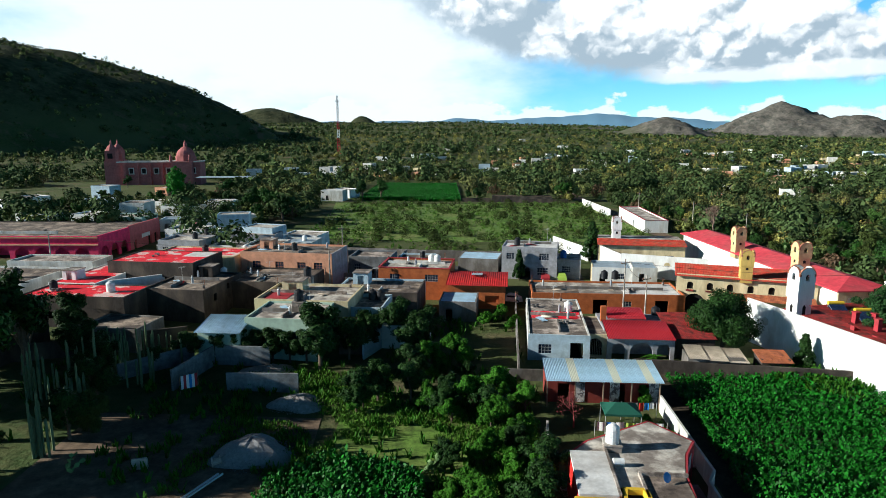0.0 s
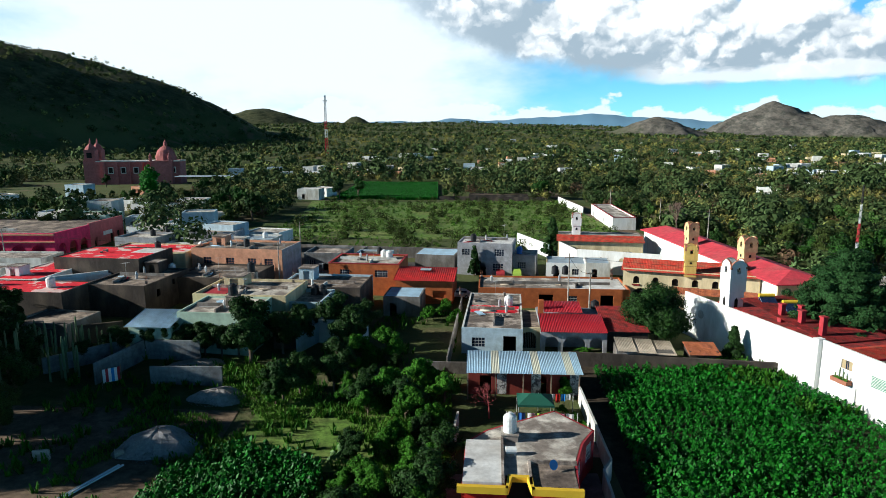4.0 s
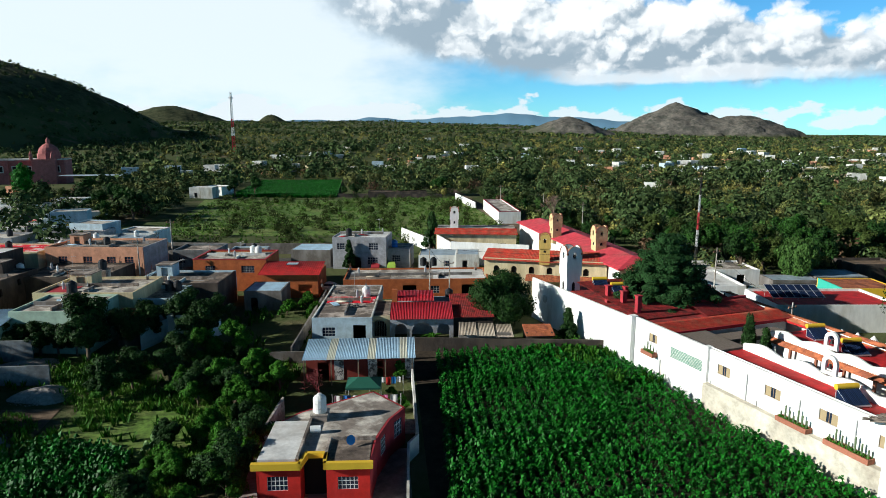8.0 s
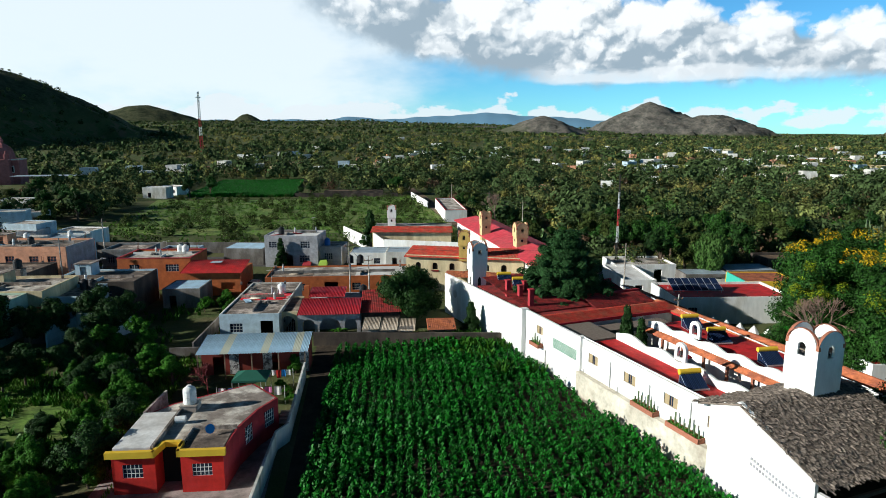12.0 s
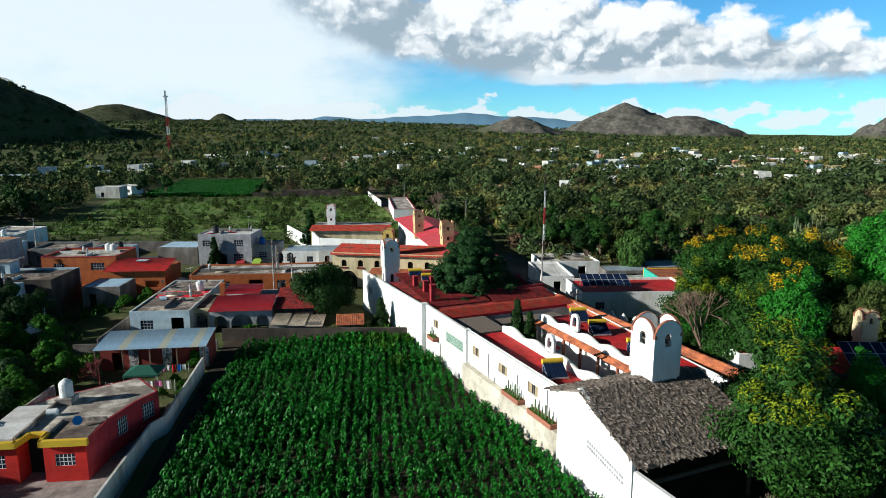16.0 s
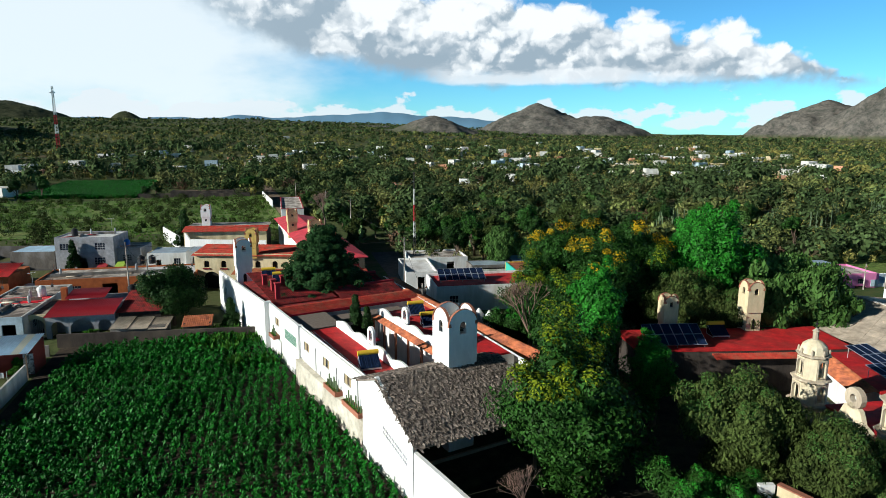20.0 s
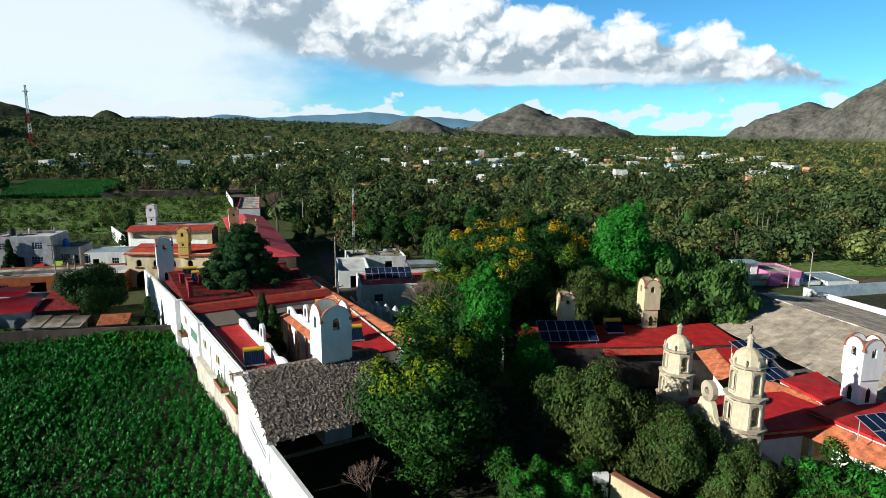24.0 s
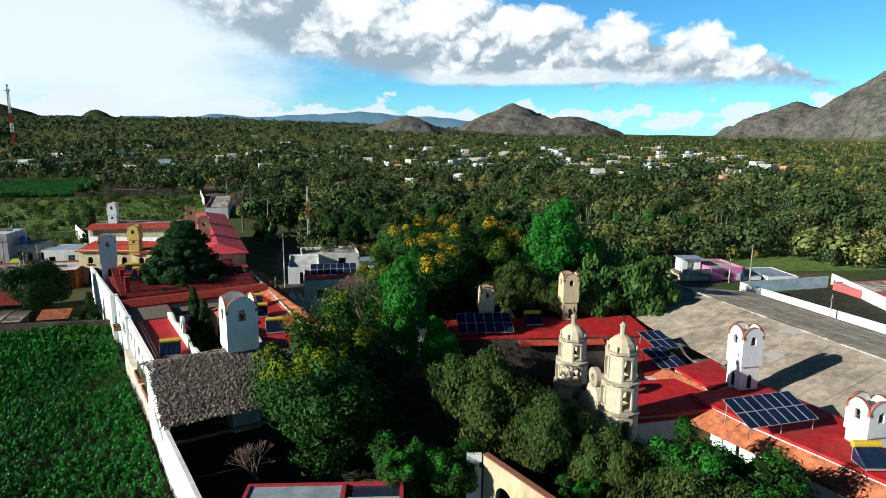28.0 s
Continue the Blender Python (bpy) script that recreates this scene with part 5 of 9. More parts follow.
part("roof_patch", B(5.0, 0.4, H3 + 0.004, 8.0, 3.4, H3 + 0.03), "slab_brown", rh, "brown stained roof patch")
part("parapet", B((4.7, 3.42, H3 + 0.004, 8.25, 3.6, H3 + 0.3), (4.7, 0.3, H3 + 0.004, 4.9, 3.41, H3 + 0.25)), "slab", rh)
part("kerb", B((2.76, 0.3, H3 + 0.004, 2.95, 7.3, H3 + 0.38),), "slab", rh)
part("eave_band", B((-0.3, -0.35, H3 - 0.25, 3.2, -0.003, H3 + 0.25), (4.8, -0.35, H3 - 0.25, 8.3, -0.003, H3 + 0.25), (3.2, 1.2, H3 - 0.2, 4.8, 1.55, H3 + 0.2)), "yellow", rh, "yellow eaves band")
part("eave_band", prism(bmesh.new(), [(3.0, -0.35), (3.2, -0.35), (3.5, 1.2), (3.2, 1.3)], H3 - 0.25, H3 + 0.25), "yellow", rh)
part("eave_band", prism(bmesh.new(), [(4.8, -0.35), (5.0, -0.35), (4.9, 1.3), (4.55, 1.2)], H3 - 0.25, H3 + 0.25), "yellow", rh)
tank_stand(13.4, 46.2, 3.3, 1.3, 0.5, "slab_pale", "pale concrete tank stand on the roof")
water_tank(13.4, 46.2, 3.9, "tank_white", 0.55, 1.25, "white ribbed roof water tank")
wt2 = thing("gas_tank", 13.2, 43.6, 3.3, 0, "small white gas tank on the roof", "gas tank")
part("tank", tube(bmesh.new(), (-0.4, 0, 0.35), (0.4, 0, 0.35), 0.28, 0.28, 12), "tank_white", wt2)
part("saddle", B((-0.3, -0.2, 0, -0.2, 0.2, 0.2), (0.2, -0.2, 0, 0.3, 0.2, 0.2)), "metal", wt2)
dish = thing("satellite_dish", 15.9, 41.2, 3.33, 0, "small blue satellite dish", "satellite dish")
part("reflector", lathe(bmesh.new(), [(0.02, 0.0), (0.22, 0.04), (0.36, 0.14), (0.37, 0.15)], 14), "dish_blue", dish).matrix_basis = pose(0, 0, 0.45, 65, 0, 30)
part("mast", tube(bmesh.new(), (0, 0.05, 0), (0, 0.05, 0.5), 0.025, 0.025, 6), "metal", dish)

wall_run("yard_wall", (19.7, 33.0), (20.6, 44.2), 1.7, "offwhite", 0.2, "low pale wall between yard and field")
wall_run("yard_wall", (20.6, 44.2), (21.5, 45.6), 1.7, "offwhite", 0.2, "low pale wall between yard and field")
wall_run("yard_wall", (21.5, 45.6), (22.2, 60.0), 1.8, "offwhite", 0.2, "low pale wall between garden and field")
wall_run("garden_wall", (8.7, 47.0), (9.6, 53.5), 2.2, "slab_pale", 0.2, "curved pale garden wall beside the red house")

# corrugated shed
sh = thing("shed", 10.6, 61.2, 0, -3.5, "open shed with a corrugated zinc roof and dark red walls", "shed")
part("back_wall", panel(bmesh.new(), 11.6, 4.2, 0.2), "redstone", sh, "", (0.2, 4.6, -1))
part("front_wall", panel(bmesh.new(), 11.6, 4.0, 0.2, [(1.2, 0.6, 2.4, 3.1), (6.8, 1.0, 8.2, 3.1), (9.6, 0.9, 11.0, 3.1)]), "redstone", sh, "", (0.2, 1.3, -1))
part("side_wall", B(0.2, 1.51, -1, 0.4, 4.59, 3.1), "redstone", sh)
part("side_wall", B(11.6, 1.51, -1, 11.8, 4.59, 3.1), "redstone", sh)
for X in (1.0, 4.6, 8.6):
    part("stone_panel", B(X + 2.2, 1.24, 0.1, X + 3.2, 1.297, 2.4), "darkstone", sh, "patterned dark stone panel")
sheet0 = wave_sheet(0.86, 5.3, 0.17, 0.03)
first = {}
for i in range(14):
    mname = "lamina" if i in (3, 8, 12) else "zinc"
    if mname in first:
        o = share(first[mname], sh)
    else:
        o = first[mname] = data_part("roof_sheet", *sheet0, mname, sh)
    o.matrix_basis = pose(0.85 * i, -0.25, 2.95 + (0.012 if i % 2 else 0), 6.0)
for i in range(5):
    part("post", B(0.1 + 2.85 * i, -0.1, -0.5, 0.22 + 2.85 * i, 0.02, 2.9), "wood", sh)

# white-blue house and the red-roofed house behind the shed
hs = house("blue_house", 10.6, 75.0, 7.6, 17.5, 3.2, -6.5, 0, "offwhite", "slab", 0.15,
           {"s": [("win", 1.3, 0.9, 1.6, 1.2), ("dark", 5.2, 0.1, 1.6, 2.3)], "e": [("win", 3, 1, 1.4, 1.1)]}, "pale blue and white house with a patched flat roof", side_mats={"s": "blue"})
part("red_patch", B(0.6, 7.5, 3.204, 7.2, 11.0, 3.23), "redworn", hs, "worn red roof patch")
cream_h = house("cream_house", 17.5, 76.0, 3.4, 8, 2.9, -6.5, 0, "cream", "slab_brown", 0.15, {"s": [("arch", 0.7, 0.3, 1.9, 2.2)]}, "cream house front with an arched window")
part("grille", B(*[(0.75 + 0.22 * k, 0.1, 0.3, 0.78 + 0.22 * k, 0.13, 2.4) for k in range(9)]), "metal", cream_h)
rr = thing("red_roofed_house", 20.4, 74.4, 0, -5.0, "house with a bright red corrugated roof over an arched porch", "house")
part("porch_wall", panel(bmesh.new(), 8.2, 3.9, 0.25, [(0.6, 1.0, 2.2, 3.2, 1), (2.8, 1.0, 5.6, 3.4, 1), (6.1, 1.0, 7.7, 3.2, 1)]), "grey", rr, "", (0, 0.5, -1))
part("body", B(0, 3.0, -1, 8.2, 10.5, 3.2), "grey", rr)
ws = wave_sheet(1.02, 5.6, 0.2, 0.045)
f0 = None
for i in range(8):
    f0 = f0 or data_part("roof_sheet", *ws, "redmetal", rr)
    o = f0 if i == 0 else share(f0, rr)
    o.matrix_basis = pose(1.02 * i, 0, 2.95, 8)
ws = wave_sheet(1.0, 4.2, 0.2, 0.045)
f0 = None
for i in range(5):
    f0 = f0 or data_part("roof_sheet", *ws, "redmetal", rr)
    o = f0 if i == 0 else share(f0, rr)
    o.matrix_basis = pose(0.8 + 1.0 * i, 5.5, 3.9, 6)
part("chimney", B((0.1, 6.5, 3.2, 0.8, 7.2, 5.2),), "orange", rr, "orange brick chimney")
ts = thing("tiled_house", 28.8, 75.6, 0, -5, "low house with a dark clay-tile roof", "house")
part("body", B(0, 0, -1, 5.2, 8, 2.6), "adobe", ts)
sloped(ts, "roof", tile_sheet(5.6, 8.4), "tile_dark", -0.2, -0.3, 2.65, 7)
ms = thing("lean_to", 28.6, 69.6, 0, -8, "lean-to of grey fibre-cement sheets", "shed")
part("wall", B(0, 0.3, -1, 6.4, 3.4, 2.1), "block", ms)
for i in range(3):
    data_part("roof_sheet", *wave_sheet(2.2, 4.2, 0.18, 0.03), "asbestos", ms).matrix_basis = pose(2.25 * i, -0.2, 2.2 - 0.12 * i, 5)
th2 = thing("tile_shack", 37.0, 69.3, 0, -4, "small shack with a red clay-tile roof", "shed")
part("wall", B((0.1, 0.2, -1, 3.4, 0.4, 1.7), (0.1, 0.41, -1, 0.3, 2.6, 2.0), (3.2, 0.41, -1, 3.4, 2.6, 2.0)), "adobe", th2)
sloped(th2, "roof", tile_sheet(3.7, 3.0), "tile", -0.1, -0.1, 1.75, 12)
wall_run("field_wall", (22.6, 70.6), (46.0, 66.6), 1.7, "adobe", 0.35, "rough adobe wall along the far edge of the field")
wall_run("lot_wall", (6.0, 68.3), (22.5, 67.4), 1.4, "block", 0.2, "low block wall behind the shed")
wall_run("lot_wall", (8.8, 68.5), (11.5, 95.5), 1.9, "block", 0.2, "low block wall beside an overgrown lot")

# orange row and red-roofed orange house on the street
orow = house("orange_row", 14.0, 96.0, 23.5, 8.6, 3.0, -4.5, 0, "orange", "slab_pale", 0.25,
             {"s": [("dark", 1.6, 0.0, 1.2, 2.2), ("win", 5, 0.9, 1.4, 1.2), ("dark", 9.5, 0, 2.2, 2.3), ("win", 14, 0.9, 1.4, 1.2), ("dark", 19, 0, 2.0, 2.3)]},
             "long low orange row of shops with a concrete roof")
part("roof_patch", B(14.5, 0.6, 3.004, 23.0, 8.0, 3.03), "slab_white", orow, "white-coated roof patch")
part("roof_patch", B(0.5, 0.6, 3.004, 7.5, 5.0, 3.03), "slab_brown", orow, "brown roof patch")
o2 = thing("orange_house", 0.8, 98.8, 0, -6.5, "orange house under a sloping bright red roof", "house")
part("wall", panel(bmesh.new(), 9.2, 4.9, 0.25, [(0.9, 2.0, 2.6, 3.2), (3.2, 1.0, 4.2, 3.2), (6.0, 2.0, 8.2, 3.2)]), "orange", o2, "", (0, 0, -1))
part("body", B(0.0, 0.4, -1, 9.2, 8.0, 3.8), "orange", o2)
part("side_wall", B((9.0, 0.26, -1, 9.2, 0.39, 3.8),), "orange", o2)
data_part("roof", *wave_sheet(9.9, 6.0, 0.35, 0.04), "redroof", o2).matrix_basis = pose(-0.3, -0.7, 3.95, 10)
part("skylight", B(3.6, 2.6, 4.9, 5.4, 4.2, 4.98), "glass", o2)
house("block_hut", -0.6, 91.5, 5.6, 6.0, 3.0, -6.5, 0, "block", "zinc", 0.05, {"s": [("dark", 1, 0, 1, 2)]}, "grey block hut with a sheet roof")
o3 = house("orange_villa", -11.0, 104.6, 12.2, 8.5, 5.2, -7, 0, "orange", "slab_pale", 0.25,
           {"s": [("win", 2, 3.2, 1.6, 1.2), ("win", 8, 3.2, 2.2, 1.2), ("dark", 5, 0, 1.2, 2.2)]}, "orange two-storey house with a pale roof and red cornice", trim="pinkred")
brn = house("brown_roofed_house", -16.3, 90.6, 12.6, 8.8, 4.3, -6.5, 0.3, "blue", "slab_brown", 0.3,
            {"s": [("win", 1.2, 2.0, 1.3, 1.2), ("win", 8, 2.0, 1.3, 1.2)]}, "old house with crumbling brown parapets", side_mats={"e": "adobe", "s": "adobe"})
bl = house("blue_courtyard_house", -17.0, 83.0, 8.8, 7.4, 3.9, -6.5, 0.3, "blue", "slab", 0.5, {"s": [("win", 3.6, 1.6, 1.3, 1.1), ("dark", 6, 0, 1, 2.1)]}, "pale blue courtyard house with black roof tanks")
b3 = house("white_hut", -8.0, 79.0, 4.8, 5.0, 2.9, -6.5, 0.2, "offwhite", "slab_white", 0.1, {"s": [("dark", 2.6, 1.0, 1.5, 1.2)]}, "small white hut with a flat pale roof")
g1 = house("mint_house", -24.4, 74.4, 9.0, 8.0, 4.8, -6.5, 0.6, "mint", "slab_pale", 0.25, {"s": [("win", 2.0, 2.2, 1.4, 1.2), ("win", 6.0, 2.2, 1.4, 1.2)]}, "mint green house with a grey concrete roof")
g2 = house("stepped_roof_house", -25.6, 82.6, 13.0, 9.4, 4.9, -6.5, 0.6, "cream", "slab_pale", 0.35, {"s": [("arch", 9.6, 2.9, 1.4, 1.2)]}, "cream house with an arched window and concrete roof")
part("annex", B(0.6, 0.7, 4.904, 4.0, 6.0, 4.95), "pinkred", g2, "red painted terrace floor")
gs = thing("sheet_lean_to", -29.6, 72.2, 0.6, -4, "lean-to with pale green metal sheets", "shed")
part("wall", B(0, 0.4, -1, 5.2, 4.4, 3.7), "mint", gs)
data_part("roof_sheet", *wave_sheet(5.6, 5.2, 0.3, 0.05), "zinc", gs).matrix_basis = pose(-0.2, -0.2, 3.9, 9)
dk = house("adobe_warehouse", -43.6, 88.6, 9.4, 12.0, 4.5, -8, 1.0, "adobe", "slab_brown", 0.25,
           {"e": [("dark", 3, 2.4, 0.9, 1.1), ("dark", 7.2, 3.2, 0.7, 0.9)]}, "old weathered adobe warehouse with an earth roof")
dk2 = house("adobe_wing", -34.2, 96.0, 12.6, 10.5, 4.0, -8, 0.9, "adobe", "slab_brown", 0.25, {"e": [("dark", 3, 2.4, 0.9, 1.1)]}, "old adobe wing with a flat brown roof")
r1 = house("red_flat_house", -53.6, 98.4, 14.4, 10.0, 6.4, -7, 1.3, "adobe", "redworn", 0.12, {"s": [("dark", 9, 3, 1, 1.2)]}, "adobe house with a bright red waterproofed roof")
part("pale_patch", B(9.6, 5.6, 6.404, 13.8, 9.4, 6.43), "slab_white", r1, "bare white roof patch")
r2 = house("red_courtyard_house", -58.6, 84.2, 15.2, 7.0, 4.3, -5, 1.5, "adobe", "redworn", 0.12, {"s": [("dark", 4, 1.2, 0.9, 1)]}, "low house with a worn red and white roof")
r3 = house("red_wing", -58.8, 91.2, 7.4, 15.0, 4.4, -6, 1.5, "white", "redworn", 0.12, None, "low wing with a worn red and white roof")
wall_run("white_courtyard_wall", (-51.0, 92.5), (-44.2, 97.5), 4.6, "white", 0.25, "white courtyard wall", z=1.3)
house("grey_workshop", -80, 92, 18, 11, 4.0, -6, 1.9, "offwhite", "slab_brown", 0.3, {"s": [("win", 3, 1.4, 1.4, 1), ("win", 8, 1.4, 1.4, 1)]}, "old workshop with a brown roof")
house("teal_shop", -74, 104.5, 15, 6, 4.4, -3, 1.9, "offwhite", "slab", 0.3, {"s": [("dark", 10, 0.5, 1.1, 2.2), ("dark", 12.4, 0.5, 1.1, 2.2)]}, "shop with teal door frames")
house("adobe_ruin", -60, 70, 9, 8, 3.8, -10, 1.4, "adobe", "slab_brown", 0.4, {"s": [("dark", 1.5, 1.4, 0.9, 1), ("dark", 4.5, 1.4, 0.9, 1)]}, "half-ruined dark adobe building")
house("adobe_ruin", -46, 76, 8, 6, 2.6, -10, 1.2, "block", "slab_brown", 0.2, None, "roughly built block building")
wall_run("boundary_wall", (-70, 62), (-33, 78), 2.2, "adobe", 0.3, "dark adobe boundary wall", z=1.2)

# plain houses and yard walls between the street and the pasture
BACK = [(-58, 126, 9, 7, 4.6, "grey", "slab_pale"), (-48, 127, 8, 6, 3.6, "white", "slab"), (-40, 124, 7, 8, 4.4, "offwhite", "slab_brown"), (-33, 121, 6, 6, 3.4, "blue", "slab_pale"), (-60, 136, 10, 7, 3.8, "blue", "slab_pale"),
        (-48, 137, 11, 6, 4.2, "grey", "slab"), (-36, 133, 8, 7, 3.6, "offwhite", "zincroof"), (-18, 118, 8, 7, 4.0, "greywall", "slab"), (-9, 121, 7, 6, 3.2, "blue", "slab_brown"), (-64, 143, 9, 7, 4.0, "white", "slab_pale"),
        (-27, 116, 6, 7, 4.6, "blue", "slab_pale"), (-86, 158, 10, 8, 4.2, "mint", "slab_pale"), (-67, 155, 7, 7, 3.4, "white", "redworn"), (-98, 164, 9, 7, 3.8, "white", "slab_pale"), (-44, 118, 8, 5, 4.0, "cream", "redworn")]
for i, (x, y, w_, d_, h_, wm, rm) in enumerate(BACK):
    z_ = gz(x, y)
    house("town_house", x, y, w_, d_, h_, -8 + (i * 7) % 6, z_, wm, rm, 0.35,
          {"s": [("win", 1.0, h_ - 2.2, 1.2, 1.1), ("dark", w_ * 0.48, 0.1, 1.0, 2.1), ("win", w_ - 2.2, h_ - 2.2, 1.2, 1.1)]}, {"grey": "grey rendered town house with a flat roof", "white": "white town house with a flat roof", "offwhite": "stained off-white town house with a flat roof",
          "blue": "pale blue town house with a flat roof", "greywall": "bare grey town house with a concrete roof", "mint": "mint green town house with a pale roof", "cream": "cream town house with a peeling red roof"}[wm], group="town houses behind the street")
    if i % 2 == 0:
        water_tank(x + w_ * 0.7, y + d_ * 0.5, z_ + h_ + 0.01, "tank_white" if i % 4 else "tank_black", 0.55, 1.1, "white plastic roof water tank" if i % 4 else "black plastic roof water tank")
for p_, q_, m_ in (((-30, 128), (-10, 125), "block"), ((-10, 125), (-8, 137), "block"), ((-32, 122), (-30, 141), "greywall"), ((-62, 134), (-40, 131), "offwhite"), ((-20, 112), (-12, 111), "block"), ((-55, 145), (-34, 141.5), "block")):
    wall_run("yard_wall", p_, q_, 2.4, m_, 0.22, "stained yard wall between town houses", z=gz(*p_))

# the magenta arcade
arc = thing("arcade_building", -113.5, 126.5, 0.6, 0.0, "long magenta building with an arcade of round arches", "building")
part("arcade_wall", panel(bmesh.new(), 43, 7.6, 0.4, [(1.2 + 4.1 * i, 1.6, 4.3 + 4.1 * i, 5.2, 1) for i in range(10)]), "magenta", arc, "", (0, 0, -1))
for za, zb in ((4.7, 4.95), (6.2, 6.45)):
    part("cornice", B(-0.1, -0.3, za, 43.1, -0.003, zb), "salmon", arc, "pale pink moulding")
part("inner_wall", B(0, 3.6, -1, 42.5, 4.0, 5.4), "magenta", arc)
part("roof", B(0.01, 0.41, 5.6, 42.6, 26, 5.8), "slab_brown", arc)
part("end_wall", panel(bmesh.new(), 12.5, 7.6, 0.4, [(1.0 + 3.8 * i, 1.6, 3.8 + 3.8 * i, 5.2, 1) for i in range(3)]), "magenta", arc, "magenta end wall with three arches", (43.0, 0.0, -1), 88)
part("side_wall", panel(bmesh.new(), 13.9, 7.9, 0.4, [(1.5, 1.6, 2.7, 4.4), (8.0, 1.6, 9.6, 4.6), (11.0, 1.6, 12.6, 4.6)]), "salmonred", arc, "salmon pink side wall with shop doors", (43.44, 12.52, -1), 88)
part("inner_side_wall", B(39.2, 4.01, -1, 39.5, 25, 5.4), "salmonred", arc)
part("shop_sign", B(43.65, 17.5, 3.4, 43.75, 21.5, 4.3), "tank_white", arc, "white shop sign board")
part("back_wall", B(0, 26.01, -1, 43.6, 26.4, 6.0), "adobe", arc)
part("roof_curb", B(2, 8.0, 5.804, 30, 8.3, 6.4), "offwhite", arc, "low white roof parapet")

# salmon building and the grey house across the street
pkb = house("salmon_building", -35.4, 107.8, 16.6, 9, 6.4, -9, 0.9, "salmon", "slab_brown", 0.3,
            {"s": [("win", 2.2, 3.8, 1.5, 1.3, "brick"), ("win", 6.4, 3.8, 1.5, 1.3, "brick"), ("win", 10.4, 3.8, 1.5, 1.3, "brick"), ("win", 13.4, 3.8, 1.5, 1.3, "brick")]},
            "salmon building with red window surrounds", side_mats={"e": "grey"})
house("yellow_house", -52, 109.5, 16, 8, 5.4, -9, 1.3, "cream", "redworn", 0.2, None, "pale yellow house with a peeling red roof")
gh = house("grey_house", 11.4, 119.8, 10.6, 7.5, 6.2, -12, 0, "grey", "slab_white", 0.15,
           {"s": [("win", 0.9, 3.9, 1.5, 1.2), ("win", 7.2, 3.9, 1.8, 1.3), ("win", 6.9, 1.0, 2.0, 1.4), ("dark", 3.6, 0, 2.0, 2.4)]}, "grey two-storey house with white-framed windows")
house("shop_annex", 22.0, 119.0, 4.5, 6, 3.8, -12, 0, "grey", "slab_pale", 0.2, {"s": [("win", 1.0, 1.4, 1.6, 1.2)]}, "grey annex with a flat roof")
house("zinc_shed", 3.0, 123.0, 8.0, 7.0, 3.4, -12, 0, "block", "zinc", 0.02, None, "block shed with a zinc roof")
wall_run("street_wall", (-30, 141.5), (-4, 137.0), 2.4, "block", 0.25, "long grey block wall along the pasture")
wall_run("street_wall", (-4, 137.0), (26, 133.0), 2.4, "block", 0.25, "long grey block wall along the pasture")
sb = house("small_white_house", 27.8, 114.6, 7.2, 6.6, 3.3, -10, 0, "white", "zincroof", 0.05, {"s": [("win", 4.8, 1.2, 1.2, 1.1), ("dark", 1.4, 0, 1.1, 2.1)]}, "small white and yellow house with a blue-grey sheet roof", side_mats={"w": "cream"})
house("white_extension", 34.8, 112.8, 4.4, 5.6, 3.6, -10, 0, "offwhite", "zincroof", 0.05, {"s": [("dark", 1.2, 1.0, 0.9, 1.5)]}, "white extension with a sheet roof")
wall_run("white_field_wall", (27.0, 152.5), (31.9, 136.0), 3.0, "white", 0.25, "white wall at the pasture's edge")
for (x, y, z, m, l) in [(-10.2, 88.4, 4.2, "tank_black", "black plastic roof water tank"), (-9.0, 88.2, 4.2, "tank_black", "black plastic roof water tank"), (-20.3, 92.0, 6.0, "tank_black", "black plastic roof water tank"),
                        (-18.2, 77.0, 6.3, "tank_black", "black plastic roof water tank"), (29.7, 106, 3.1, "tank_black", "black plastic roof water tank"), (27.9, 106.2, 3.1, "tank_black", "black plastic roof water tank"),
                        (-2.0, 110, 5.25, "tank_white", "white plastic roof water tank"), (-1.0, 109.4, 5.25, "tank_white", "white plastic roof water tank"), (14.6, 121.6, 6.25, "tank_black", "black plastic roof water tank"),
                        (17.6, 85.5, 3.25, "tank_white", "grey plastic roof water tank"), (29.4, 84.0, 2.9, "tank_black", "black plastic roof water tank"), (23.6, 121, 3.85, "tank_blue", "blue plastic roof water tank"),
                        (-47, 86.5, 5.9, "tank_white", "white plastic roof water tank"), (-66, 95, 6.0, "tank_black", "black plastic roof water tank")]:
    if "black" in m and z > 4.0 and x > -21 and x < -17:
        tank_stand(x, y, z - 0.5, 1.4, 1.2, "slab", "rendered block tank stand")
        z += 0.8
    water_tank(x, y, z, m, 0.6, 1.2, l)


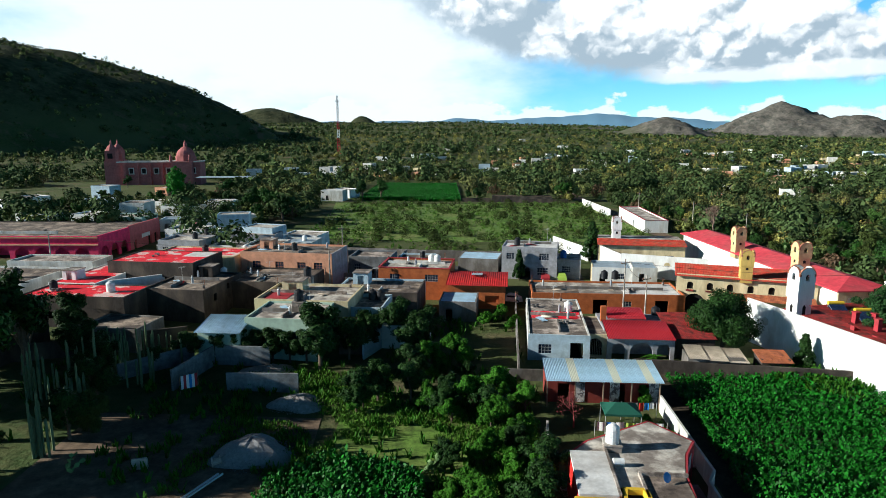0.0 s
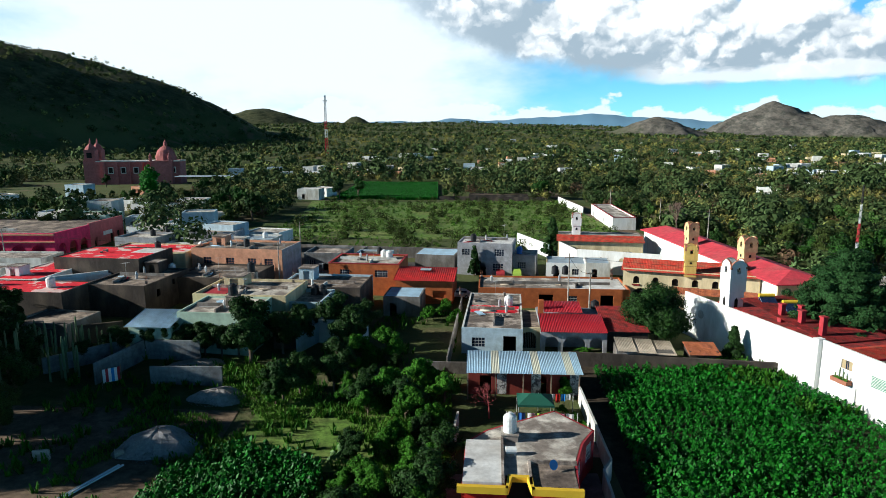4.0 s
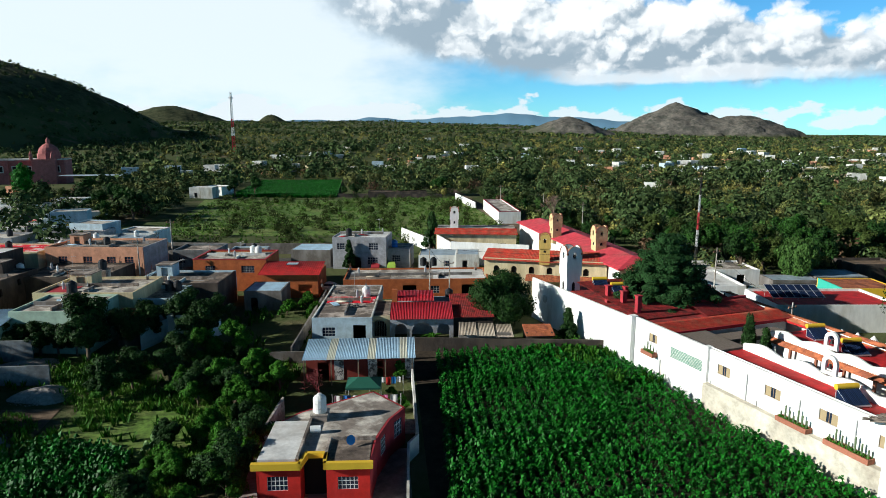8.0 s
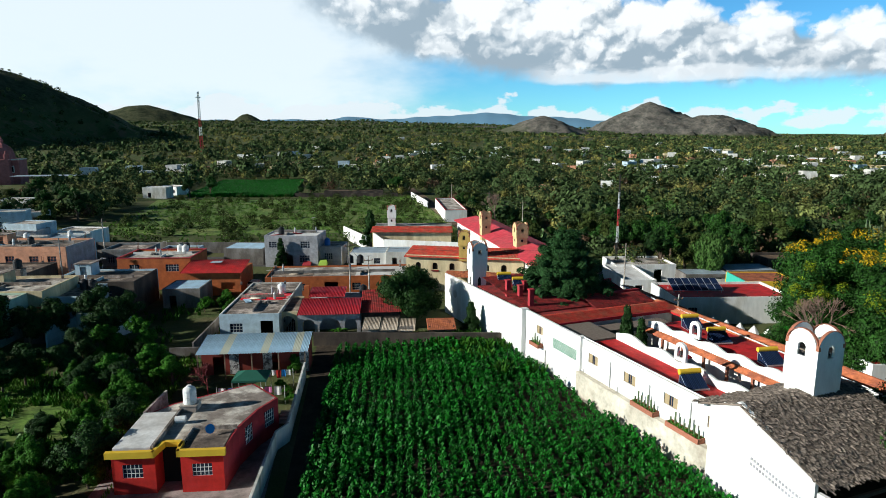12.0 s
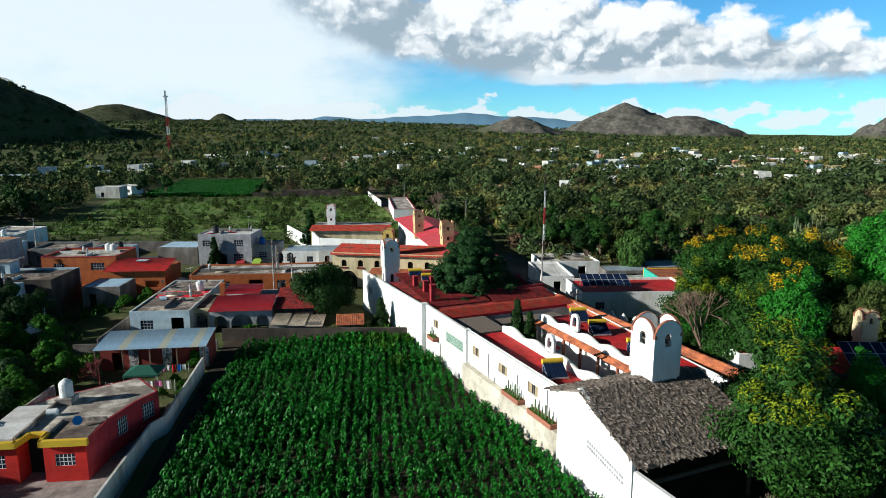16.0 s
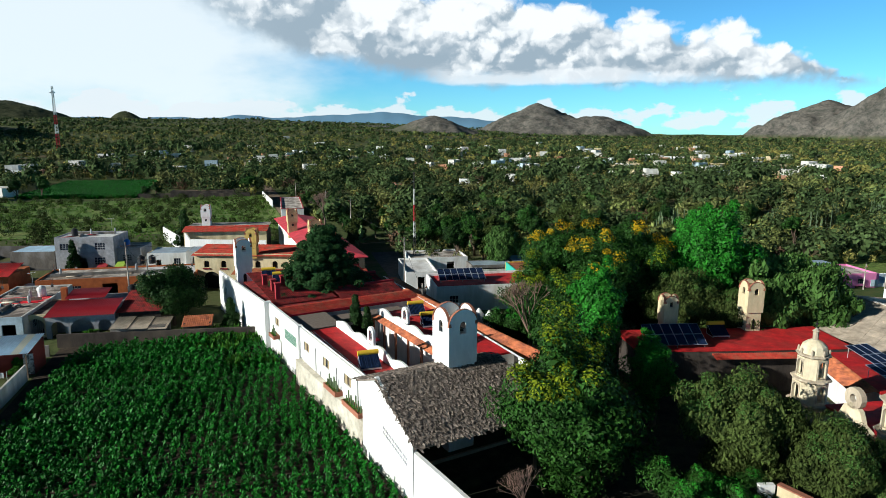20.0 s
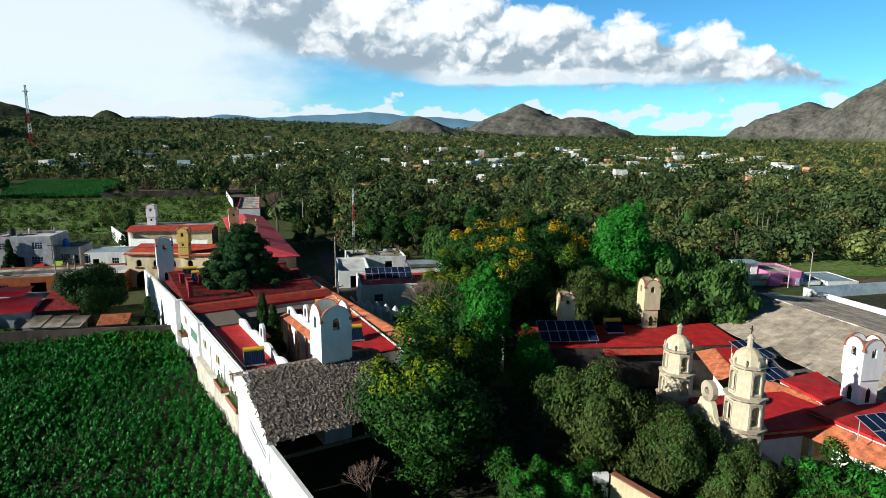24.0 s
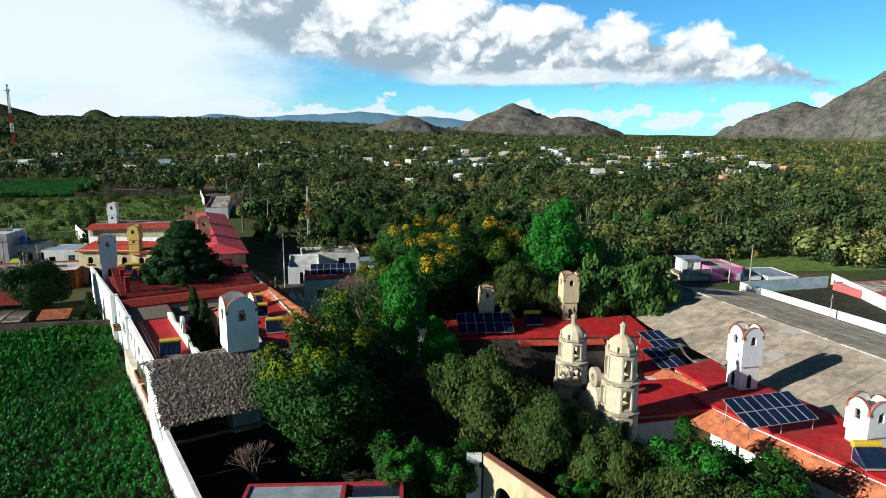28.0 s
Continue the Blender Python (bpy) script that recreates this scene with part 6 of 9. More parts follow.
def car(x, y, z, rz, paint, label, beetle=False):
    e = thing("car", x, y, z, rz, label, "car", "parked cars")
    n, L_ = 12, 4.1
    prof = [(0, .45), (.05, .75), (.6, .92), (1.25, .98), (1.75, 1.42), (2.3, 1.5), (3.0, 1.38), (3.6, .98), (4.0, .8), (4.1, .45)] if not beetle else \
        [(0, .4), (.15, .75), (.6, .95), (1.2, 1.02), (1.6, 1.4), (2.2, 1.5), (2.9, 1.3), (3.5, .95), (3.95, .65), (4.05, .4)]
    bm = bmesh.new()
    rings = []
    for px, pz in prof:
        wv = 0.62 if pz > 1.1 else 0.8
        rings.append([bm.verts.new((px, s * q, zz)) for s, q, zz in ((-1, 0.78, 0.32), (-1, 0.82, min(pz, .62)), (-1, wv, pz), (1, wv, pz), (1, 0.82, min(pz, .62)), (1, 0.78, 0.32))])
    for a, b in zip(rings, rings[1:]):
        for i in range(5):
            bm.faces.new((a[i], b[i], b[i + 1], a[i + 1]))
        bm.faces.new((a[5], b[5], b[0], a[0]))
    bm.faces.new(rings[0])
    bm.faces.new(rings[-1][::-1])
    bmesh.ops.recalc_face_normals(bm, faces=bm.faces)
    part("body", bm, paint, e)
    for s in (-1, 1):
        part("side_window", prism(bmesh.new(), [(1.45, s * .74 - .02), (3.3, s * .74 - .02), (3.3, s * .74 + .02), (1.45, s * .74 + .02)], 1.02, 1.34), "glass", e)
        for px in (0.75, 3.25):
            w = part("wheel", tube(bmesh.new(), (px, s * .62, .31), (px, s * .84, .31), .31, .31, 14), "rubber", e)
            part("rim", tube(bmesh.new(), (px, s * .845, .31), (px, s * .86, .31), .18, .16, 10), "alu", w)
    return e


car(9.2, 102.2, 0.05, -6, "tank_white", "white parked saloon car in the street")
car(19.5, 116.6, 0.06, 84, "pinkred", "dark red parked car in the street")
car(22.6, 116.0, 0.06, 84, "carlime", "lime green parked small car", True)


# small things on the town's flat roofs
def roof_block_pile(x, y, z, n, seed):
    e = thing("block_pile", x, y, z, seed * 31 % 90, "pile of spare concrete blocks on a flat roof", "blocks", "block piles on the roofs")
    r = random.Random(seed)
    b0 = None
    for i in range(n):
        loc = (r.uniform(-0.6, 0.6), r.uniform(-0.4, 0.4), 0.2 * (i // 5))
        if b0 is None:
            b0 = o = part("block", B(-0.2, -0.1, 0, 0.2, 0.1, 0.19), "block", e, "", loc)
        else:
            o = share(b0, e, loc)
        o.rotation_euler = (0, 0, r.uniform(0, 3))
    return e


def rebar_stub(x, y, z):
    e = thing("rebar_stub", x, y, z, 10, "unfinished concrete column stub with rusty bars", "column stub", "column stubs on the roofs")
    part("stub", B(-0.15, -0.15, 0, 0.15, 0.15, 0.45), "slab", e)
    for a in (-0.1, 0.1):
        for b in (-0.1, 0.1):
            part("bar", tube(bmesh.new(), (a, b, 0.45), (a * 1.2, b * 1.2, 1.3), 0.02, 0.02, 4), "brick", e)
    return e


def roof_hutch(x, y, z, w, d, h, material, rz=-7):
    e = thing("roof_hutch", x, y, z, rz, "small rendered stair hutch with a dark doorway on a flat roof", "hutch", "stair hutches on the roofs")
    part("wall", panel(bmesh.new(), w, h, 0.15, [(w * 0.3, 0, w * 0.7, h * 0.8)]), material, e)
    part("body", B(0, 0.6, 0, w, d, h), material, e)
    part("side_wall", B(0, 0.16, 0, 0.15, 0.59, h), material, e)
    part("side_wall", B(w - 0.15, 0.16, 0, w, 0.59, h), material, e)
    part("lid", B(-0.1, -0.15, h + 0.003, w + 0.1, d + 0.1, h + 0.12), "slab", e)
    return e


for i, (x, y, z) in enumerate([(-40, 92, 5.55), (-29, 100, 4.95), (-12, 96, 4.65), (-20, 86.5, 5.55), (-48, 103, 7.75), (-55, 87, 5.85), (16, 80, 3.25), (13.5, 88, 3.25), (-6, 108.5, 5.25), (30, 98, 3.05), (-28, 111, 7.35), (20, 100, 3.05), (-88, 138, 6.41), (-75, 97, 5.95)]):
    roof_block_pile(x, y, z, 9, i)
for x, y, z in [(-42.8, 99.4, 5.55), (-35.0, 89.6, 5.55), (-33.4, 105.5, 4.95), (-22.6, 105.0, 4.95), (-15.6, 98.6, 4.65), (-24.8, 91.4, 5.55), (-13.6, 90.0, 5.55), (11.0, 91.6, 3.25), (17.6, 91.0, 3.25), (0.4, 112, 5.25), (-10.0, 113, 5.25), (15.0, 103.6, 3.05), (36.5, 101.6, 3.05), (-19.5, 115, 7.35)]:
    rebar_stub(x, y, z)
roof_hutch(-38.5, 97.0, 5.5, 2.2, 2.4, 1.7, "adobe")
roof_hutch(-14.0, 95.4, 4.6, 2.4, 2.6, 1.9, "blue")
roof_hutch(-23.0, 87.6, 5.5, 3.0, 2.6, 1.6, "cream")
roof_hutch(-58.0, 93.5, 5.9, 2.2, 2.2, 1.4, "white")
roof_hutch(-33.0, 111.8, 7.3, 2.4, 2.4, 1.6, "salmon", -9)
for x, y, z, m_, l in [(-36.0, 101.0, 4.9, "tank_white", "white plastic roof water tank"), (-26.5, 110.5, 7.3, "tank_black", "black plastic roof water tank"), (-43.0, 112.0, 6.7, "tank_black", "black plastic roof water tank"), (-6.6, 83.5, 3.1, "tank_black", "black plastic roof water tank"), (-56.0, 88.0, 5.8, "tank_black", "black plastic roof water tank")]:
    water_tank(x, y, z, m_, 0.55, 1.1, l)


# pipes, gas bottles, tubs and loose sheets on the flat roofs
def gas_bottle(x, y, z, m_):
    e = thing("gas_bottle", x, y, z, 0, "upright domestic gas bottle on a flat roof", "gas bottle", "gas bottles on the roofs")
    part("shell", lathe(bmesh.new(), [(0.17, 0), (0.19, 0.06), (0.19, 0.85), (0.12, 1.0), (0.05, 1.03)], 10), m_, e)
    part("collar", lathe(bmesh.new(), [(0.09, 1.0), (0.09, 1.14)], 8), "metal", e)


def loose_sheet(x, y, z, rz, m_):
    e = thing("loose_sheet", x, y, z + 0.08, rz, "loose corrugated sheet lying on a roof", "roof sheet", "loose roof sheets")
    data_part("corrugation", *wave_sheet(0.9, 2.2, 0.15, 0.025), m_, e)


def roof_pipe_run(x, y, z, rz, ln):
    e = thing("pipe_run", x, y, z, rz, "thin grey water pipe along a roof", "pipe", "roof pipes")
    part("pipe", tube(bmesh.new(), (0, 0, 0.06), (ln, 0, 0.06), 0.035, 0.035, 5), "metal", e)
    for k in range(3):
        part("bracket", B(ln * k / 2 * 0.98 - 0.03, -0.05, 0, ln * k / 2 * 0.98 + 0.03, 0.05, 0.1), "slab", e)


def tv_aerial(x, y, z, h):
    e = thing("tv_aerial", x, y, z, (x * 37) % 90, "thin television aerial on a roof", "aerial", "television aerials")
    part("rod", tube(bmesh.new(), (0, 0, 0), (0, 0, h), 0.025, 0.02, 5), "metal", e)
    part("boom", tube(bmesh.new(), (-0.6, 0, h - 0.1), (0.6, 0, h - 0.1), 0.015, 0.015, 4), "metal", e)
    for k in range(5):
        part("element", tube(bmesh.new(), (-0.55 + 0.27 * k, -0.4, h - 0.1), (-0.55 + 0.27 * k, 0.4, h - 0.1), 0.01, 0.01, 4), "metal", e)


def low_divider(x, y, z, rz, ln, m_):
    e = thing("roof_kerb", x, y, z, rz, "low rendered kerb dividing a flat roof", "kerb", "roof kerbs")
    part("kerb", B(0, 0, 0, ln, 0.18, 0.45), m_, e)


ROOFS = [(-15.8, 91.4, 11.0, 7.0, 4.6, -6.5), (-25.0, 83.4, 11.5, 7.6, 5.5, -6.5), (-23.6, 75.2, 7.6, 6.2, 5.4, -6.5), (-42.6, 90.0, 7.6, 9.6, 5.5, -8), (-33.4, 97.0, 11.0, 8.0, 4.9, -8), 
         (-34.4, 108.8, 15.0, 7.0, 7.3, -9), (11.2, 76.2, 6.4, 14.0, 3.2, -6.5), (15.0, 97.2, 21.0, 6.6, 3.0, -4.5), (-10.2, 105.6, 10.6, 6.6, 5.2, -7), (12.2, 120.8, 9.0, 5.8, 6.2, -12)]
crng = random.Random(8)
for x0, y0, w_, d_, z_, rz_ in ROOFS:
    ca, sa = math.cos(radians(rz_)), math.sin(radians(rz_))

    def on_roof(u, v):
        return x0 + u * w_ * ca - v * d_ * sa, y0 + u * w_ * sa + v * d_ * ca

    for _ in range(2):
        gas_bottle(*on_roof(crng.uniform(0.05, 0.95), crng.uniform(0.1, 0.9)), z_ + 0.005, crng.choice(["metal", "tank_white", "grey"]))
        loose_sheet(*on_roof(crng.uniform(0.1, 0.75), crng.uniform(0.1, 0.6)), z_ + 0.005, crng.uniform(0, 180), crng.choice(["zinc", "asbestos", "redmetal", "lamina"]))
    roof_pipe_run(*on_roof(0.05, crng.uniform(0.2, 0.8)), z_ + 0.005, rz_, w_ * 0.8)
    low_divider(*on_roof(0.0, crng.uniform(0.35, 0.65)), z_ + 0.005, rz_, w_ * 0.96, crng.choice(["slab", "block", "offwhite"]))
    low_divider(*on_roof(crng.uniform(0.3, 0.7), 0.02), z_ + 0.006, rz_ + 90, d_ * 0.33, crng.choice(["slab", "block", "offwhite"]))
    tv_aerial(*on_roof(crng.uniform(0.1, 0.9), crng.uniform(0.2, 0.9)), z_ + 0.005, crng.uniform(2.0, 3.4))

# ---------- the church court ----------
CR = -9.8


def church_tower(x, y, z0, base_h, top, label):
    e = thing("church_tower", x, y, z0, CR, label, "tower", "church towers")
    b = 1.45
    part("base", B((-b, -b, -1, b, b, base_h),), "churchcream", e, "yellow-ochre tower base")
    part("cornice", B(-b - 0.22, -b - 0.22, base_h + 0.003, b + 0.22, b + 0.22, base_h + 0.3), "stone", e, "stone cornice")
    z, tier = base_h + 0.303, (top - base_h - 2.4) / 3
    for k, r in enumerate((1.38, 1.28, 1.10)):
        h = tier - 0.3
        for s in range(8):
            a = 22.5 + 45 * s
            wd = 2 * r * math.tan(math.pi / 8)
            hole = [(wd * 0.16, 0.14 * h, wd * 0.84, 0.88 * h, 1)] if s % 2 == 0 else []
            bm = panel(bmesh.new(), wd, h, 0.34, hole)
            ang = radians(45 * s)
            ox, oy = r * math.cos(ang - math.pi / 2) - wd / 2 * math.cos(ang), r * math.sin(ang - math.pi / 2) - wd / 2 * math.sin(ang)
            part("belfry_wall", bm, "churchcream", e, "", (ox, oy, z), 45 * s)
            if hole:
                part("arch_trim", panel(bmesh.new(), wd * 0.86, h * 0.84, 0.05, [(wd * 0.09, 0.0, wd * 0.77, h * 0.79, 1)]), "stone", e, "stone arch surround",
                     (ox + wd * 0.07 * math.cos(ang) + 0.06 * math.sin(ang), oy + wd * 0.07 * math.sin(ang) - 0.06 * math.cos(ang), z + 0.09 * h), 45 * s)
        part("ring_cornice", lathe(bmesh.new(), [(r * 1.02, z + h), (r * 1.2, z + h + 0.12), (r * 1.2, z + h + 0.24), (r * 0.95, z + h + 0.3)], 8), "stone", e, "stained moulded cornice ring")
        part("bell", lathe(bmesh.new(), [(0.04, z + h * 0.8), (0.2, z + h * 0.75), (0.26, z + h * 0.45), (0.42, z + h * 0.28)], 10), "iron", e, "dark bronze bell")
        z += tier
    part("dome", lathe(bmesh.new(), [(1.08, z), (1.04, z + 0.25), (0.95, z + 0.6), (0.62, z + 0.92), (0.28, z + 1.1)], 12), "churchcream", e, "pale ribbed dome")
    for s in range(8):
        a = math.pi / 4 * s
        part("finial", lathe(bmesh.new(), [(0.1, z - 0.05), (0.1, z + 0.3), (0.03, z + 0.45)], 6, 1.12 * math.cos(a), 1.12 * math.sin(a)), "stone", e)
    part("lantern", lathe(bmesh.new(), [(0.27, z + 1.1), (0.22, z + 1.2), (0.22, z + 1.75), (0.3, z + 1.8), (0.12, z + 2.0), (0.03, z + 2.1)], 8), "stone", e)
    part("cross", B((-0.03, -0.03, z + 2.1, 0.03, 0.03, z + 2.7), (-0.03, -0.2, z + 2.4, 0.03, 0.2, z + 2.46)), "iron", e)
    return e


church_tower(87.9, 14.6, -0.4, 3.6, 13.0, "carved stone church tower with two arched belfries and a dome")
church_tower(88.9, 23.0, -0.4, 2.6, 11.2, "carved stone church tower with two arched belfries and a dome")
ch = thing("church", 87.8, 16.2, -0.4, CR, "small ochre church with a curved gable and red roof", "church")
out = [(0, -1), (5.0, -1), (5.0, 4.4), (4.4, 5.0), (3.7, 5.3), (3.3, 6.2), (2.5, 6.7), (1.7, 6.2), (1.3, 5.3), (0.6, 5.0), (0, 4.4)]
part("facade", extruded(bmesh.new(), out, 0, 0.4), "churchcream", ch, "ochre facade with a curved gable", (0.4, 0.0, 0), 90)
n, bm = 12, bmesh.new()
for i in range(n):
    a0, a1 = 2 * math.pi * i / n, 2 * math.pi * (i + 1) / n
    q = [(r * math.cos(a), r * math.sin(a)) for r, a in ((0.32, a0), (0.85, a0), (0.85, a1), (0.32, a1))]
    f0, f1 = [bm.verts.new((0.0, u, w)) for u, w in q], [bm.verts.new((0.45, u, w)) for u, w in q]
    bm.faces.new(f0[::-1]), bm.faces.new(f1)
    for j in range(4):
        bm.faces.new((f0[j], f0[(j + 1) % 4], f1[(j + 1) % 4], f1[j]))
part("gable_ring", bm, "stone", ch, "pale round gable crest", (0.0, 2.5, 7.0))
part("nave_wall", B((0.41, -0.6, -1, 12, -0.3, 4.8), (0.41, 5.3, -1, 12, 5.6, 4.8)), "ochrestone", ch)
part("roof", B(0.42, -0.7, 4.803, 12.1, 5.7, 5.0), "redroof", ch)
part("portal", panel(bmesh.new(), 2.2, 3.6, 0.1, [(0.4, 0, 1.8, 3.2, 1)]), "stone", ch, "stone portal", (0.0, 1.4, 0), 90).location = (0.3, 1.4, 0)

# low red-roofed ranges round the church
def range_block(name, poly, h, roof, label, wall="white", z0=-0.6, edge=None):
    cx, cy = poly[0]
    e = thing(name, cx, cy, z0, 0, label, "building")
    loc = [(x - cx, y - cy) for x, y in poly]
    part("walls_mass", prism(bmesh.new(), loc, -1, h - 0.25), wall, e).name = "body"
    mx, my = sum(p[0] for p in loc) / len(loc), sum(p[1] for p in loc) / len(loc)
    big = [(mx + (x - mx) * 1.02, my + (y - my) * 1.02) for x, y in loc]
    part("roof", prism(bmesh.new(), big, h - 0.246, h), roof, e)
    if edge:
        bm = bmesh.new()
        for (xa, ya), (xb, yb) in zip(loc, loc[1:] + loc[:1]):
            nx, ny = (yb - ya), -(xb - xa)
            ln = math.hypot(nx, ny)
            nx, ny = nx / ln * 0.2, ny / ln * 0.2
            prism(bm, [(xa, ya), (xb, yb), (xb - nx, yb - ny), (xa - nx, ya - ny)][::1], h + 0.004, h + 0.3)
        part("parapet", bm, edge, e)
    return e


rg1 = range_block("red_range", [(98.7, 16.6), (102.3, 17.4), (104.0, 22.0), (99.2, 21.6)], 5.6, "redroof", "low range with a flat red roof", "white")
sloped(rg1, "tile_roof", tile_sheet(5.2, 1.9), "tile", 0, 0, 0, 0).matrix_basis = pose(-1.9, 5.4, 4.9, 14, 0, -82)
rg2 = range_block("red_range", [(98.9, 0.5), (100.4, -2.0), (105.0, 2.0), (103.6, 16.2), (96.4, 16.2), (96.9, 11.0)], 5.5, "redroof", "range with a flat faded red roof beside the warehouse", "white")
sloped(rg2, "tile_roof", tile_sheet(14.6, 2.7), "tile", 0, 0, 0, 0).matrix_basis = pose(-5.0, 14.4, 4.45, 15, 0, -79.5)
for i in range(5):
    part("column", lathe(bmesh.new(), [(0.2, -0.5), (0.16, -0.3), (0.15, 4.2), (0.22, 4.35)], 10, -4.5 + 0.52 * i, 13.6 - 2.9 * i), "white", rg2)
for i in range(4):
    part("planter_wall", B(-4.3 + 0.52 * i, 11.0 - 2.9 * i, 0, -4.1 + 0.52 * i, 13.3 - 2.9 * i, 1.0), "brick", rg2, "low brick parapet")
rg3 = range_block("red_range", [(90.0, 15.0), (98.4, 14.0), (98.6, 20.5), (91.0, 21.5)], 4.75, "redroof", "shaded range with a dark red roof behind the church", "white")
rg4 = range_block("north_range", [(82.5, 37.2), (104.0, 31.5), (106.0, 38.0), (84.0, 43.5)], 5.3, "redroof", "long range with red roofs north of the church", "adobe")
sloped(rg4, "tile_roof", tile_sheet(9.5, 3.0), "redtile", 0, 0, 0, 0).matrix_basis = pose(7.0, -2.9, 4.5, 14, 0, -14.8)
rg5 = range_block("red_range", [(96.6, 22.6), (99.2, 22.0), (104.2, 30.8), (101.0, 31.4)], 5.0, "redroof", "range carrying two solar arrays", "white")
sloped(rg5, "tile_roof", tile_sheet(9.8, 2.0), "tile", 0, 0, 0, 0).matrix_basis = pose(2.6, 9.7, 4.5, 14, 0, -116.6)
solar_array(83.6, 37.2, 4.7, -15, 6, 2, 27, "two rows of dark solar panels on the north range", 1.0, 1.55, 0.35)
solar_array(94.6, 8.4, 4.9, -4, 7, 2, 18, "tilted rack of fourteen dark solar panels", 0.86, 1.55, 0.9)
solar_array(101.0, 26.4, 4.45, -3, 3, 2, 12, "six dark solar panels on the range", 0.9, 1.8, 0.4)
solar_array(98.0, 21.9, 4.45, -3, 3, 2, 12, "six dark solar panels on the range", 0.9, 1.8, 0.4)
bell_tower("bell_tower", 101.9, 16.4, 0, 2.0, 9.6, -8, "white", "white bell tower with rounded gables beside the warehouse", shaft=7.0)
bell_tower("bell_tower", 102.2, 5.4, 0, 2.0, 7.6, -8, "white", "white bell tower with rounded gables on the red range", shaft=5.8)
bell_tower("bell_tower", 98.5, 39.6, 0, 1.9, 9.5, -12, "cream", "cream bell tower with rounded gables on the north range", shaft=6.8)
bell_tower("bell_tower", 88.4, 40.8, 0, 1.6, 8.5, -12, "cream", "small cream bell gable on the north range", shaft=6.2)
for (x, y, z, r) in ((93.4, 38.6, 4.75, -14), (99.6, 3.0, 4.95, -20)):
    solar_heater("solar_heater", x, y, z, r, "yellow-tanked solar water heater on a red roof")

# warehouse with sheets of fibre cement
wh = thing("warehouse", 111.5, 0.0, -1.0, 0, "large warehouse with a low-pitched roof of weathered grey sheets", "warehouse")
LEFT, RIDGE, RIGHT = [(-7.6, 0), (-4.6, 38)], [(4.8, -0.5), (6.8, 44)], [(19.0, -3), (21.0, 45)]
part("gable_end", prism(bmesh.new(), [(-7.4, 0.2), (19, -2.6), (21, 44.4), (-4.4, 37.6)], -1, 4.0), "block", wh)
rows, cols = 22, 8
for side, (p0, p1, z0), (q0, q1, z1) in (("a", (*LEFT, 5.2), (*RIDGE, 7.0)), ("b", (*RIDGE, 7.0), (*RIGHT, 4.8))):
    for j in range(rows):
        for i in range(cols):
            def at(u, v, lift=0.0):
                ax, ay = p0[0] + (p1[0] - p0[0]) * v, p0[1] + (p1[1] - p0[1]) * v
                bx, by = q0[0] + (q1[0] - q0[0]) * v, q0[1] + (q1[1] - q0[1]) * v
                return ax + (bx - ax) * u, ay + (by - ay) * u, z0 + (z1 - z0) * u + lift
            lift = 0.012 * ((i if side == "a" else -i) % 2) + 0.006 * (j % 2)
            u0, u1, v0, v1 = i / cols, (i + 1.03) / cols, j / rows, (j + 1) / rows - 0.0006
            tp = [at(u0, v0, lift), at(u1, v0, lift), at(u1, v1, lift), at(u0, v1, lift)]
            bm = bmesh.new()
            t = [bm.verts.new(p) for p in tp] + [bm.verts.new((a, b, c - 0.05)) for a, b, c in tp]
            for f in ((0, 1, 2, 3), (7, 6, 5, 4), (0, 4, 5, 1), (1, 5, 6, 2), (2, 6, 7, 3), (3, 7, 4, 0)):
                bm.faces.new([t[k] for k in f])
            mname = "asbestos_pale" if (i * 7 + j * 13) % 41 == 0 else "asbestos"
            part("roof_sheet", bm, mname, wh)
part("ridge_cap", prism(bmesh.new(), [(4.6, -0.5), (5.0, -0.5), (7.0, 44), (6.6, 44)], 7.06, 7.16), "slab_pale", wh)

# walls and houses past the warehouse
wall_run("white_lot_wall", (141.4, 20.0), (141.9, 56.0), 4.0, "white", 0.25, "long white wall round an empty lot", z=-2.0)
wall_run("white_lot_wall", (141.9, 56.0), (160.0, 54.5), 4.0, "blue", 0.25, "pale wall round an empty lot", z=-2.0)
wall_run("white_lot_wall", (152.0, 34.0), (163.0, 56.0), 4.0, "white", 0.25, "white wall of an empty lot", z=-2.0)
pk = house("pink_house", 143.6, 64.6, 6.4, 8.0, 4.2, -13, -2.0, "pink", "slab_pale", 0.3, {"s": [("win", 2.6, 2.7, 1.2, 0.9), ("dark", 2.2, 0, 2.0, 2.3)]}, "bright pink two-storey house with a roof terrace")
part("lean_roof", prism(bmesh.new(), [(6.5, 0.3), (10.2, 0.6), (10.2, 5.6), (6.5, 5.6)], 2.6, 2.8, [2.7, 2.7, 3.3, 3.3]), "zincroof", pk, "grey sheet lean-to roof")
part("side_front", panel(bmesh.new(), 3.6, 2.6, 0.2), "white", pk, "white plastered side front", (6.5, 0.4, 0))
part("blue_sign", B(5.0, -0.08, 2.2, 6.3, -0.003, 3.4), "blue", pk, "pale blue wall panel")
part("terrace_wall", B(-5.2, 0.5, 3.2, -0.02, 0.7, 4.2), "slab_pale", pk, "grey terrace parapet")
part("terrace_deck", B(-5.2, 0.71, 2.9, -0.02, 6.0, 3.19), "slab", pk)
part("terrace_room", panel(bmesh.new(), 3.6, 2.4, 0.2, [(0.9, 0.2, 2.4, 2.0)]), "white", pk, "white terrace room", (-4.0, 3.2, 3.2))
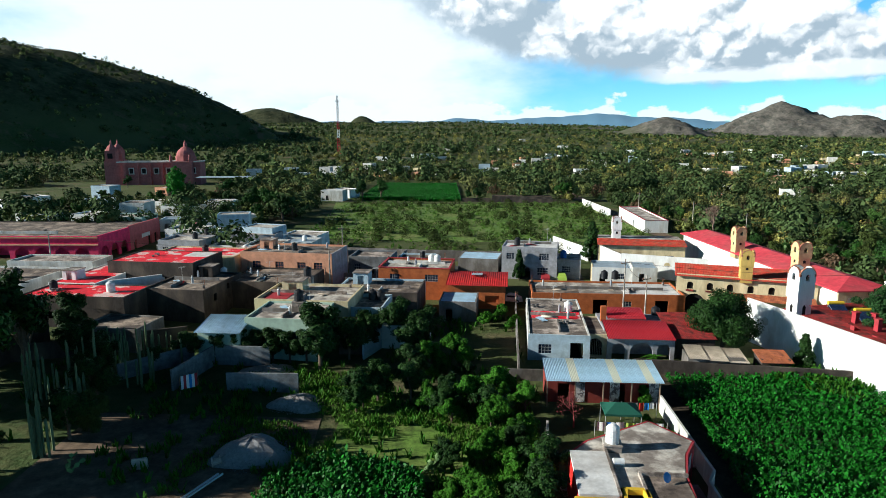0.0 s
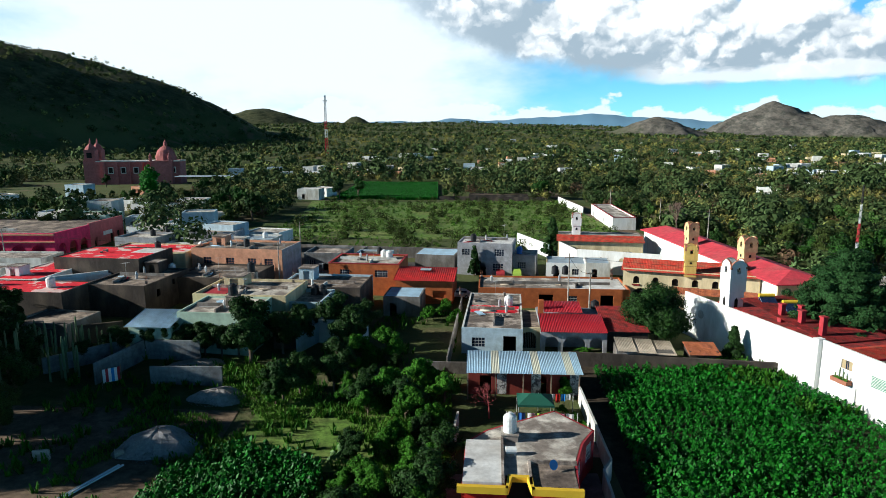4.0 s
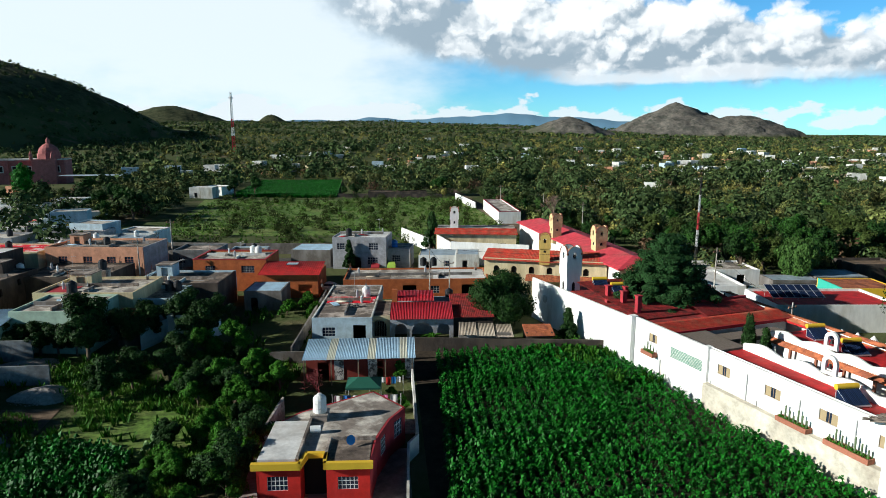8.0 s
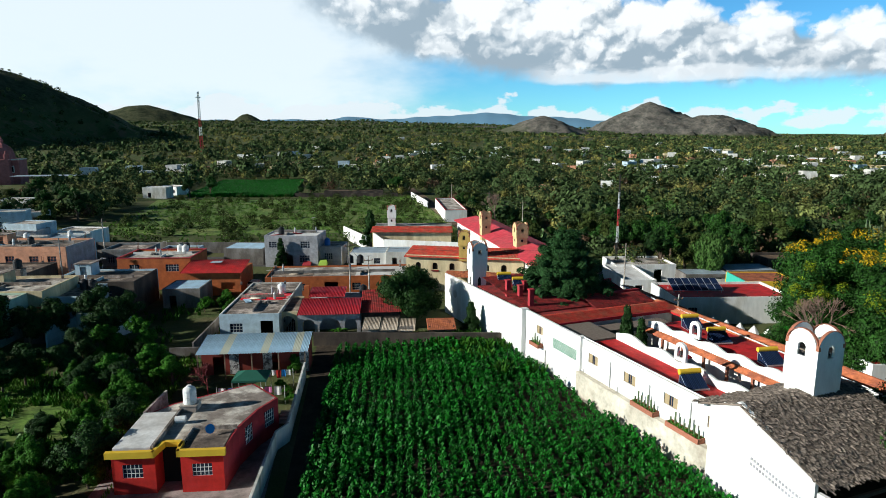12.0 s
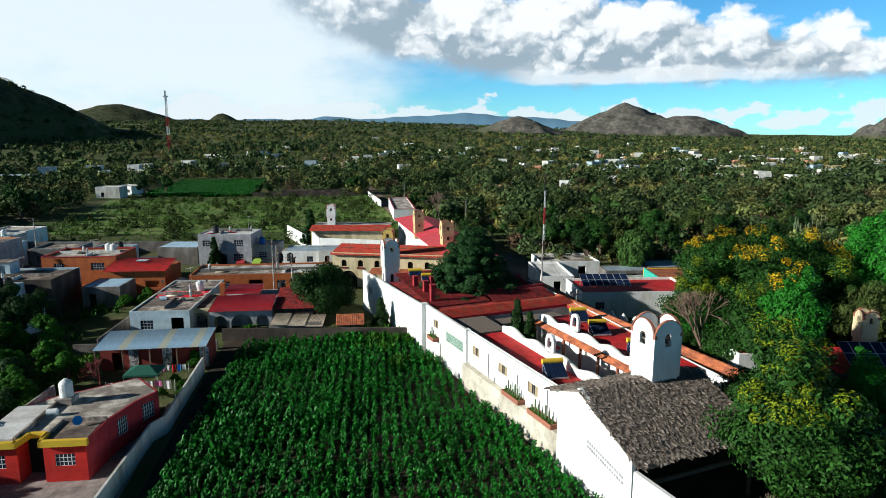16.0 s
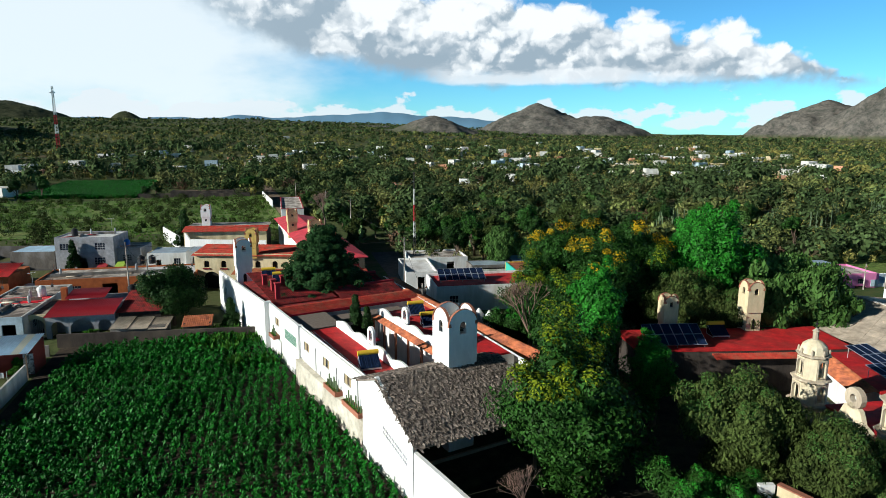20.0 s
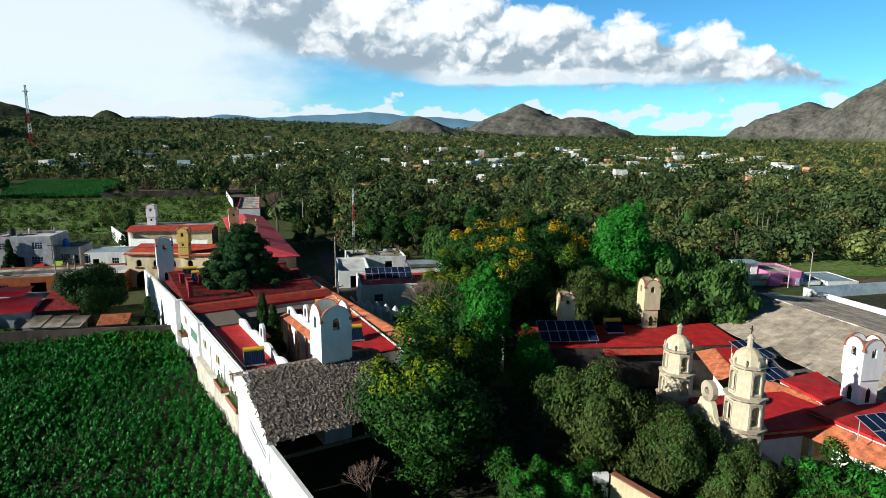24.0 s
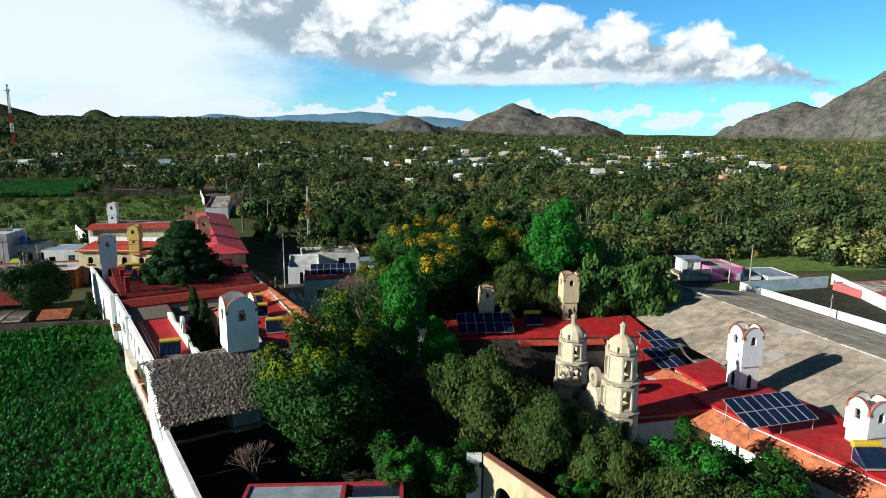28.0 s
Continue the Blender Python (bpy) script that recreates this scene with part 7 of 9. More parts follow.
part("terrace_room_back", B(-4.0, 3.9, 3.2, -0.4, 5.8, 5.5), "white", pk)
part("terrace_roof", B(-4.3, 2.6, 5.61, 0.0, 6.1, 5.72), "zincroof", pk, "thin flat terrace roof")
part("teal_door", B(-1.9, 0.3, 0, -0.5, 0.45, 2.1), "teal", pk, "teal metal door")
part("lower_wall", B(-5.2, 0.75, -0.5, -0.02, 5.9, 2.89), "cream", pk, "cream lower wall")
house("teal_front_shop", 131.2, 69.0, 6.0, 6.0, 3.0, -13, -2.0, "slab_pale", "slab_pale", 0.4, {"s": [("dark", 2.2, 0, 1.6, 2.3), ("dark", 4.6, 0, 1.2, 2.2)]}, "grey shop with teal-framed doors")
house("white_block", 154.2, 61.8, 6, 8, 2.6, -13, -2.0, "white", "zincroof", 0.1, None, "white annex with a pale roof")
house("ochre_block", 128, 72.0, 8, 6, 2.6, -13, -1.8, "cream", "slab", 0.3, None, "cream house with a flat roof")
house("red_gate_house", 158.0, 46.0, 10.0, 7.0, 3.2, -10, -2.0, "salmonred", "slab_pale", 0.2, {"s": [("arch", 2.0, 0.4, 1.6, 2.0), ("dark", 6, 0.4, 1, 1.8)]}, "salmon house beside the empty lot")
house("white_corner_house", 166.0, 38.0, 12.0, 9.0, 5.6, -10, -2.2, "white", "slab_white", 0.3, {"s": [("win", 2.0, 3.2, 1.2, 1.1, "brick"), ("win", 6.5, 3.2, 1.2, 1.1)], "w": [("dark", 3, 0, 1.2, 2.1)]}, "white two-storey corner house")

# buildings across the lane east of the hacienda
eb = house("white_party_hall", 71.8, 71.5, 17.0, 9.0, 3.6, -7, -0.1, "white", "redroof", 0.35, {"s": [("win", 2, 1.4, 1.3, 1.1)]}, "white hall with a dark red roof behind a scalloped wall")
solar_array(73.3, 74.6, 3.6, -8, 7, 2, 22, "two rows of dark solar panels on the hall", 1.02, 1.55, 0.4)
for i in range(11):
    e = thing("merlon", 69.4 + 0.93 * i * 0.99, 66.8 - 1.35 * i * 0.99, -0.1, -56, "white pointed merlon on the lane wall", "merlon", "merlons on the lane wall")
    part("body", lathe(bmesh.new(), [(0.62, 0), (0.62, 2.7), (0.7, 2.8), (0.5, 3.1), (0.24, 3.5), (0.04, 3.75)], 8), "white", e)
house("yellow_teal_house", 88.4, 80.0, 8.5, 7.0, 3.8, -10, -0.4, "yellow", "tile", 0.1, {"s": [("dark", 5.5, 0, 1.1, 2.2)]}, "yellow house with a teal upper wall", side_mats={"w": "teal"})
house("white_workshop", 74.8, 97.0, 11.0, 8.0, 2.8, -6, -0.1, "white", "slab_pale", 0.3, {"s": [("win", 2, 1.2, 1.2, 1), ("dark", 7, 0, 1.4, 2.2)], "w": [("dark", 2, 0, 2, 2.4)]}, "white workshop with a pale flat roof")
house("green_lane_house", 71.0, 86.0, 5.4, 12.0, 2.7, -8, 0, "white", "slab_white", 0.3, {"s": [("dark", 2, 0, 1.2, 2.1)]}, "low white lane house with a pale roof")
house("grey_shed", 93.5, 92.0, 9.0, 6.0, 2.8, -6, -0.5, "block", "zincroof", 0.05, {"s": [("dark", 1, 0, 6, 2.2)]}, "open grey shed with a sheet roof")
house("garden_pavilion", 76.2, 43.0, 5.6, 5.0, 4.4, -6, 0, "white", "redroof", 0.2, {"s": [("dark", 3.2, 0, 1.2, 2.2)], "w": [("win", 1.6, 1.6, 1.2, 1.0)]}, "small white pavilion with a red roof among the trees")
house("zinc_shed", 84.6, 90.6, 8.0, 4.5, 2.7, -8, -0.4, "block", "zincroof", 0.05, {"s": [("dark", 0.8, 0, 5.6, 2.2)]}, "open shed with a blue-grey sheet roof beside the lane")
house("stone_ruin", 104, 96.0, 9.0, 6.0, 3.6, -6, -0.7, "adobe", "earth", 0.5, None, "roofless stone ruin wall")
wall_run("lot_wall", (80, 90), (108, 86), 2.2, "offwhite", 0.25, "long pale lot wall", z=-0.4)

# near foot of the view: glazed roof and arched white wall
gr = thing("glazed_porch", 58.6, 10.6, 0, -17, "porch with grey sheets, red timbers and dark glazing", "porch")
part("red_frame", B((0.2, 6.3, 3.2, 10.4, 6.55, 3.5), (0.2, 0, 3.2, 0.45, 6.29, 3.5), (6.4, 0, 3.2, 6.7, 6.29, 3.5), (10.2, 0, 3.2, 10.45, 6.29, 3.5)), "pinkred", gr)
part("grey_sheet", B(0.46, 0, 3.25, 6.39, 6.28, 3.4), "zincroof", gr)
part("glazing", B(6.71, 0, 3.25, 10.19, 6.28, 3.32), "glass", gr)
for i in range(3):
    part("glazing_bar", B(6.71, 1.4 + 1.7 * i, 3.324, 10.19, 1.5 + 1.7 * i, 3.4), "metal", gr)
for X in (0.3, 6.5, 10.3):
    part("post", B(X - 0.12, 5.9, -0.5, X + 0.12, 6.14, 3.19), "brick", gr)
aw = wall_run("arched_wall", (76.4, 14.0), (78.6, 5.4), 4.2, "cream", 0.35, "white wall with a round arch beside the church garden", holes=[(1.4, 0, 3.2, 2.7, 1)], cap="brick")
wall_run("arched_wall", (75.3, 14.35), (76.3, 14.05), 4.2, "white", 0.35, "shaded white wall end")
sheet("lawn", [(66.5, 17.5), (72, 15.5), (73.5, 19), (68, 21)], "pasture_soil", 0.05, "small bright lawn", "lawn")
# dark sheet that paints the garden's shade onto the ground
sheet("garden_floor", [(56.6, 8), (100, -8), (100, 34), (58, 44)], "garden_earth", 0.02, "garden earth with its shade painted dark", "garden")

# poles, masts, wires


def pole(x, y, z, h, label, arms=True, r=0.11, material="slab_pale"):
    e = thing("utility_pole", x, y, z, 20, label, "utility pole", "utility poles")
    part("shaft", lathe(bmesh.new(), [(r * 1.3, -0.5), (r, h * 0.5), (r * 0.75, h)], 8), material, e)
    if arms:
        a = part("crossarm", B(-0.75, -0.05, h - 0.7, 0.75, 0.05, h - 0.6), "wood", e)
        for k in (-0.65, 0, 0.65):
            part("insulator", lathe(bmesh.new(), [(0.05, h - 0.6), (0.06, h - 0.5), (0.02, h - 0.42)], 6, k, 0), "brick", a)
    return e


POLES = [(27.6, 93.2, 0, 9.2), (70.2, 84.0, 0, 9.4), (-19.0, 103.0, 0.5, 9.0), (30.6, 92.0, 0, 7.0), (66.8, 62.0, 0, 7.0), (-20.6, 127, 0.4, 9), (150.0, 62.0, -2, 9.0),
         (146.0, 62.8, -2, 6.5), (139.9, 38.0, -2, 6.5), (70, 175, 0, 9), (73, 150, 0, 9), (64, 205, 0, 9), (-75, 118, 1.5, 8)]
for x, y, z, h in POLES:
    pole(x, y, z, h, "concrete utility pole with a wooden crossarm")


def cable(p, q, sag=0.8):
    cu = bpy.data.curves.new("cable", "CURVE")
    cu.dimensions, cu.bevel_depth, cu.bevel_resolution = "3D", 0.02, 0
    s = cu.splines.new("POLY")
    s.points.add(12)
    for i in range(13):
        t = i / 12
        s.points[i].co = (*(Vector(p).lerp(Vector(q), t) - Vector((0, 0, 4 * sag * t * (1 - t)))), 1)
    ob = new("cable", cu)
    cu.materials.append(M["iron"])
    return tagged(ob, "thin dark sagging overhead cable", "cable", "overhead cables")


for a, b in ((0, 3), (1, 4), (0, 1), (1, 9), (2, 5), (9, 10), (9, 11), (2, 12), (6, 7)):
    pa, pb = POLES[a], POLES[b]
    cable((pa[0], pa[1], pa[2] + pa[3] - 0.5), (pb[0], pb[1], pb[2] + pb[3] - 0.5), 0.9)
mast = thing("radio_mast", 76.8, 101.5, -0.2, 0, "slim lattice radio mast in red and white", "mast")


def lattice(parent, h, w, colours):
    """A three-legged lattice: each leg length and each brace by itself, under its section."""
    seg = h / len(colours)

    def p(a, z):
        return w * (1 - 0.6 * z / h) * math.cos(a), w * (1 - 0.6 * z / h) * math.sin(a), z

    for k, c in enumerate(colours):
        z0, z1 = seg * k, seg * (k + 1)
        sec = new("section")
        sec.parent = parent
        for i in range(3):
            a0, a1 = 2.094 * i, 2.094 * (i + 1)
            part("leg", tube(bmesh.new(), p(a0, z0), p(a0, z1), w * 0.13, w * 0.13, 4), c, sec)
            for j in range(3):
                za, zb = z0 + (z1 - z0) * j / 3, z0 + (z1 - z0) * (j + 1) / 3
                part("brace", tube(bmesh.new(), p(a0, za), p(a1, zb), w * 0.07, w * 0.07, 4), c, sec)
                part("brace", tube(bmesh.new(), p(a1, za), p(a0, zb), w * 0.07, w * 0.07, 4), c, sec)


lattice(mast, 19, 0.3, ["iron"] * 2 + ["metal", "pinkred", "metal", "iron"])
rt = thing("radio_tower", -105, 640, float(land(-105, 640)) - 1, 0, "tall red and white lattice radio tower", "radio tower")
lattice(rt, 58, 1.9, ["pinkred", "pinkred", "tank_white", "pinkred", "tank_white", "tank_white", "tank_white"])
part("antenna", B((-2.2, -0.3, 52, 2.2, 0.3, 53), (-0.3, -2, 49, 0.3, 2, 50)), "tank_white", rt)


# ---------- planting ----------
RNG = np.random.default_rng(11)


def leaf_cloud(rng, centres, radii, per, size, flat=0.15, droop=0.0, whole=True):
    """Leaf cards round clump centres: mostly on each clump's shell, tilted outwards."""
    n = len(centres) * per
    c, r = np.repeat(centres, per, 0), np.repeat(radii, per)
    d = rng.normal(size=(n, 3))
    d /= np.linalg.norm(d, axis=1, keepdims=True)
    p = c + d * (r * rng.uniform(0.45, 1.08, n) ** 0.6)[:, None] * np.array([1, 1, 0.85])
    out = p - (centres.mean(0) if whole else c)
    out = out / (np.linalg.norm(out, axis=1, keepdims=True) + 1e-6)
    nrm = d * 0.85 + out * 0.5 + rng.normal(size=(n, 3)) * 0.45
    nrm[:, 2] += flat
    nrm /= np.linalg.norm(nrm, axis=1, keepdims=True)
    t = np.cross(nrm, rng.normal(size=(n, 3)))
    t /= np.linalg.norm(t, axis=1, keepdims=True)
    t[:, 2] -= droop
    b = np.cross(nrm, t)
    s = size * rng.uniform(0.6, 1.35, n)[:, None]
    V = np.stack([p - t * s, p + b * s * 0.45, p + t * s, p - b * s * 0.45], 1).reshape(-1, 3)
    return V, np.arange(n * 4).reshape(-1, 4)


def crown_clumps(rng, n, rx, rz, zc, shape="round"):
    d = rng.normal(size=(n, 3))
    d /= np.linalg.norm(d, axis=1, keepdims=True)
    k = rng.uniform(0.45, 0.95, n) ** 0.7
    p = d * k[:, None] * np.array([rx, rx, rz])
    if shape == "cone":
        z = rng.uniform(0, 1, n) ** 1.3
        a = rng.uniform(0, 6.283, n)
        rr = rx * (1 - z) * rng.uniform(0.5, 1.0, n)
        p = np.stack([rr * np.cos(a), rr * np.sin(a), (z * 2 - 1) * rz], -1)
    if shape == "tier":
        z = np.round(rng.uniform(0, 1, n) ** 1.25 * 8) / 8
        a = rng.uniform(0, 6.283, n)
        u = rng.uniform(0.2, 1.0, n) ** 0.7
        rr = rx * (1.05 - 0.86 * z) * u * (1 + 0.16 * np.sin(a * 3 + z * 17))
        p = np.stack([rr * np.cos(a), rr * np.sin(a), (z * 2 - 1) * rz - 0.06 * rr], -1)
    if shape == "round":
        # several boughs of unequal size give the crown lobes and dark gaps
        k = max(7, n // 9)
        q = rng.normal(size=(k, 3))
        q /= np.linalg.norm(q, axis=1, keepdims=True)
        q *= rng.uniform(0.25, 0.80, (k, 1))
        own = rng.integers(0, k, n)
        d2 = d * rng.uniform(0.15, 0.42, (n, 1)) * rng.uniform(0.7, 1.2, k)[own][:, None]
        p = (q[own] + d2) * np.array([rx, rx, rz])
    p[:, 2] += zc
    return p


def tree(name, seed, h, rx, leaf, clumps, per, size, label, category="tree", shape="round", bare=0.25, blossom=None, group="", droop=0.0, bark="bark"):
    """A tree at the origin: tapered trunk, limbs that reach the clumps, and a crown of small leaves."""
    rng = np.random.default_rng(seed)
    e = thing(name, 0, 0, 0, 0, label, category, group)
    zc, rz = h * (1 + bare) / 2, h * (1 - bare) / 2
    P = crown_clumps(rng, clumps, rx * 0.86, rz * 0.86, zc, shape)
    R = rng.uniform(0.13, 0.26, clumps) * rx * (0.42 if shape == "tier" else 1.0)
    bm = bmesh.new()
    tr = max(0.06, h * 0.028)
    bend = rng.normal(0, 0.12, 2)
    pts = [Vector((0, 0, -0.5)), Vector((bend[0] * h * 0.1, bend[1] * h * 0.1, h * bare)), Vector((bend[0] * h * 0.2, bend[1] * h * 0.2, h * 0.62))]
    tube(bm, pts[0], pts[1], tr * 1.3, tr, 8)
    tube(bm, pts[1], pts[2], tr, tr * 0.5, 8)
    part("trunk", bm, bark, e)
    bm = bmesh.new()
    for i in range(0, clumps, max(1, clumps // 14)):
        s = pts[1].lerp(pts[2], rng.uniform(0, 1))
        mid = s.lerp(Vector(P[i]), 0.55) + Vector((0, 0, 0.06 * h))
        tube(bm, s, mid, tr * 0.42, tr * 0.26, 5)
        tube(bm, mid, Vector(P[i]), tr * 0.26, tr * 0.08, 5)
    part("limb", bm, bark, e)
    V, F = leaf_cloud(rng, P, R, per, size, droop=droop)
    # large inner leaves close the crown towards its heart
    heart = np.array([0, 0, zc])
    V2, F2 = leaf_cloud(rng, heart + (P - heart) * 0.72, R * 0.75, max(10, per // 6), size * 2.4, droop=droop)
    data_part("crown", np.concatenate([V, V2]), np.concatenate([F, F2 + len(V)]), leaf, e)
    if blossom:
        # brighter leaves at top and sunny side: sunlight painted in, on T_yel real flowers
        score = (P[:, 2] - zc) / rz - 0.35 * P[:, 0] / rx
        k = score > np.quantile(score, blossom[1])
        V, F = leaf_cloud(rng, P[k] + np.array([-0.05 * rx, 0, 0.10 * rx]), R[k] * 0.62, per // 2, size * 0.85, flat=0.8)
        data_part("blossom", V, F, blossom[0], e)["label"] = "bright crown tips, flowers and painted-in sunlit foliage"
    return e


def place(proto, x, y, s=1.0, rz=0.0, sz=None, z=None):
    gzv = float(land(x, y)) if z is None else z
    return copy_thing(proto, Matrix.Translation((x, y, gzv)) @ Matrix.Rotation(radians(rz), 4, "Z") @ Matrix.Diagonal((s, s, sz or s, 1)))


def put(proto, x, y, s=1.0, rz=0.0, sz=None):
    """The prototype itself takes its first place."""
    proto.matrix_basis = Matrix.Translation((x, y, float(land(x, y)))) @ Matrix.Rotation(radians(rz), 4, "Z") @ Matrix.Diagonal((s, s, sz or s, 1))
    return proto


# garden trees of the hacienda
T_big = tree("tree", 1, 13.6, 6.6, "leaf_mid", 190, 270, 0.165, "tall leafy dark green tree, tips painted sunlit yellow-green", blossom=("leaf_tip", 0.90), bare=-0.02, group="garden trees")
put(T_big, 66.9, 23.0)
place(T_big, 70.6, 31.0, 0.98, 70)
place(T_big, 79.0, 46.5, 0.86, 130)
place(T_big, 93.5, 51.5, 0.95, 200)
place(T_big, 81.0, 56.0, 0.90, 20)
T_yel = tree("tree", 41, 15.6, 7.0, "leaf_mid", 190, 260, 0.18, "tall dark tree with golden blossom along its top", blossom=("leaf_yellow", 0.965), bare=0.02, group="garden trees")
put(T_yel, 91.9, 58.6, 1.03)
place(T_yel, 86.4, 62.0, 0.96, 290)
place(T_yel, 97.0, 60.5, 0.98, 140)
place(T_yel, 86.0, 51.0, 0.92, 60)
T_br = tree("tree", 2, 18.6, 5.4, "leaf_bright", 170, 240, 0.19, "tall bright green tree above the garden", bare=0.02, group="garden trees")
put(T_br, 102.2, 50.5, 1.08)
place(T_br, 77.0, 37.6, 0.70, 90, 0.80)
place(T_br, 79.2, 30.6, 0.50, 180)
place(T_br, 108.5, 62.0, 0.9, 10)
# softer green on the sunny top paints its light
T_dk = tree("tree", 3, 11.0, 5.4, "leaf_olive", 170, 380, 0.115, "olive-grey feathery garden tree", bare=0.0, group="garden trees", droop=0.7, blossom=("leaf_pepper", 0.8))
put(T_dk, 79.4, 19.4, 0.98)
place(T_dk, 82.6, 14.4, 0.84, 80)
place(T_dk, 85.0, 10.6, 0.66, 20)
place(T_dk, 83.2, 2.0, 0.92, 160)
place(T_dk, 94.0, 47.0, 1.12, 210)
place(T_dk, 98.5, 42.5, 0.9, 300)
# bright leaf colour on the sunny top paints its light
T_gr = tree("tree", 4, 9.5, 4.8, "leaf_mid", 130, 260, 0.155, "dense green garden tree", bare=0.02, group="garden trees", blossom=("leaf_bright", 0.8))
put(T_gr, 87.6, 3.8, 1.02)
place(T_gr, 82.5, -3.5, 1.1, 60)
place(T_gr, 90.5, -2.5, 0.9, 140)
place(T_gr, 88.6, 8.6, 0.62, 10)
place(T_gr, 75.5, 52.5, 0.72, 200)
place(T_gr, 64.0, -3.0, 0.7, 20)
place(T_gr, 73.6, 14.6, 0.62, 40)
place(T_gr, 71.2, 15.8, 0.66, 140)
place(T_gr, 80.6, 9.6, 0.5, 250)
T_pep = tree("pepper_tree", 5, 8.8, 4.6, "leaf_pepper", 130, 250, 0.155, "drooping pepper tree with soft green foliage", bare=0.0, droop=0.9, group="pepper trees")
put(T_pep, 103.4, 42.4, 1.3)
place(T_pep, 109.5, 41.0, 1.12, 90)
place(T_pep, 108.0, 50.0, 1.25, 170)
place(T_pep, 113.5, 47.5, 1.15, 260)
place(T_pep, 92.5, 96.0, 0.9, 10)
# plainer trees for the distance
F_mid = tree("tree", 51, 10.5, 4.9, "leaf_mid", 64, 80, 0.26, "dense green tree of the far gardens", bare=0.08, group="far garden trees")
F_olv = tree("tree", 52, 10.5, 4.6, "leaf_olive", 64, 80, 0.26, "olive-grey tree of the far gardens", bare=0.12, group="far garden trees")
F_dk = tree("tree", 53, 11.0, 4.4, "leaf_dark", 64, 80, 0.26, "dark green tree of the far gardens", bare=0.10, group="far garden trees")
F_pep = tree("tree", 54, 8.8, 4.2, "leaf_pepper", 64, 80, 0.26, "soft green tree of the far gardens", bare=0.08, group="far garden trees")
put(F_mid, 84.0, 118.0, 0.8)
put(F_olv, 92.0, 124.0, 0.8)
put(F_dk, 100.0, 121.0, 0.8)
put(F_pep, 108.0, 127.0, 0.8)
# round tree, cedar and others by the long wall
put(tree("round_tree", 6, 8.8, 4.9, "leaf_dark", 210, 240, 0.16, "round dense dark green tree beside the wall", bare=0.1), 35.4, 76.4)
put(tree("cedar_tree", 7, 14.2, 7.8, "leaf_cedar", 420, 230, 0.14, "broad dark cedar with layered boughs", shape="tier", bare=0.30), 55.2, 70.4, 1.12, 0, 1.0)
T_con = tree("conifer", 8, 4.8, 1.7, "leaf_dark", 44, 140, 0.14, "small dark green conical conifer", shape="cone", bare=0.08, group="small conifers")
put(T_con, 42.9, 71.2)
place(T_con, 56.7, 54.8, 1.0, 30, 1.75)
place(T_con, 57.8, 53.6, 0.95, 80, 1.5)
place(T_con, 33.0, 137.5, 1.7, 20, 1.9)
place(T_con, 14.6, 118.2, 1.0, 50, 1.3)
# bare trees


def bare_tree(name, seed, h, spread, label, material="deadwood"):
    rng = np.random.default_rng(seed)
    e = thing(name, 0, 0, 0, 0, label, "tree", "bare trees")
    tbm, bm = bmesh.new(), bmesh.new()
    tube(tbm, (0, 0, -0.4), (0, 0, h * 0.3), h * 0.025, h * 0.018, 7)
    part("trunk", tbm, material, e)

    def grow(p, d, ln, r, depth):
        q = p + d * ln
        tube(bm, p, q, r, r * 0.6, 4)
        if depth:
            for _ in range(3):
                nd = (d + Vector(rng.normal(0, spread, 3)) + Vector((0, 0, 0.15))).normalized()
                grow(q, nd, ln * 0.72, r * 0.6, depth - 1)
    for _ in range(4):
        grow(Vector((0, 0, h * 0.28)), (Vector((0, 0, 1)) + Vector(rng.normal(0, spread * 0.8, 3))).normalized(), h * 0.2, h * 0.012, 4)
    part("branch", bm, material, e)
    return e


put(bare_tree("bare_tree", 9, 9.5, 0.38, "leafless grey-brown tree among the garden trees"), 76.0, 49.0, 1.2)
place(bpy.data.objects["bare_tree"], 61.5, 19.8, 0.5, 40)
put(bare_tree("bare_shrub", 10, 4.2, 0.5, "leafless reddish shrub behind the red house", "redtwig"), 12.6, 56.6)
place(bpy.data.objects["bare_tree"], 66.6, 153.0, 1.1, 70)

# shrubs and orchard of the left-hand gardens
T_sh = tree("shrub", 12, 4.2, 2.3, "leaf_garden", 50, 260, 0.10, "leafy green garden shrub", "shrub", bare=0.03, group="garden shrubs")
put(T_sh, 6.2, 63.0, 1.05)
for i, (x, y, s) in enumerate([(3.0, 60.5, 1.0), (8.3, 60.0, 0.9), (4.6, 56.0, 0.95), (6.6, 52.0, 0.9), (3.6, 49.5, 0.8), (5.6, 45.0, 0.9), (2.5, 43.0, 0.85), (7.0, 40.5, 0.75), (0.8, 57.4, 0.7), (-1.4, 60.0, 0.7),
                               (7.4, 48.0, 0.7), (1.0, 38.5, 0.8), (4.6, 36.0, 0.9), (21.0, 61.6, 0.55), (2.0, 72.6, 1.05), (-1.4, 71.0, 1.0), (19.2, 53.6, 0.3), (8.6, 91.5, 0.7), (6.0, 88.5, 0.6), (10.0, 86.5, 0.6), (25.8, 72.8, 0.35)]):
    place(T_sh, x, y, s, 47 * i)
T_sd = tree("shrub", 13, 5.0, 2.4, "leaf_dark", 50, 220, 0.11, "dark overgrown garden tree", "shrub", bare=0.05, group="dark garden trees")
put(T_sd, -2.6, 80.0, 1.25)
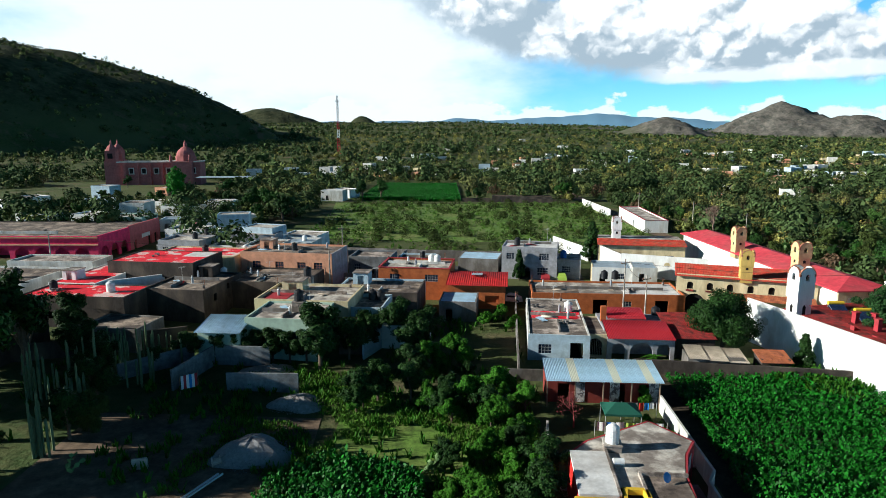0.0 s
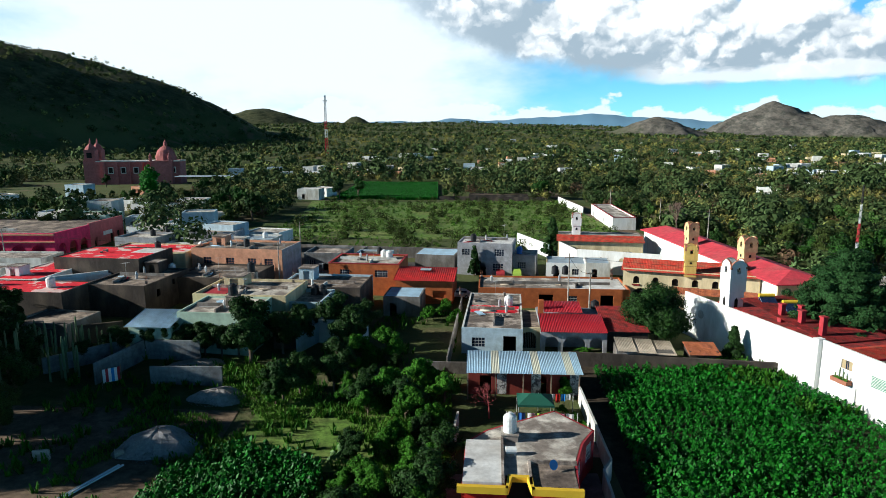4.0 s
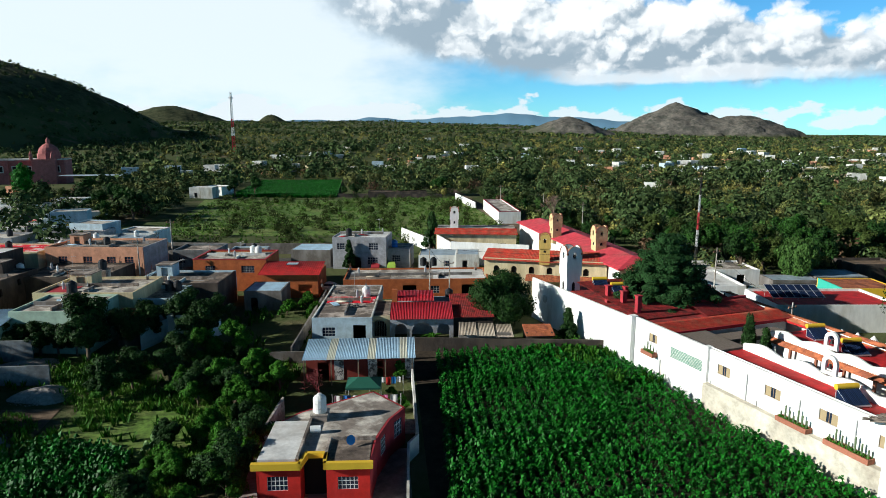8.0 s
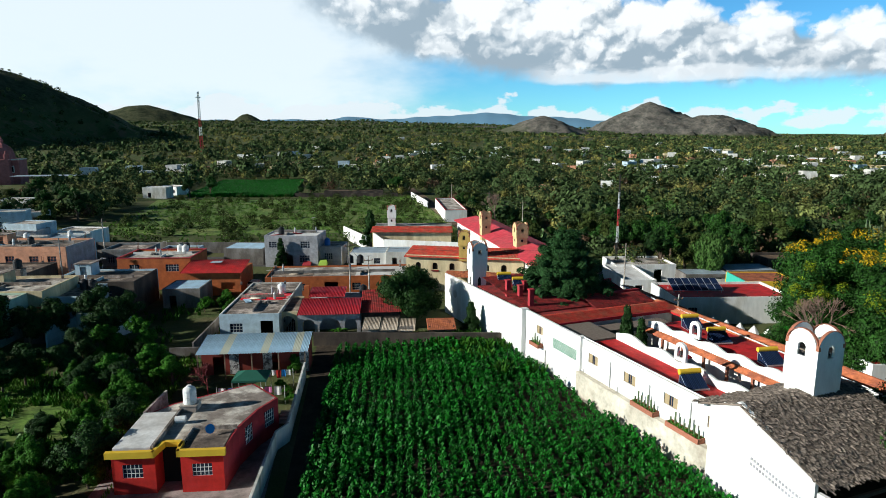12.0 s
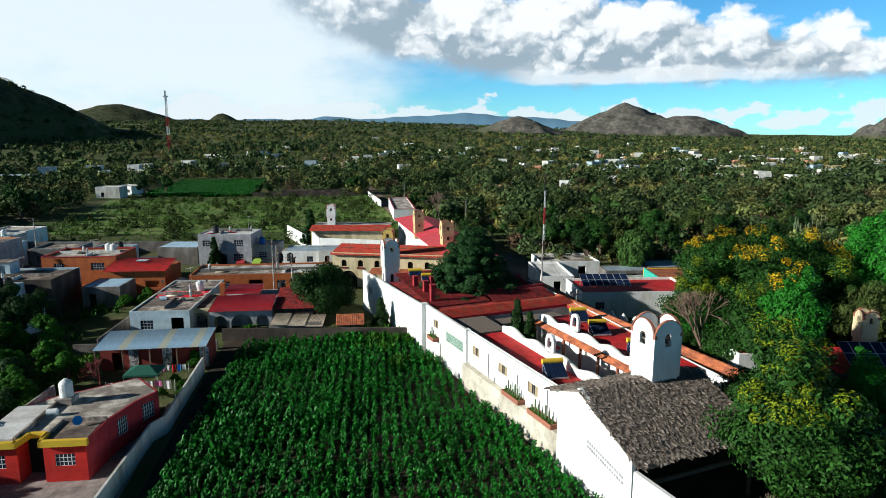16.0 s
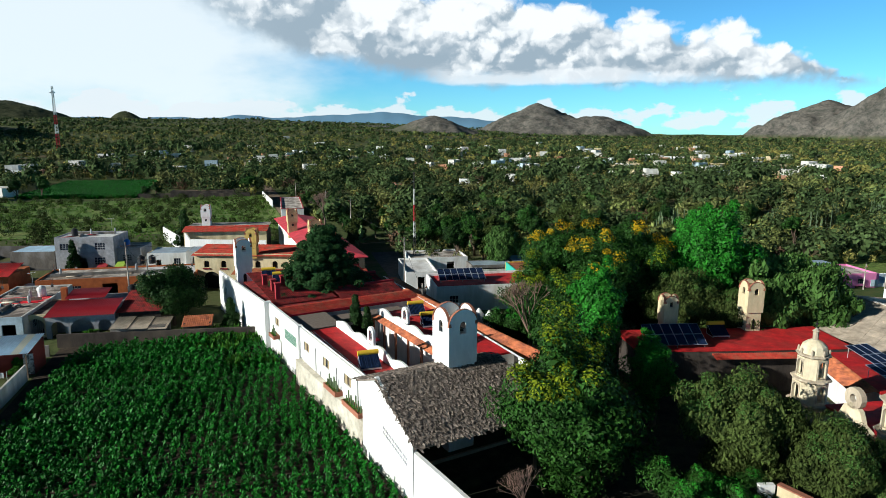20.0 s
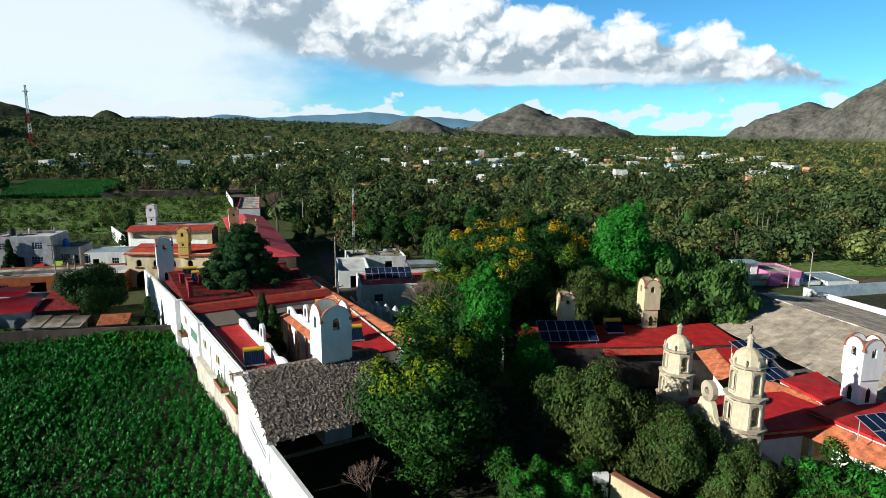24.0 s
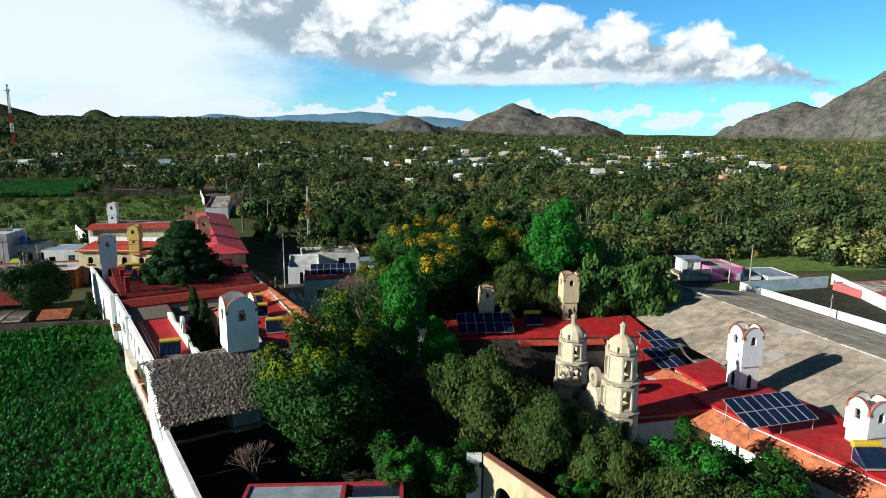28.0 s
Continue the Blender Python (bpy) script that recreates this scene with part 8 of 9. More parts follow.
for i, (x, y, s) in enumerate([(-6.4, 80.6, 1.15), (-3.4, 76.2, 1.0), (-14.6, 71.0, 1.45), (-11.6, 74.4, 1.0), (-30.6, 72.0, 0.73), (-27.2, 73.0, 0.66), (-25.2, 73.2, 0.73), (-23.0, 73.1, 0.69), (-20.8, 73.2, 0.76), (-18.6, 72.8, 0.73), (-16.6, 73.0, 0.79), (-33.4, 69.6, 0.53), (-42, 70, 1.0), (-38, 66, 0.9), (-46, 74, 1.0),
                               (-35, 60, 0.9), (-33.5, 52.5, 0.9), (-36.8, 47, 0.7), (-8.8, 59.8, 0.6), (-10, 77, 1.0), (-49, 80, 1.1)]):
    place(T_sd, x, y, s, 61 * i)
place(T_dk, -32.6, 54.0, 0.42, 20)
# overgrown garden between the red house and the town, each bush by itself
grng = np.random.default_rng(19)
n_bush = 0
while n_bush < 20:
    x, y = grng.uniform(-9, 9), grng.uniform(46, 70)
    if ((x + 8) / 8.0) ** 2 + ((y - 43.6) / 7.4) ** 2 < 1 or -7 < x < 0 and 49 < y < 57 or x > 7.5 and y > 60:
        continue
    place(T_sd if n_bush % 3 else T_sh, x, y, grng.uniform(0.4, 0.85), grng.uniform(0, 360))
    n_bush += 1
for i in range(14):
    place(T_sh if i % 2 else T_sd, grng.uniform(-1, 8), grng.uniform(26, 46), grng.uniform(0.5, 0.95), 40 * i)
# tall trees added west of the gardens, mostly out of view, to shade them
for i, (x, y, s) in enumerate([(-42.5, 44, 1.15), (-53, 43, 1.2), (-45, 51, 1.25), (-46.5, 56, 1.3), (-50, 61, 1.15), (-58, 63, 1.2), (-66, 56, 1.2), (-62, 67, 1.0), (-47, 67, 1.1)]):
    place(F_mid if i % 2 else F_dk, x, y, s * 1.4, 53 * i)


def maize(name, x0, x1, y0, y1, inside, spacing, step, hgt, label, seed, rz=-5.0, leaves=12):
    """Rows of maize plants: each plant a stalk of bent leaf blades; growth is rank along the edges and thin in mid-field."""
    rng = np.random.default_rng(seed)
    xs, ys = np.arange(x0, x1, spacing), np.arange(y0, y1, step)
    X, Y = np.meshgrid(xs, ys)
    X, Y = X.ravel() + rng.normal(0, 0.15, X.size), Y.ravel() + rng.normal(0, 0.13, X.size)
    c, s = math.cos(radians(rz)), math.sin(radians(rz))
    mx, my = (x0 + x1) / 2, (y0 + y1) / 2
    gx, gy = mx + (X - mx) * c - (Y - my) * s, my + (X - mx) * s + (Y - my) * c
    thin = np.exp(-((gx - 38) / 10.0) ** 2 - ((gy - 26) / 16.0) ** 2) if name == "maize_field" else 0 * gx
    vigour = np.clip(1.04 + 0.20 * fbm(gx, gy, 5.0, 2.0) + 0.16 * fbm(gx, gy, 1.4, 7.0) - 0.26 * thin, 0.4, 1.5)
    keep = inside(gx, gy) & (rng.uniform(size=gx.size) > 0.03 + 0.10 * thin)
    gx, gy, vigour = gx[keep], gy[keep], vigour[keep]
    n = len(gx)
    H = hgt * vigour * rng.uniform(0.75, 1.2, n)
    V = []
    for k in range(leaves):
        a = rng.uniform(0, 6.283, n)
        z0 = H * (0.10 + 0.80 * k / leaves)
        ln = 0.42 * vigour * rng.uniform(0.6, 1.25, n) * (1.1 - 0.5 * k / leaves)
        w = (0.065 + 0.065 * rng.uniform(size=n)) * vigour
        dx, dy = np.cos(a), np.sin(a)
        b = np.stack([gx, gy, z0], -1)
        up = rng.uniform(0.15, 0.75, n)
        m_ = b + np.stack([dx * ln * 0.55, dy * ln * 0.55, ln * up], -1)
        t = b + np.stack([dx * ln, dy * ln, ln * (up - rng.uniform(0.1, 0.7, n))], -1)
        sd = np.stack([-dy * w, dx * w, w * rng.uniform(-0.9, 0.9, n)], -1)
        V.append(np.stack([b - sd * 0.5, b + sd * 0.5, m_ + sd, m_ - sd], 1))
        V.append(np.stack([m_ - sd, m_ + sd, t + sd * 0.15, t - sd * 0.15], 1))
    V = np.concatenate(V).reshape(-1, 3)
    V[:, 2] += 0.05
    ob = data_part(name, V, np.arange(len(V)).reshape(-1, 4), "corn")
    return tagged(ob, label, "crop", kind="stuff")


def in_field(x, y):
    right = 54.3 - (y - 27) * 0.214
    left = 20.6 + (y - 35) * 0.085 + 2.3
    return (x > left) & (x < right) & (y < 69.6 - (x - 23) * 0.13) & (y > 9)


maize("maize_field", 14, 66, 5, 78, in_field, 0.88, 0.31, 1.2, "rows of knee-high dark green maize", 3)
maize("maize_patch", -16, -1, 38, 51, lambda x, y: ((x + 8) / 6.6) ** 2 + ((y - 43.6) / 6.2) ** 2 < 1, 0.7, 0.34, 1.3, "small plot of green maize", 4)

# trees past the lane and behind the town, each one by itself
rng = np.random.default_rng(77)
kinds = [F_olv, F_mid, F_dk, F_olv, F_pep, F_dk]
for i in range(95):
    x, y = rng.uniform(80, 190), rng.uniform(98, 190)
    if x < 92 and y < 112 or 130 < x < 165 and y < 108:
        continue
    place(kinds[i % 6], x, y, rng.uniform(0.45, 1.0) * (0.8 if i % 6 == 2 else 1.0), rng.uniform(0, 360))
for i in range(55):
    x, y = rng.uniform(-130, -44), rng.uniform(150, 235)
    place(kinds[(i * 5) % 6], x, y, rng.uniform(0.4, 0.85), rng.uniform(0, 360))
for i in range(26):
    x, y = rng.uniform(66, 80), rng.uniform(126, 250)
    place(kinds[i % 6], x, y, rng.uniform(0.4, 0.8), rng.uniform(0, 360))

# big dark trees close behind the lane
for i in range(30):
    x, y = rng.uniform(82, 128), rng.uniform(98, 128)
    place((F_dk, F_olv, F_mid)[i % 3], x, y, rng.uniform(0.8, 1.25), rng.uniform(0, 360))


# ---------- the distance: woods, scrub, houses ----------


def scatter(n, az0, az1, r0, r1, seed, power=1.0):
    rng = np.random.default_rng(seed)
    u = rng.uniform(size=n)
    r = (r0 ** power + (r1 ** power - r0 ** power) * u) ** (1 / power)
    a = np.radians(rng.uniform(az0, az1, n))
    return 40 + r * np.sin(a), 5 + r * np.cos(a), rng


def built_up(x, y):
    """Where no wild tree stands: town, hacienda, pasture, far field, lots, roads."""
    town = (y < 158) & (x > -62) & (x < 79) & ~((x < -40) & (y > 125) & (y < 158) & (x < -44))
    hac_lane = (y < 84) & (x > 40) & (x < 118)
    past = (y > 130) & (y < 256) & (x > -44 + (y < 160) * 8) & (x < 66)
    corn = (y > 250) & (y < 346) & (x > -42) & (x < 12)
    lots = (x > 70) & (x < 118) & (y < 100) | (x > 115) & (x < 175) & (y < 78)
    arcade = (x < -60) & (y < 152)
    church = (x > -200) & (x < -100) & (y > 225) & (y < 345)
    return town | hac_lane | past | corn | lots | arcade | church


def woods(name, material, n, az, rr, seed, hgt, quads, label, power=1.0, size=0.22, squash=0.8, keep=None):
    """Very many small trees in one object: each a loose cloud of leaf cards of uneven outline."""
    x, y, rng = scatter(n, *az, *rr, seed, power)
    ok = ~built_up(x, y)
    if rr[1] > 1200 and keep is None:
        ok &= hills(x, y) < 12
    if keep is not None:
        ok &= keep(x, y)
    x, y = x[ok], y[ok]
    m = len(x)
    z = land(x, y)
    h = rng.uniform(hgt[0], hgt[1], m) * np.clip(1 + 0.3 * fbm(x, y, 40.0, seed), 0.5, 1.5)
    d = rng.normal(size=(m, quads, 3))
    d /= np.linalg.norm(d, axis=2, keepdims=True)
    lump = 1 + 0.35 * np.sin(d[..., 0] * 5 + rng.uniform(0, 6, (m, 1))) * np.cos(d[..., 1] * 4 + d[..., 2] * 3 + rng.uniform(0, 6, (m, 1)))
    rad = h * 0.5 * rng.uniform(0.8, 1.25, m)
    k = rng.uniform(0.55, 1.0, (m, quads)) * lump
    p = d * k[..., None] * rad[:, None, None]
    p[..., 2] = p[..., 2] * squash
    p += np.stack([x, y, z + h * 0.46], -1)[:, None, :]
    nrm = d + rng.normal(size=d.shape) * 0.28
    t = np.cross(nrm, rng.normal(size=d.shape))
    t /= np.linalg.norm(t, axis=2, keepdims=True)
    b = np.cross(nrm, t)
    b /= np.linalg.norm(b, axis=2, keepdims=True)
    s = (size * h * 0.9)[:, None, None] * rng.uniform(0.6, 1.3, (m, quads, 1))
    V = np.stack([p - t * s, p + b * s * 0.6, p + t * s, p - b * s * 0.6], 2).reshape(-1, 3)
    ob = data_part(name, V, np.arange(len(V)).reshape(-1, 4), material)
    return tagged(ob, label, "trees", kind="stuff")


woods("woodland", "leaf_far_dark", 620, (-44, 66), (95, 300), 21, (4.0, 10.0), 300, "dense dark green trees beyond the village", size=0.075)
woods("woodland", "leaf_far", 560, (-44, 68), (95, 300), 22, (2.5, 7.5), 260, "mid-green trees and scrub beyond the village", size=0.08)
woods("woodland", "leaf_far_olive", 360, (-44, 68), (95, 300), 23, (1.5, 5.0), 180, "olive and yellowed scrub beyond the village", size=0.085)
woods("woodland", "leaf_brown", 60, (-40, 66), (120, 330), 24, (3.0, 6.5), 240, "brown dry trees beyond the village", size=0.08)
woods("woodland", "leaf_far_dark", 900, (-44, 66), (290, 470), 41, (4.0, 9.5), 120, "dense dark green trees beyond the village", size=0.11)
woods("woodland", "leaf_far", 900, (-44, 68), (290, 470), 42, (2.5, 7.0), 100, "mid-green trees and scrub beyond the village", size=0.12)
woods("woodland", "leaf_far_olive", 700, (-20, 68), (290, 470), 43, (1.5, 4.5), 80, "olive and yellowed scrub beyond the village", size=0.12)
woods("far_woodland", "leaf_far_dark", 2300, (-40, 68), (450, 1100), 25, (3.5, 9.5), 44, "far dark trees on the rising land", size=0.17)
woods("far_woodland", "leaf_far", 2500, (-40, 70), (450, 1200), 26, (3.0, 6.5), 40, "far green scrub on the rising land", size=0.18)
woods("far_woodland", "leaf_far_olive", 2600, (-20, 70), (430, 1300), 27, (2.0, 5.0), 32, "far olive scrub on the rising land", size=0.2)
woods("far_scrub", "leaf_far_dark", 5200, (-40, 50), (1100, 2750), 28, (5.0, 10.0), 14, "distant dark scrub under the skyline", size=0.3, squash=0.6)
woods("far_scrub", "leaf_far", 3600, (-20, 70), (1100, 2600), 29, (4.0, 9.0), 12, "distant green scrub under the skyline", size=0.3, squash=0.6)
woods("hill_scrub", "leaf_far_dark", 5200, (-62, -10), (480, 1250), 30, (1.5, 3.2), 12, "dark scrub on the big hill's flank", size=0.28, squash=0.7, keep=lambda x, y: land(x, y) > 25)
woods("woodland", "leaf_far_olive", 420, (14, 68), (100, 300), 61, (1.2, 3.6), 170, "sunlit olive scrub on the plain", size=0.085)
woods("woodland", "leaf_far_olive", 900, (14, 68), (290, 520), 62, (1.5, 4.0), 80, "sunlit olive scrub on the plain", size=0.12)
woods("far_woodland", "leaf_far_olive", 2200, (14, 68), (500, 1500), 63, (2.0, 4.6), 30, "far sunlit olive scrub on the plain", size=0.2)

# weeds and bushes of the pasture, and grass in the gardens


def tufts(name, material, n, x0, x1, y0, y1, seed, h, label, keep=None, blades=7, w=0.05, patchy=9.0, thr=-0.2):
    rng = np.random.default_rng(seed)
    x, y = rng.uniform(x0, x1, n), rng.uniform(y0, y1, n)
    k = fbm(x, y, patchy, seed) > thr
    if keep is not None:
        k &= keep(x, y)
    x, y = x[k], y[k]
    m = len(x)
    z = land(x, y)
    a = rng.uniform(0, 6.283, (m, blades))
    ln = rng.uniform(h[0], h[1], (m, blades))
    o = rng.normal(0, 0.12, (m, blades, 2))
    b = np.stack([x[:, None] + o[..., 0], y[:, None] + o[..., 1], np.repeat(z[:, None], blades, 1)], -1)
    t = b + np.stack([np.cos(a) * ln * 0.5, np.sin(a) * ln * 0.5, ln], -1)
    s = np.stack([-np.sin(a) * w, np.cos(a) * w, 0 * a], -1) * (0.7 + ln[..., None])
    V = np.stack([b - s, b + s, t + s * 0.4, t - s * 0.4], 2).reshape(-1, 3)
    return tagged(data_part(name, V, np.arange(len(V)).reshape(-1, 4), material), label, "plants", kind="stuff")


def pasture_bushes(name, material, n, lo, hi, per, size, seed, label):
    rng = np.random.default_rng(seed)
    x, y = rng.uniform(-40, 56, n), rng.uniform(141, 250, n)
    k = (fbm(x, y, 9.0, seed) + (y - 150) * 0.012 - (x - 10) * 0.012 > -0.45) & (x > -34 + (y < 165) * 3)
    x, y = x[k], y[k]
    h = rng.uniform(lo, hi, len(x))
    V, F = leaf_cloud(rng, np.stack([x, y, land(x, y) + h * 0.42], -1), h * 0.62, per, size, whole=False)
    tagged(data_part(name, V, F, material), label, "bushes", kind="stuff")


pasture_bushes("pasture_thicket", "leaf_olive", 240, 1.4, 3.2, 170, 0.24, 31, "rounded olive green bushes over the pasture")
pasture_bushes("pasture_bushes", "leaf_garden_dull", 520, 0.8, 1.7, 80, 0.2, 32, "low sunlit green bushes scattered over the pasture")
tufts("pasture_grass", "grass", 2200, -38, 56, 140, 252, 33, (0.2, 0.5), "tall green weeds of the pasture", patchy=12.0, thr=-0.5, blades=5, w=0.14)
tufts("garden_grass", "grass", 9000, -22, 9, 36, 70, 34, (0.15, 0.45), "unmown green garden grass", patchy=5.0, thr=-0.35, blades=7, w=0.05)
tufts("garden_weeds", "leaf_garden", 1600, -45, 10, 40, 94, 35, (0.4, 0.9), "tall weeds in the gardens", patchy=4.0, thr=0.1, blades=9, w=0.07, keep=lambda x, y: ~((y > 72) & (x < -7)))
tufts("field_edge_weeds", "leaf_garden", 1100, 34, 50, 52, 70, 36, (0.6, 1.5), "rank green weeds at the field's corner", patchy=3.0, thr=0.05, blades=10, w=0.08, keep=lambda x, y: (x < 54.0 - (y - 27) * 0.214) & (x + 0.5 * y > 71))
tufts("far_maize", "corn", 16000, -34, 7, 258, 342, 37, (0.8, 1.3), "far field of maize in rows", patchy=30.0, thr=-9, blades=4, w=0.2)

# houses among the far trees
protos = []
for k, (w, d, h, wallm, roofm) in enumerate([(9, 7, 3.2, "white", "slab_pale"), (7, 7, 5.6, "offwhite", "slab"), (12, 6, 3.0, "white", "zincroof"), (8, 8, 3.4, "cream", "slab_brown"), (6, 6, 3.0, "salmon", "slab_white"), (8, 6, 5.4, "blue", "slab_pale")]):
    p = house("far_house", 0, 0, w, d, h, 0, 0, wallm, roofm, 0.25, {"s": [("dark", 1.2, 0.9, 1.4, 1.2), ("dark", w / 2, 0, 1.1, 2.1), ("dark", w - 2.4, 0.9, 1.4, 1.2)]},
              ["small white house among far trees", "aged two-storey house among far trees", "long white house with a sheet roof", "cream house with a brown roof among trees", "small salmon house among far trees", "pale blue two-storey house among trees"][k], group="far houses")
    protos.append(p)
HOUSES = [(-47, 268, 0), (-58, 440, 0), (-40, 420, 2), (-20, 400, 4), (5, 430, 0), (30, 415, 2), (-95, 380, 0), (-75, 400, 2), (-10, 470, 3), (55, 480, 0), (90, 430, 0), (120, 520, 2), (100, 610, 0), (160, 640, 0),
          (210, 357, 0), (225, 365, 5), (205, 372, 2), (239, 419, 0), (250, 440, 1), (262, 405, 2), (306, 375, 0), (320, 385, 3), (296, 392, 2), (335, 372, 1), (295, 268, 5), (310, 275, 0), (337, 478, 0), (360, 470, 2), (318, 490, 4), (420, 520, 0),
          (440, 505, 2), (400, 560, 1), (250, 560, 0), (280, 640, 2), (330, 700, 0), (200, 700, 0), (140, 780, 2), (60, 720, 0), (-30, 600, 0), (0, 650, 1), (-60, 560, 2), (500, 640, 0), (560, 600, 2), (430, 380, 0), (450, 400, 3), (395, 360, 2),
          (380, 300, 0), (400, 290, 1), (410, 315, 2), (355, 250, 0), (180, 300, 0), (165, 320, 3), (150, 280, 2), (110, 260, 4), (130, 300, 0), (-120, 262, 4), (-132, 236, 5), (-100, 205, 0), (-88, 195, 2), (-80, 210, 0), (-92, 178, 1),
          (-70, 186, 3), (-62, 176, 0), (-75, 165, 2), (-58, 160, 5), (-105, 188, 2), (-118, 205, 0), (-130, 190, 1), (-145, 205, 0), (-52, 149, 0), (-66, 150, 2), (-46, 142, 5), (-38, 146, 0), (-115, 168, 0), (-140, 172, 2), (620, 900, 0), (300, 950, 2), (120, 1000, 0), (480, 850, 1)]
for cx, cy, k0, nn in ((215, 365, 0, 7), (300, 385, 2, 8), (250, 430, 1, 6), (330, 275, 0, 6), (400, 320, 3, 8), (-40, 430, 0, 8), (20, 440, 2, 7), (380, 480, 0, 7), (150, 520, 2, 5), (-90, 395, 1, 5), (90, 560, 0, 5), (480, 420, 0, 6), (260, 620, 0, 6), (430, 640, 2, 6), (255, 300, 0, 7), (345, 335, 2, 6), (185, 430, 0, 6), (425, 455, 0, 7), (540, 520, 2, 6), (310, 540, 0, 6), (60, 520, 0, 5), (-20, 560, 2, 5), (620, 700, 0, 6)):
    HOUSES += [(cx + 32 * math.sin(2.4 * i + k0) * (0.4 + 0.12 * i), cy + 26 * math.cos(2.4 * i) * (0.4 + 0.12 * i), (k0 + i * i) % 6) for i in range(nn)]
for i, (x, y, k) in enumerate(HOUSES):
    m = pose(x, y, float(land(x, y)), 0, 0, (i * 53) % 50 - 30)
    if protos[k].get("used"):
        copy_thing(protos[k], m)
    else:
        protos[k].matrix_basis = m
        protos[k]["used"] = 1
for p in protos:
    if "used" in p:
        del p["used"]

# long white building and wall along the dirt road
house("road_warehouse", 57.0, 176.0, 6.5, 34, 3.8, -3.5, -0.5, "white", "slab_pale", 0.3, {"w": [("dark", 4, 0.3, 1.2, 2.2), ("dark", 20, 0.3, 1.2, 2.2)]}, "long white roadside building with a red band", trim="pinkred")
wall_run("road_wall", (54.6, 246), (56.4, 211), 2.8, "white", 0.25, "white roadside wall", z=-0.3)
wall_run("field_ruin_wall", (8, 258), (50, 252), 1.6, "adobe", 0.3, "ruined adobe wall along the pasture")
house("adobe_sheds", 20, 256, 24, 6, 2.4, -6, -0.2, "adobe", "earth", 0.3, {"s": [("dark", 3, 0, 1, 1.8), ("dark", 12, 0, 1, 1.8)]}, "row of roofless adobe sheds")
mh = house("pink_ranch_house", -49, 252, 9, 7, 4.2, -8, 0.8, "offwhite", "slab_white", 0.2, {"s": [("dark", 2, 0.5, 1.2, 1.8)]}, "pale plastered ranch house at the pasture's corner")

# the pink church under the hill
pc = thing("parish_church", -170, 318, 3.0, 8, "large pink parish church with twin towers and a dome", "church")
part("nave", B(6, 0, -4, 46, 12, 10), "parishpink", pc)
for i in range(6):
    part("buttress", B(9 + 6 * i, -1.2, -4, 10.4 + 6 * i, -0.01, 9.5), "parishpink", pc)
    # near-black boxes paint the shade of the window openings
    part("nave_window", B(11.8 + 6 * i, -0.2, 4.5, 13.6 + 6 * i, -0.01, 7), "dark", pc)
part("cornice", B(5.8, -0.3, 10.003, 46.2, 12.3, 10.5), "offwhite", pc, "pale cornice")
for i in range(6):
    part("window_surround", B(11.4 + 6 * i, -0.12, 4.1, 14.0 + 6 * i, -0.005, 7.4), "offwhite", pc)
for yy in (0, 9.0):
    tw = part("tower", B((0, yy, -4, 6, yy + 6, 11), (0.5, yy + 0.5, 11.003, 5.5, yy + 5.5, 16)), "parishpink", pc, "twin red-pink bell tower")
    # near-black boxes paint the shade of the belfry openings
    part("belfry_opening", B((1.8, yy + 0.3, 12, 4.2, yy + 0.49, 14.6), (0.3, yy + 1.8, 12, 0.49, yy + 4.2, 14.6)), "dark", tw)
    part("tower_cap", lathe(bmesh.new(), [(2.9, 16), (2.4, 17.2), (1.4, 18.4), (0.5, 19.2), (0.4, 20.5), (0.05, 21.5)], 8, 3, yy + 3), "parishpink", tw)
part("drum", lathe(bmesh.new(), [(5.2, 10), (5.2, 13)], 8, 38, 6), "parishpink", pc)
part("dome", lathe(bmesh.new(), [(4.6, 13), (4.5, 14.2), (3.7, 15.8), (2.1, 17.2), (0.9, 17.9)], 16, 38, 6), "parishpink", pc, "red painted dome")
part("lantern", lathe(bmesh.new(), [(0.9, 17.9), (0.9, 19.6), (0.3, 20.4), (0.05, 21)], 8, 38, 6), "parishpink", pc)
part("transept", B(33, -4, -4, 43, 16, 10.5), "parishpink", pc)
for X in (33, 42):
    part("pinnacle", lathe(bmesh.new(), [(0.8, 10.5), (0.7, 13), (0.1, 14.5)], 6, X, -3.4), "parishpink", pc)
place(T_br, -95.7, 226, 0.78, 10)
for i, (x, y, s) in enumerate([(-205, 310, 0.9), (-222, 300, 0.95), (-235, 310, 0.85), (-150, 300, 0.7), (-115, 268, 0.8), (-88, 256, 0.9), (-66, 222, 0.9), (-58, 208, 1.0), (-52, 196, 1.0), (-48, 187, 0.95), (-62, 198, 0.9), (-26, 262, 0.95), (-33, 258, 0.9), (52, 258, 0.95), (49, 262, 0.9), (14, 262, 0.6), (10, 258, 0.55)]):
    place(F_mid if i % 3 else F_dk, x, y, s * 1.15, 71 * i)
sheet("far_metal_shed", [(-118, 300), (-92, 306), (-94, 318), (-120, 312)], "zincroof", 5.0, "long pale metal roof", "roof")


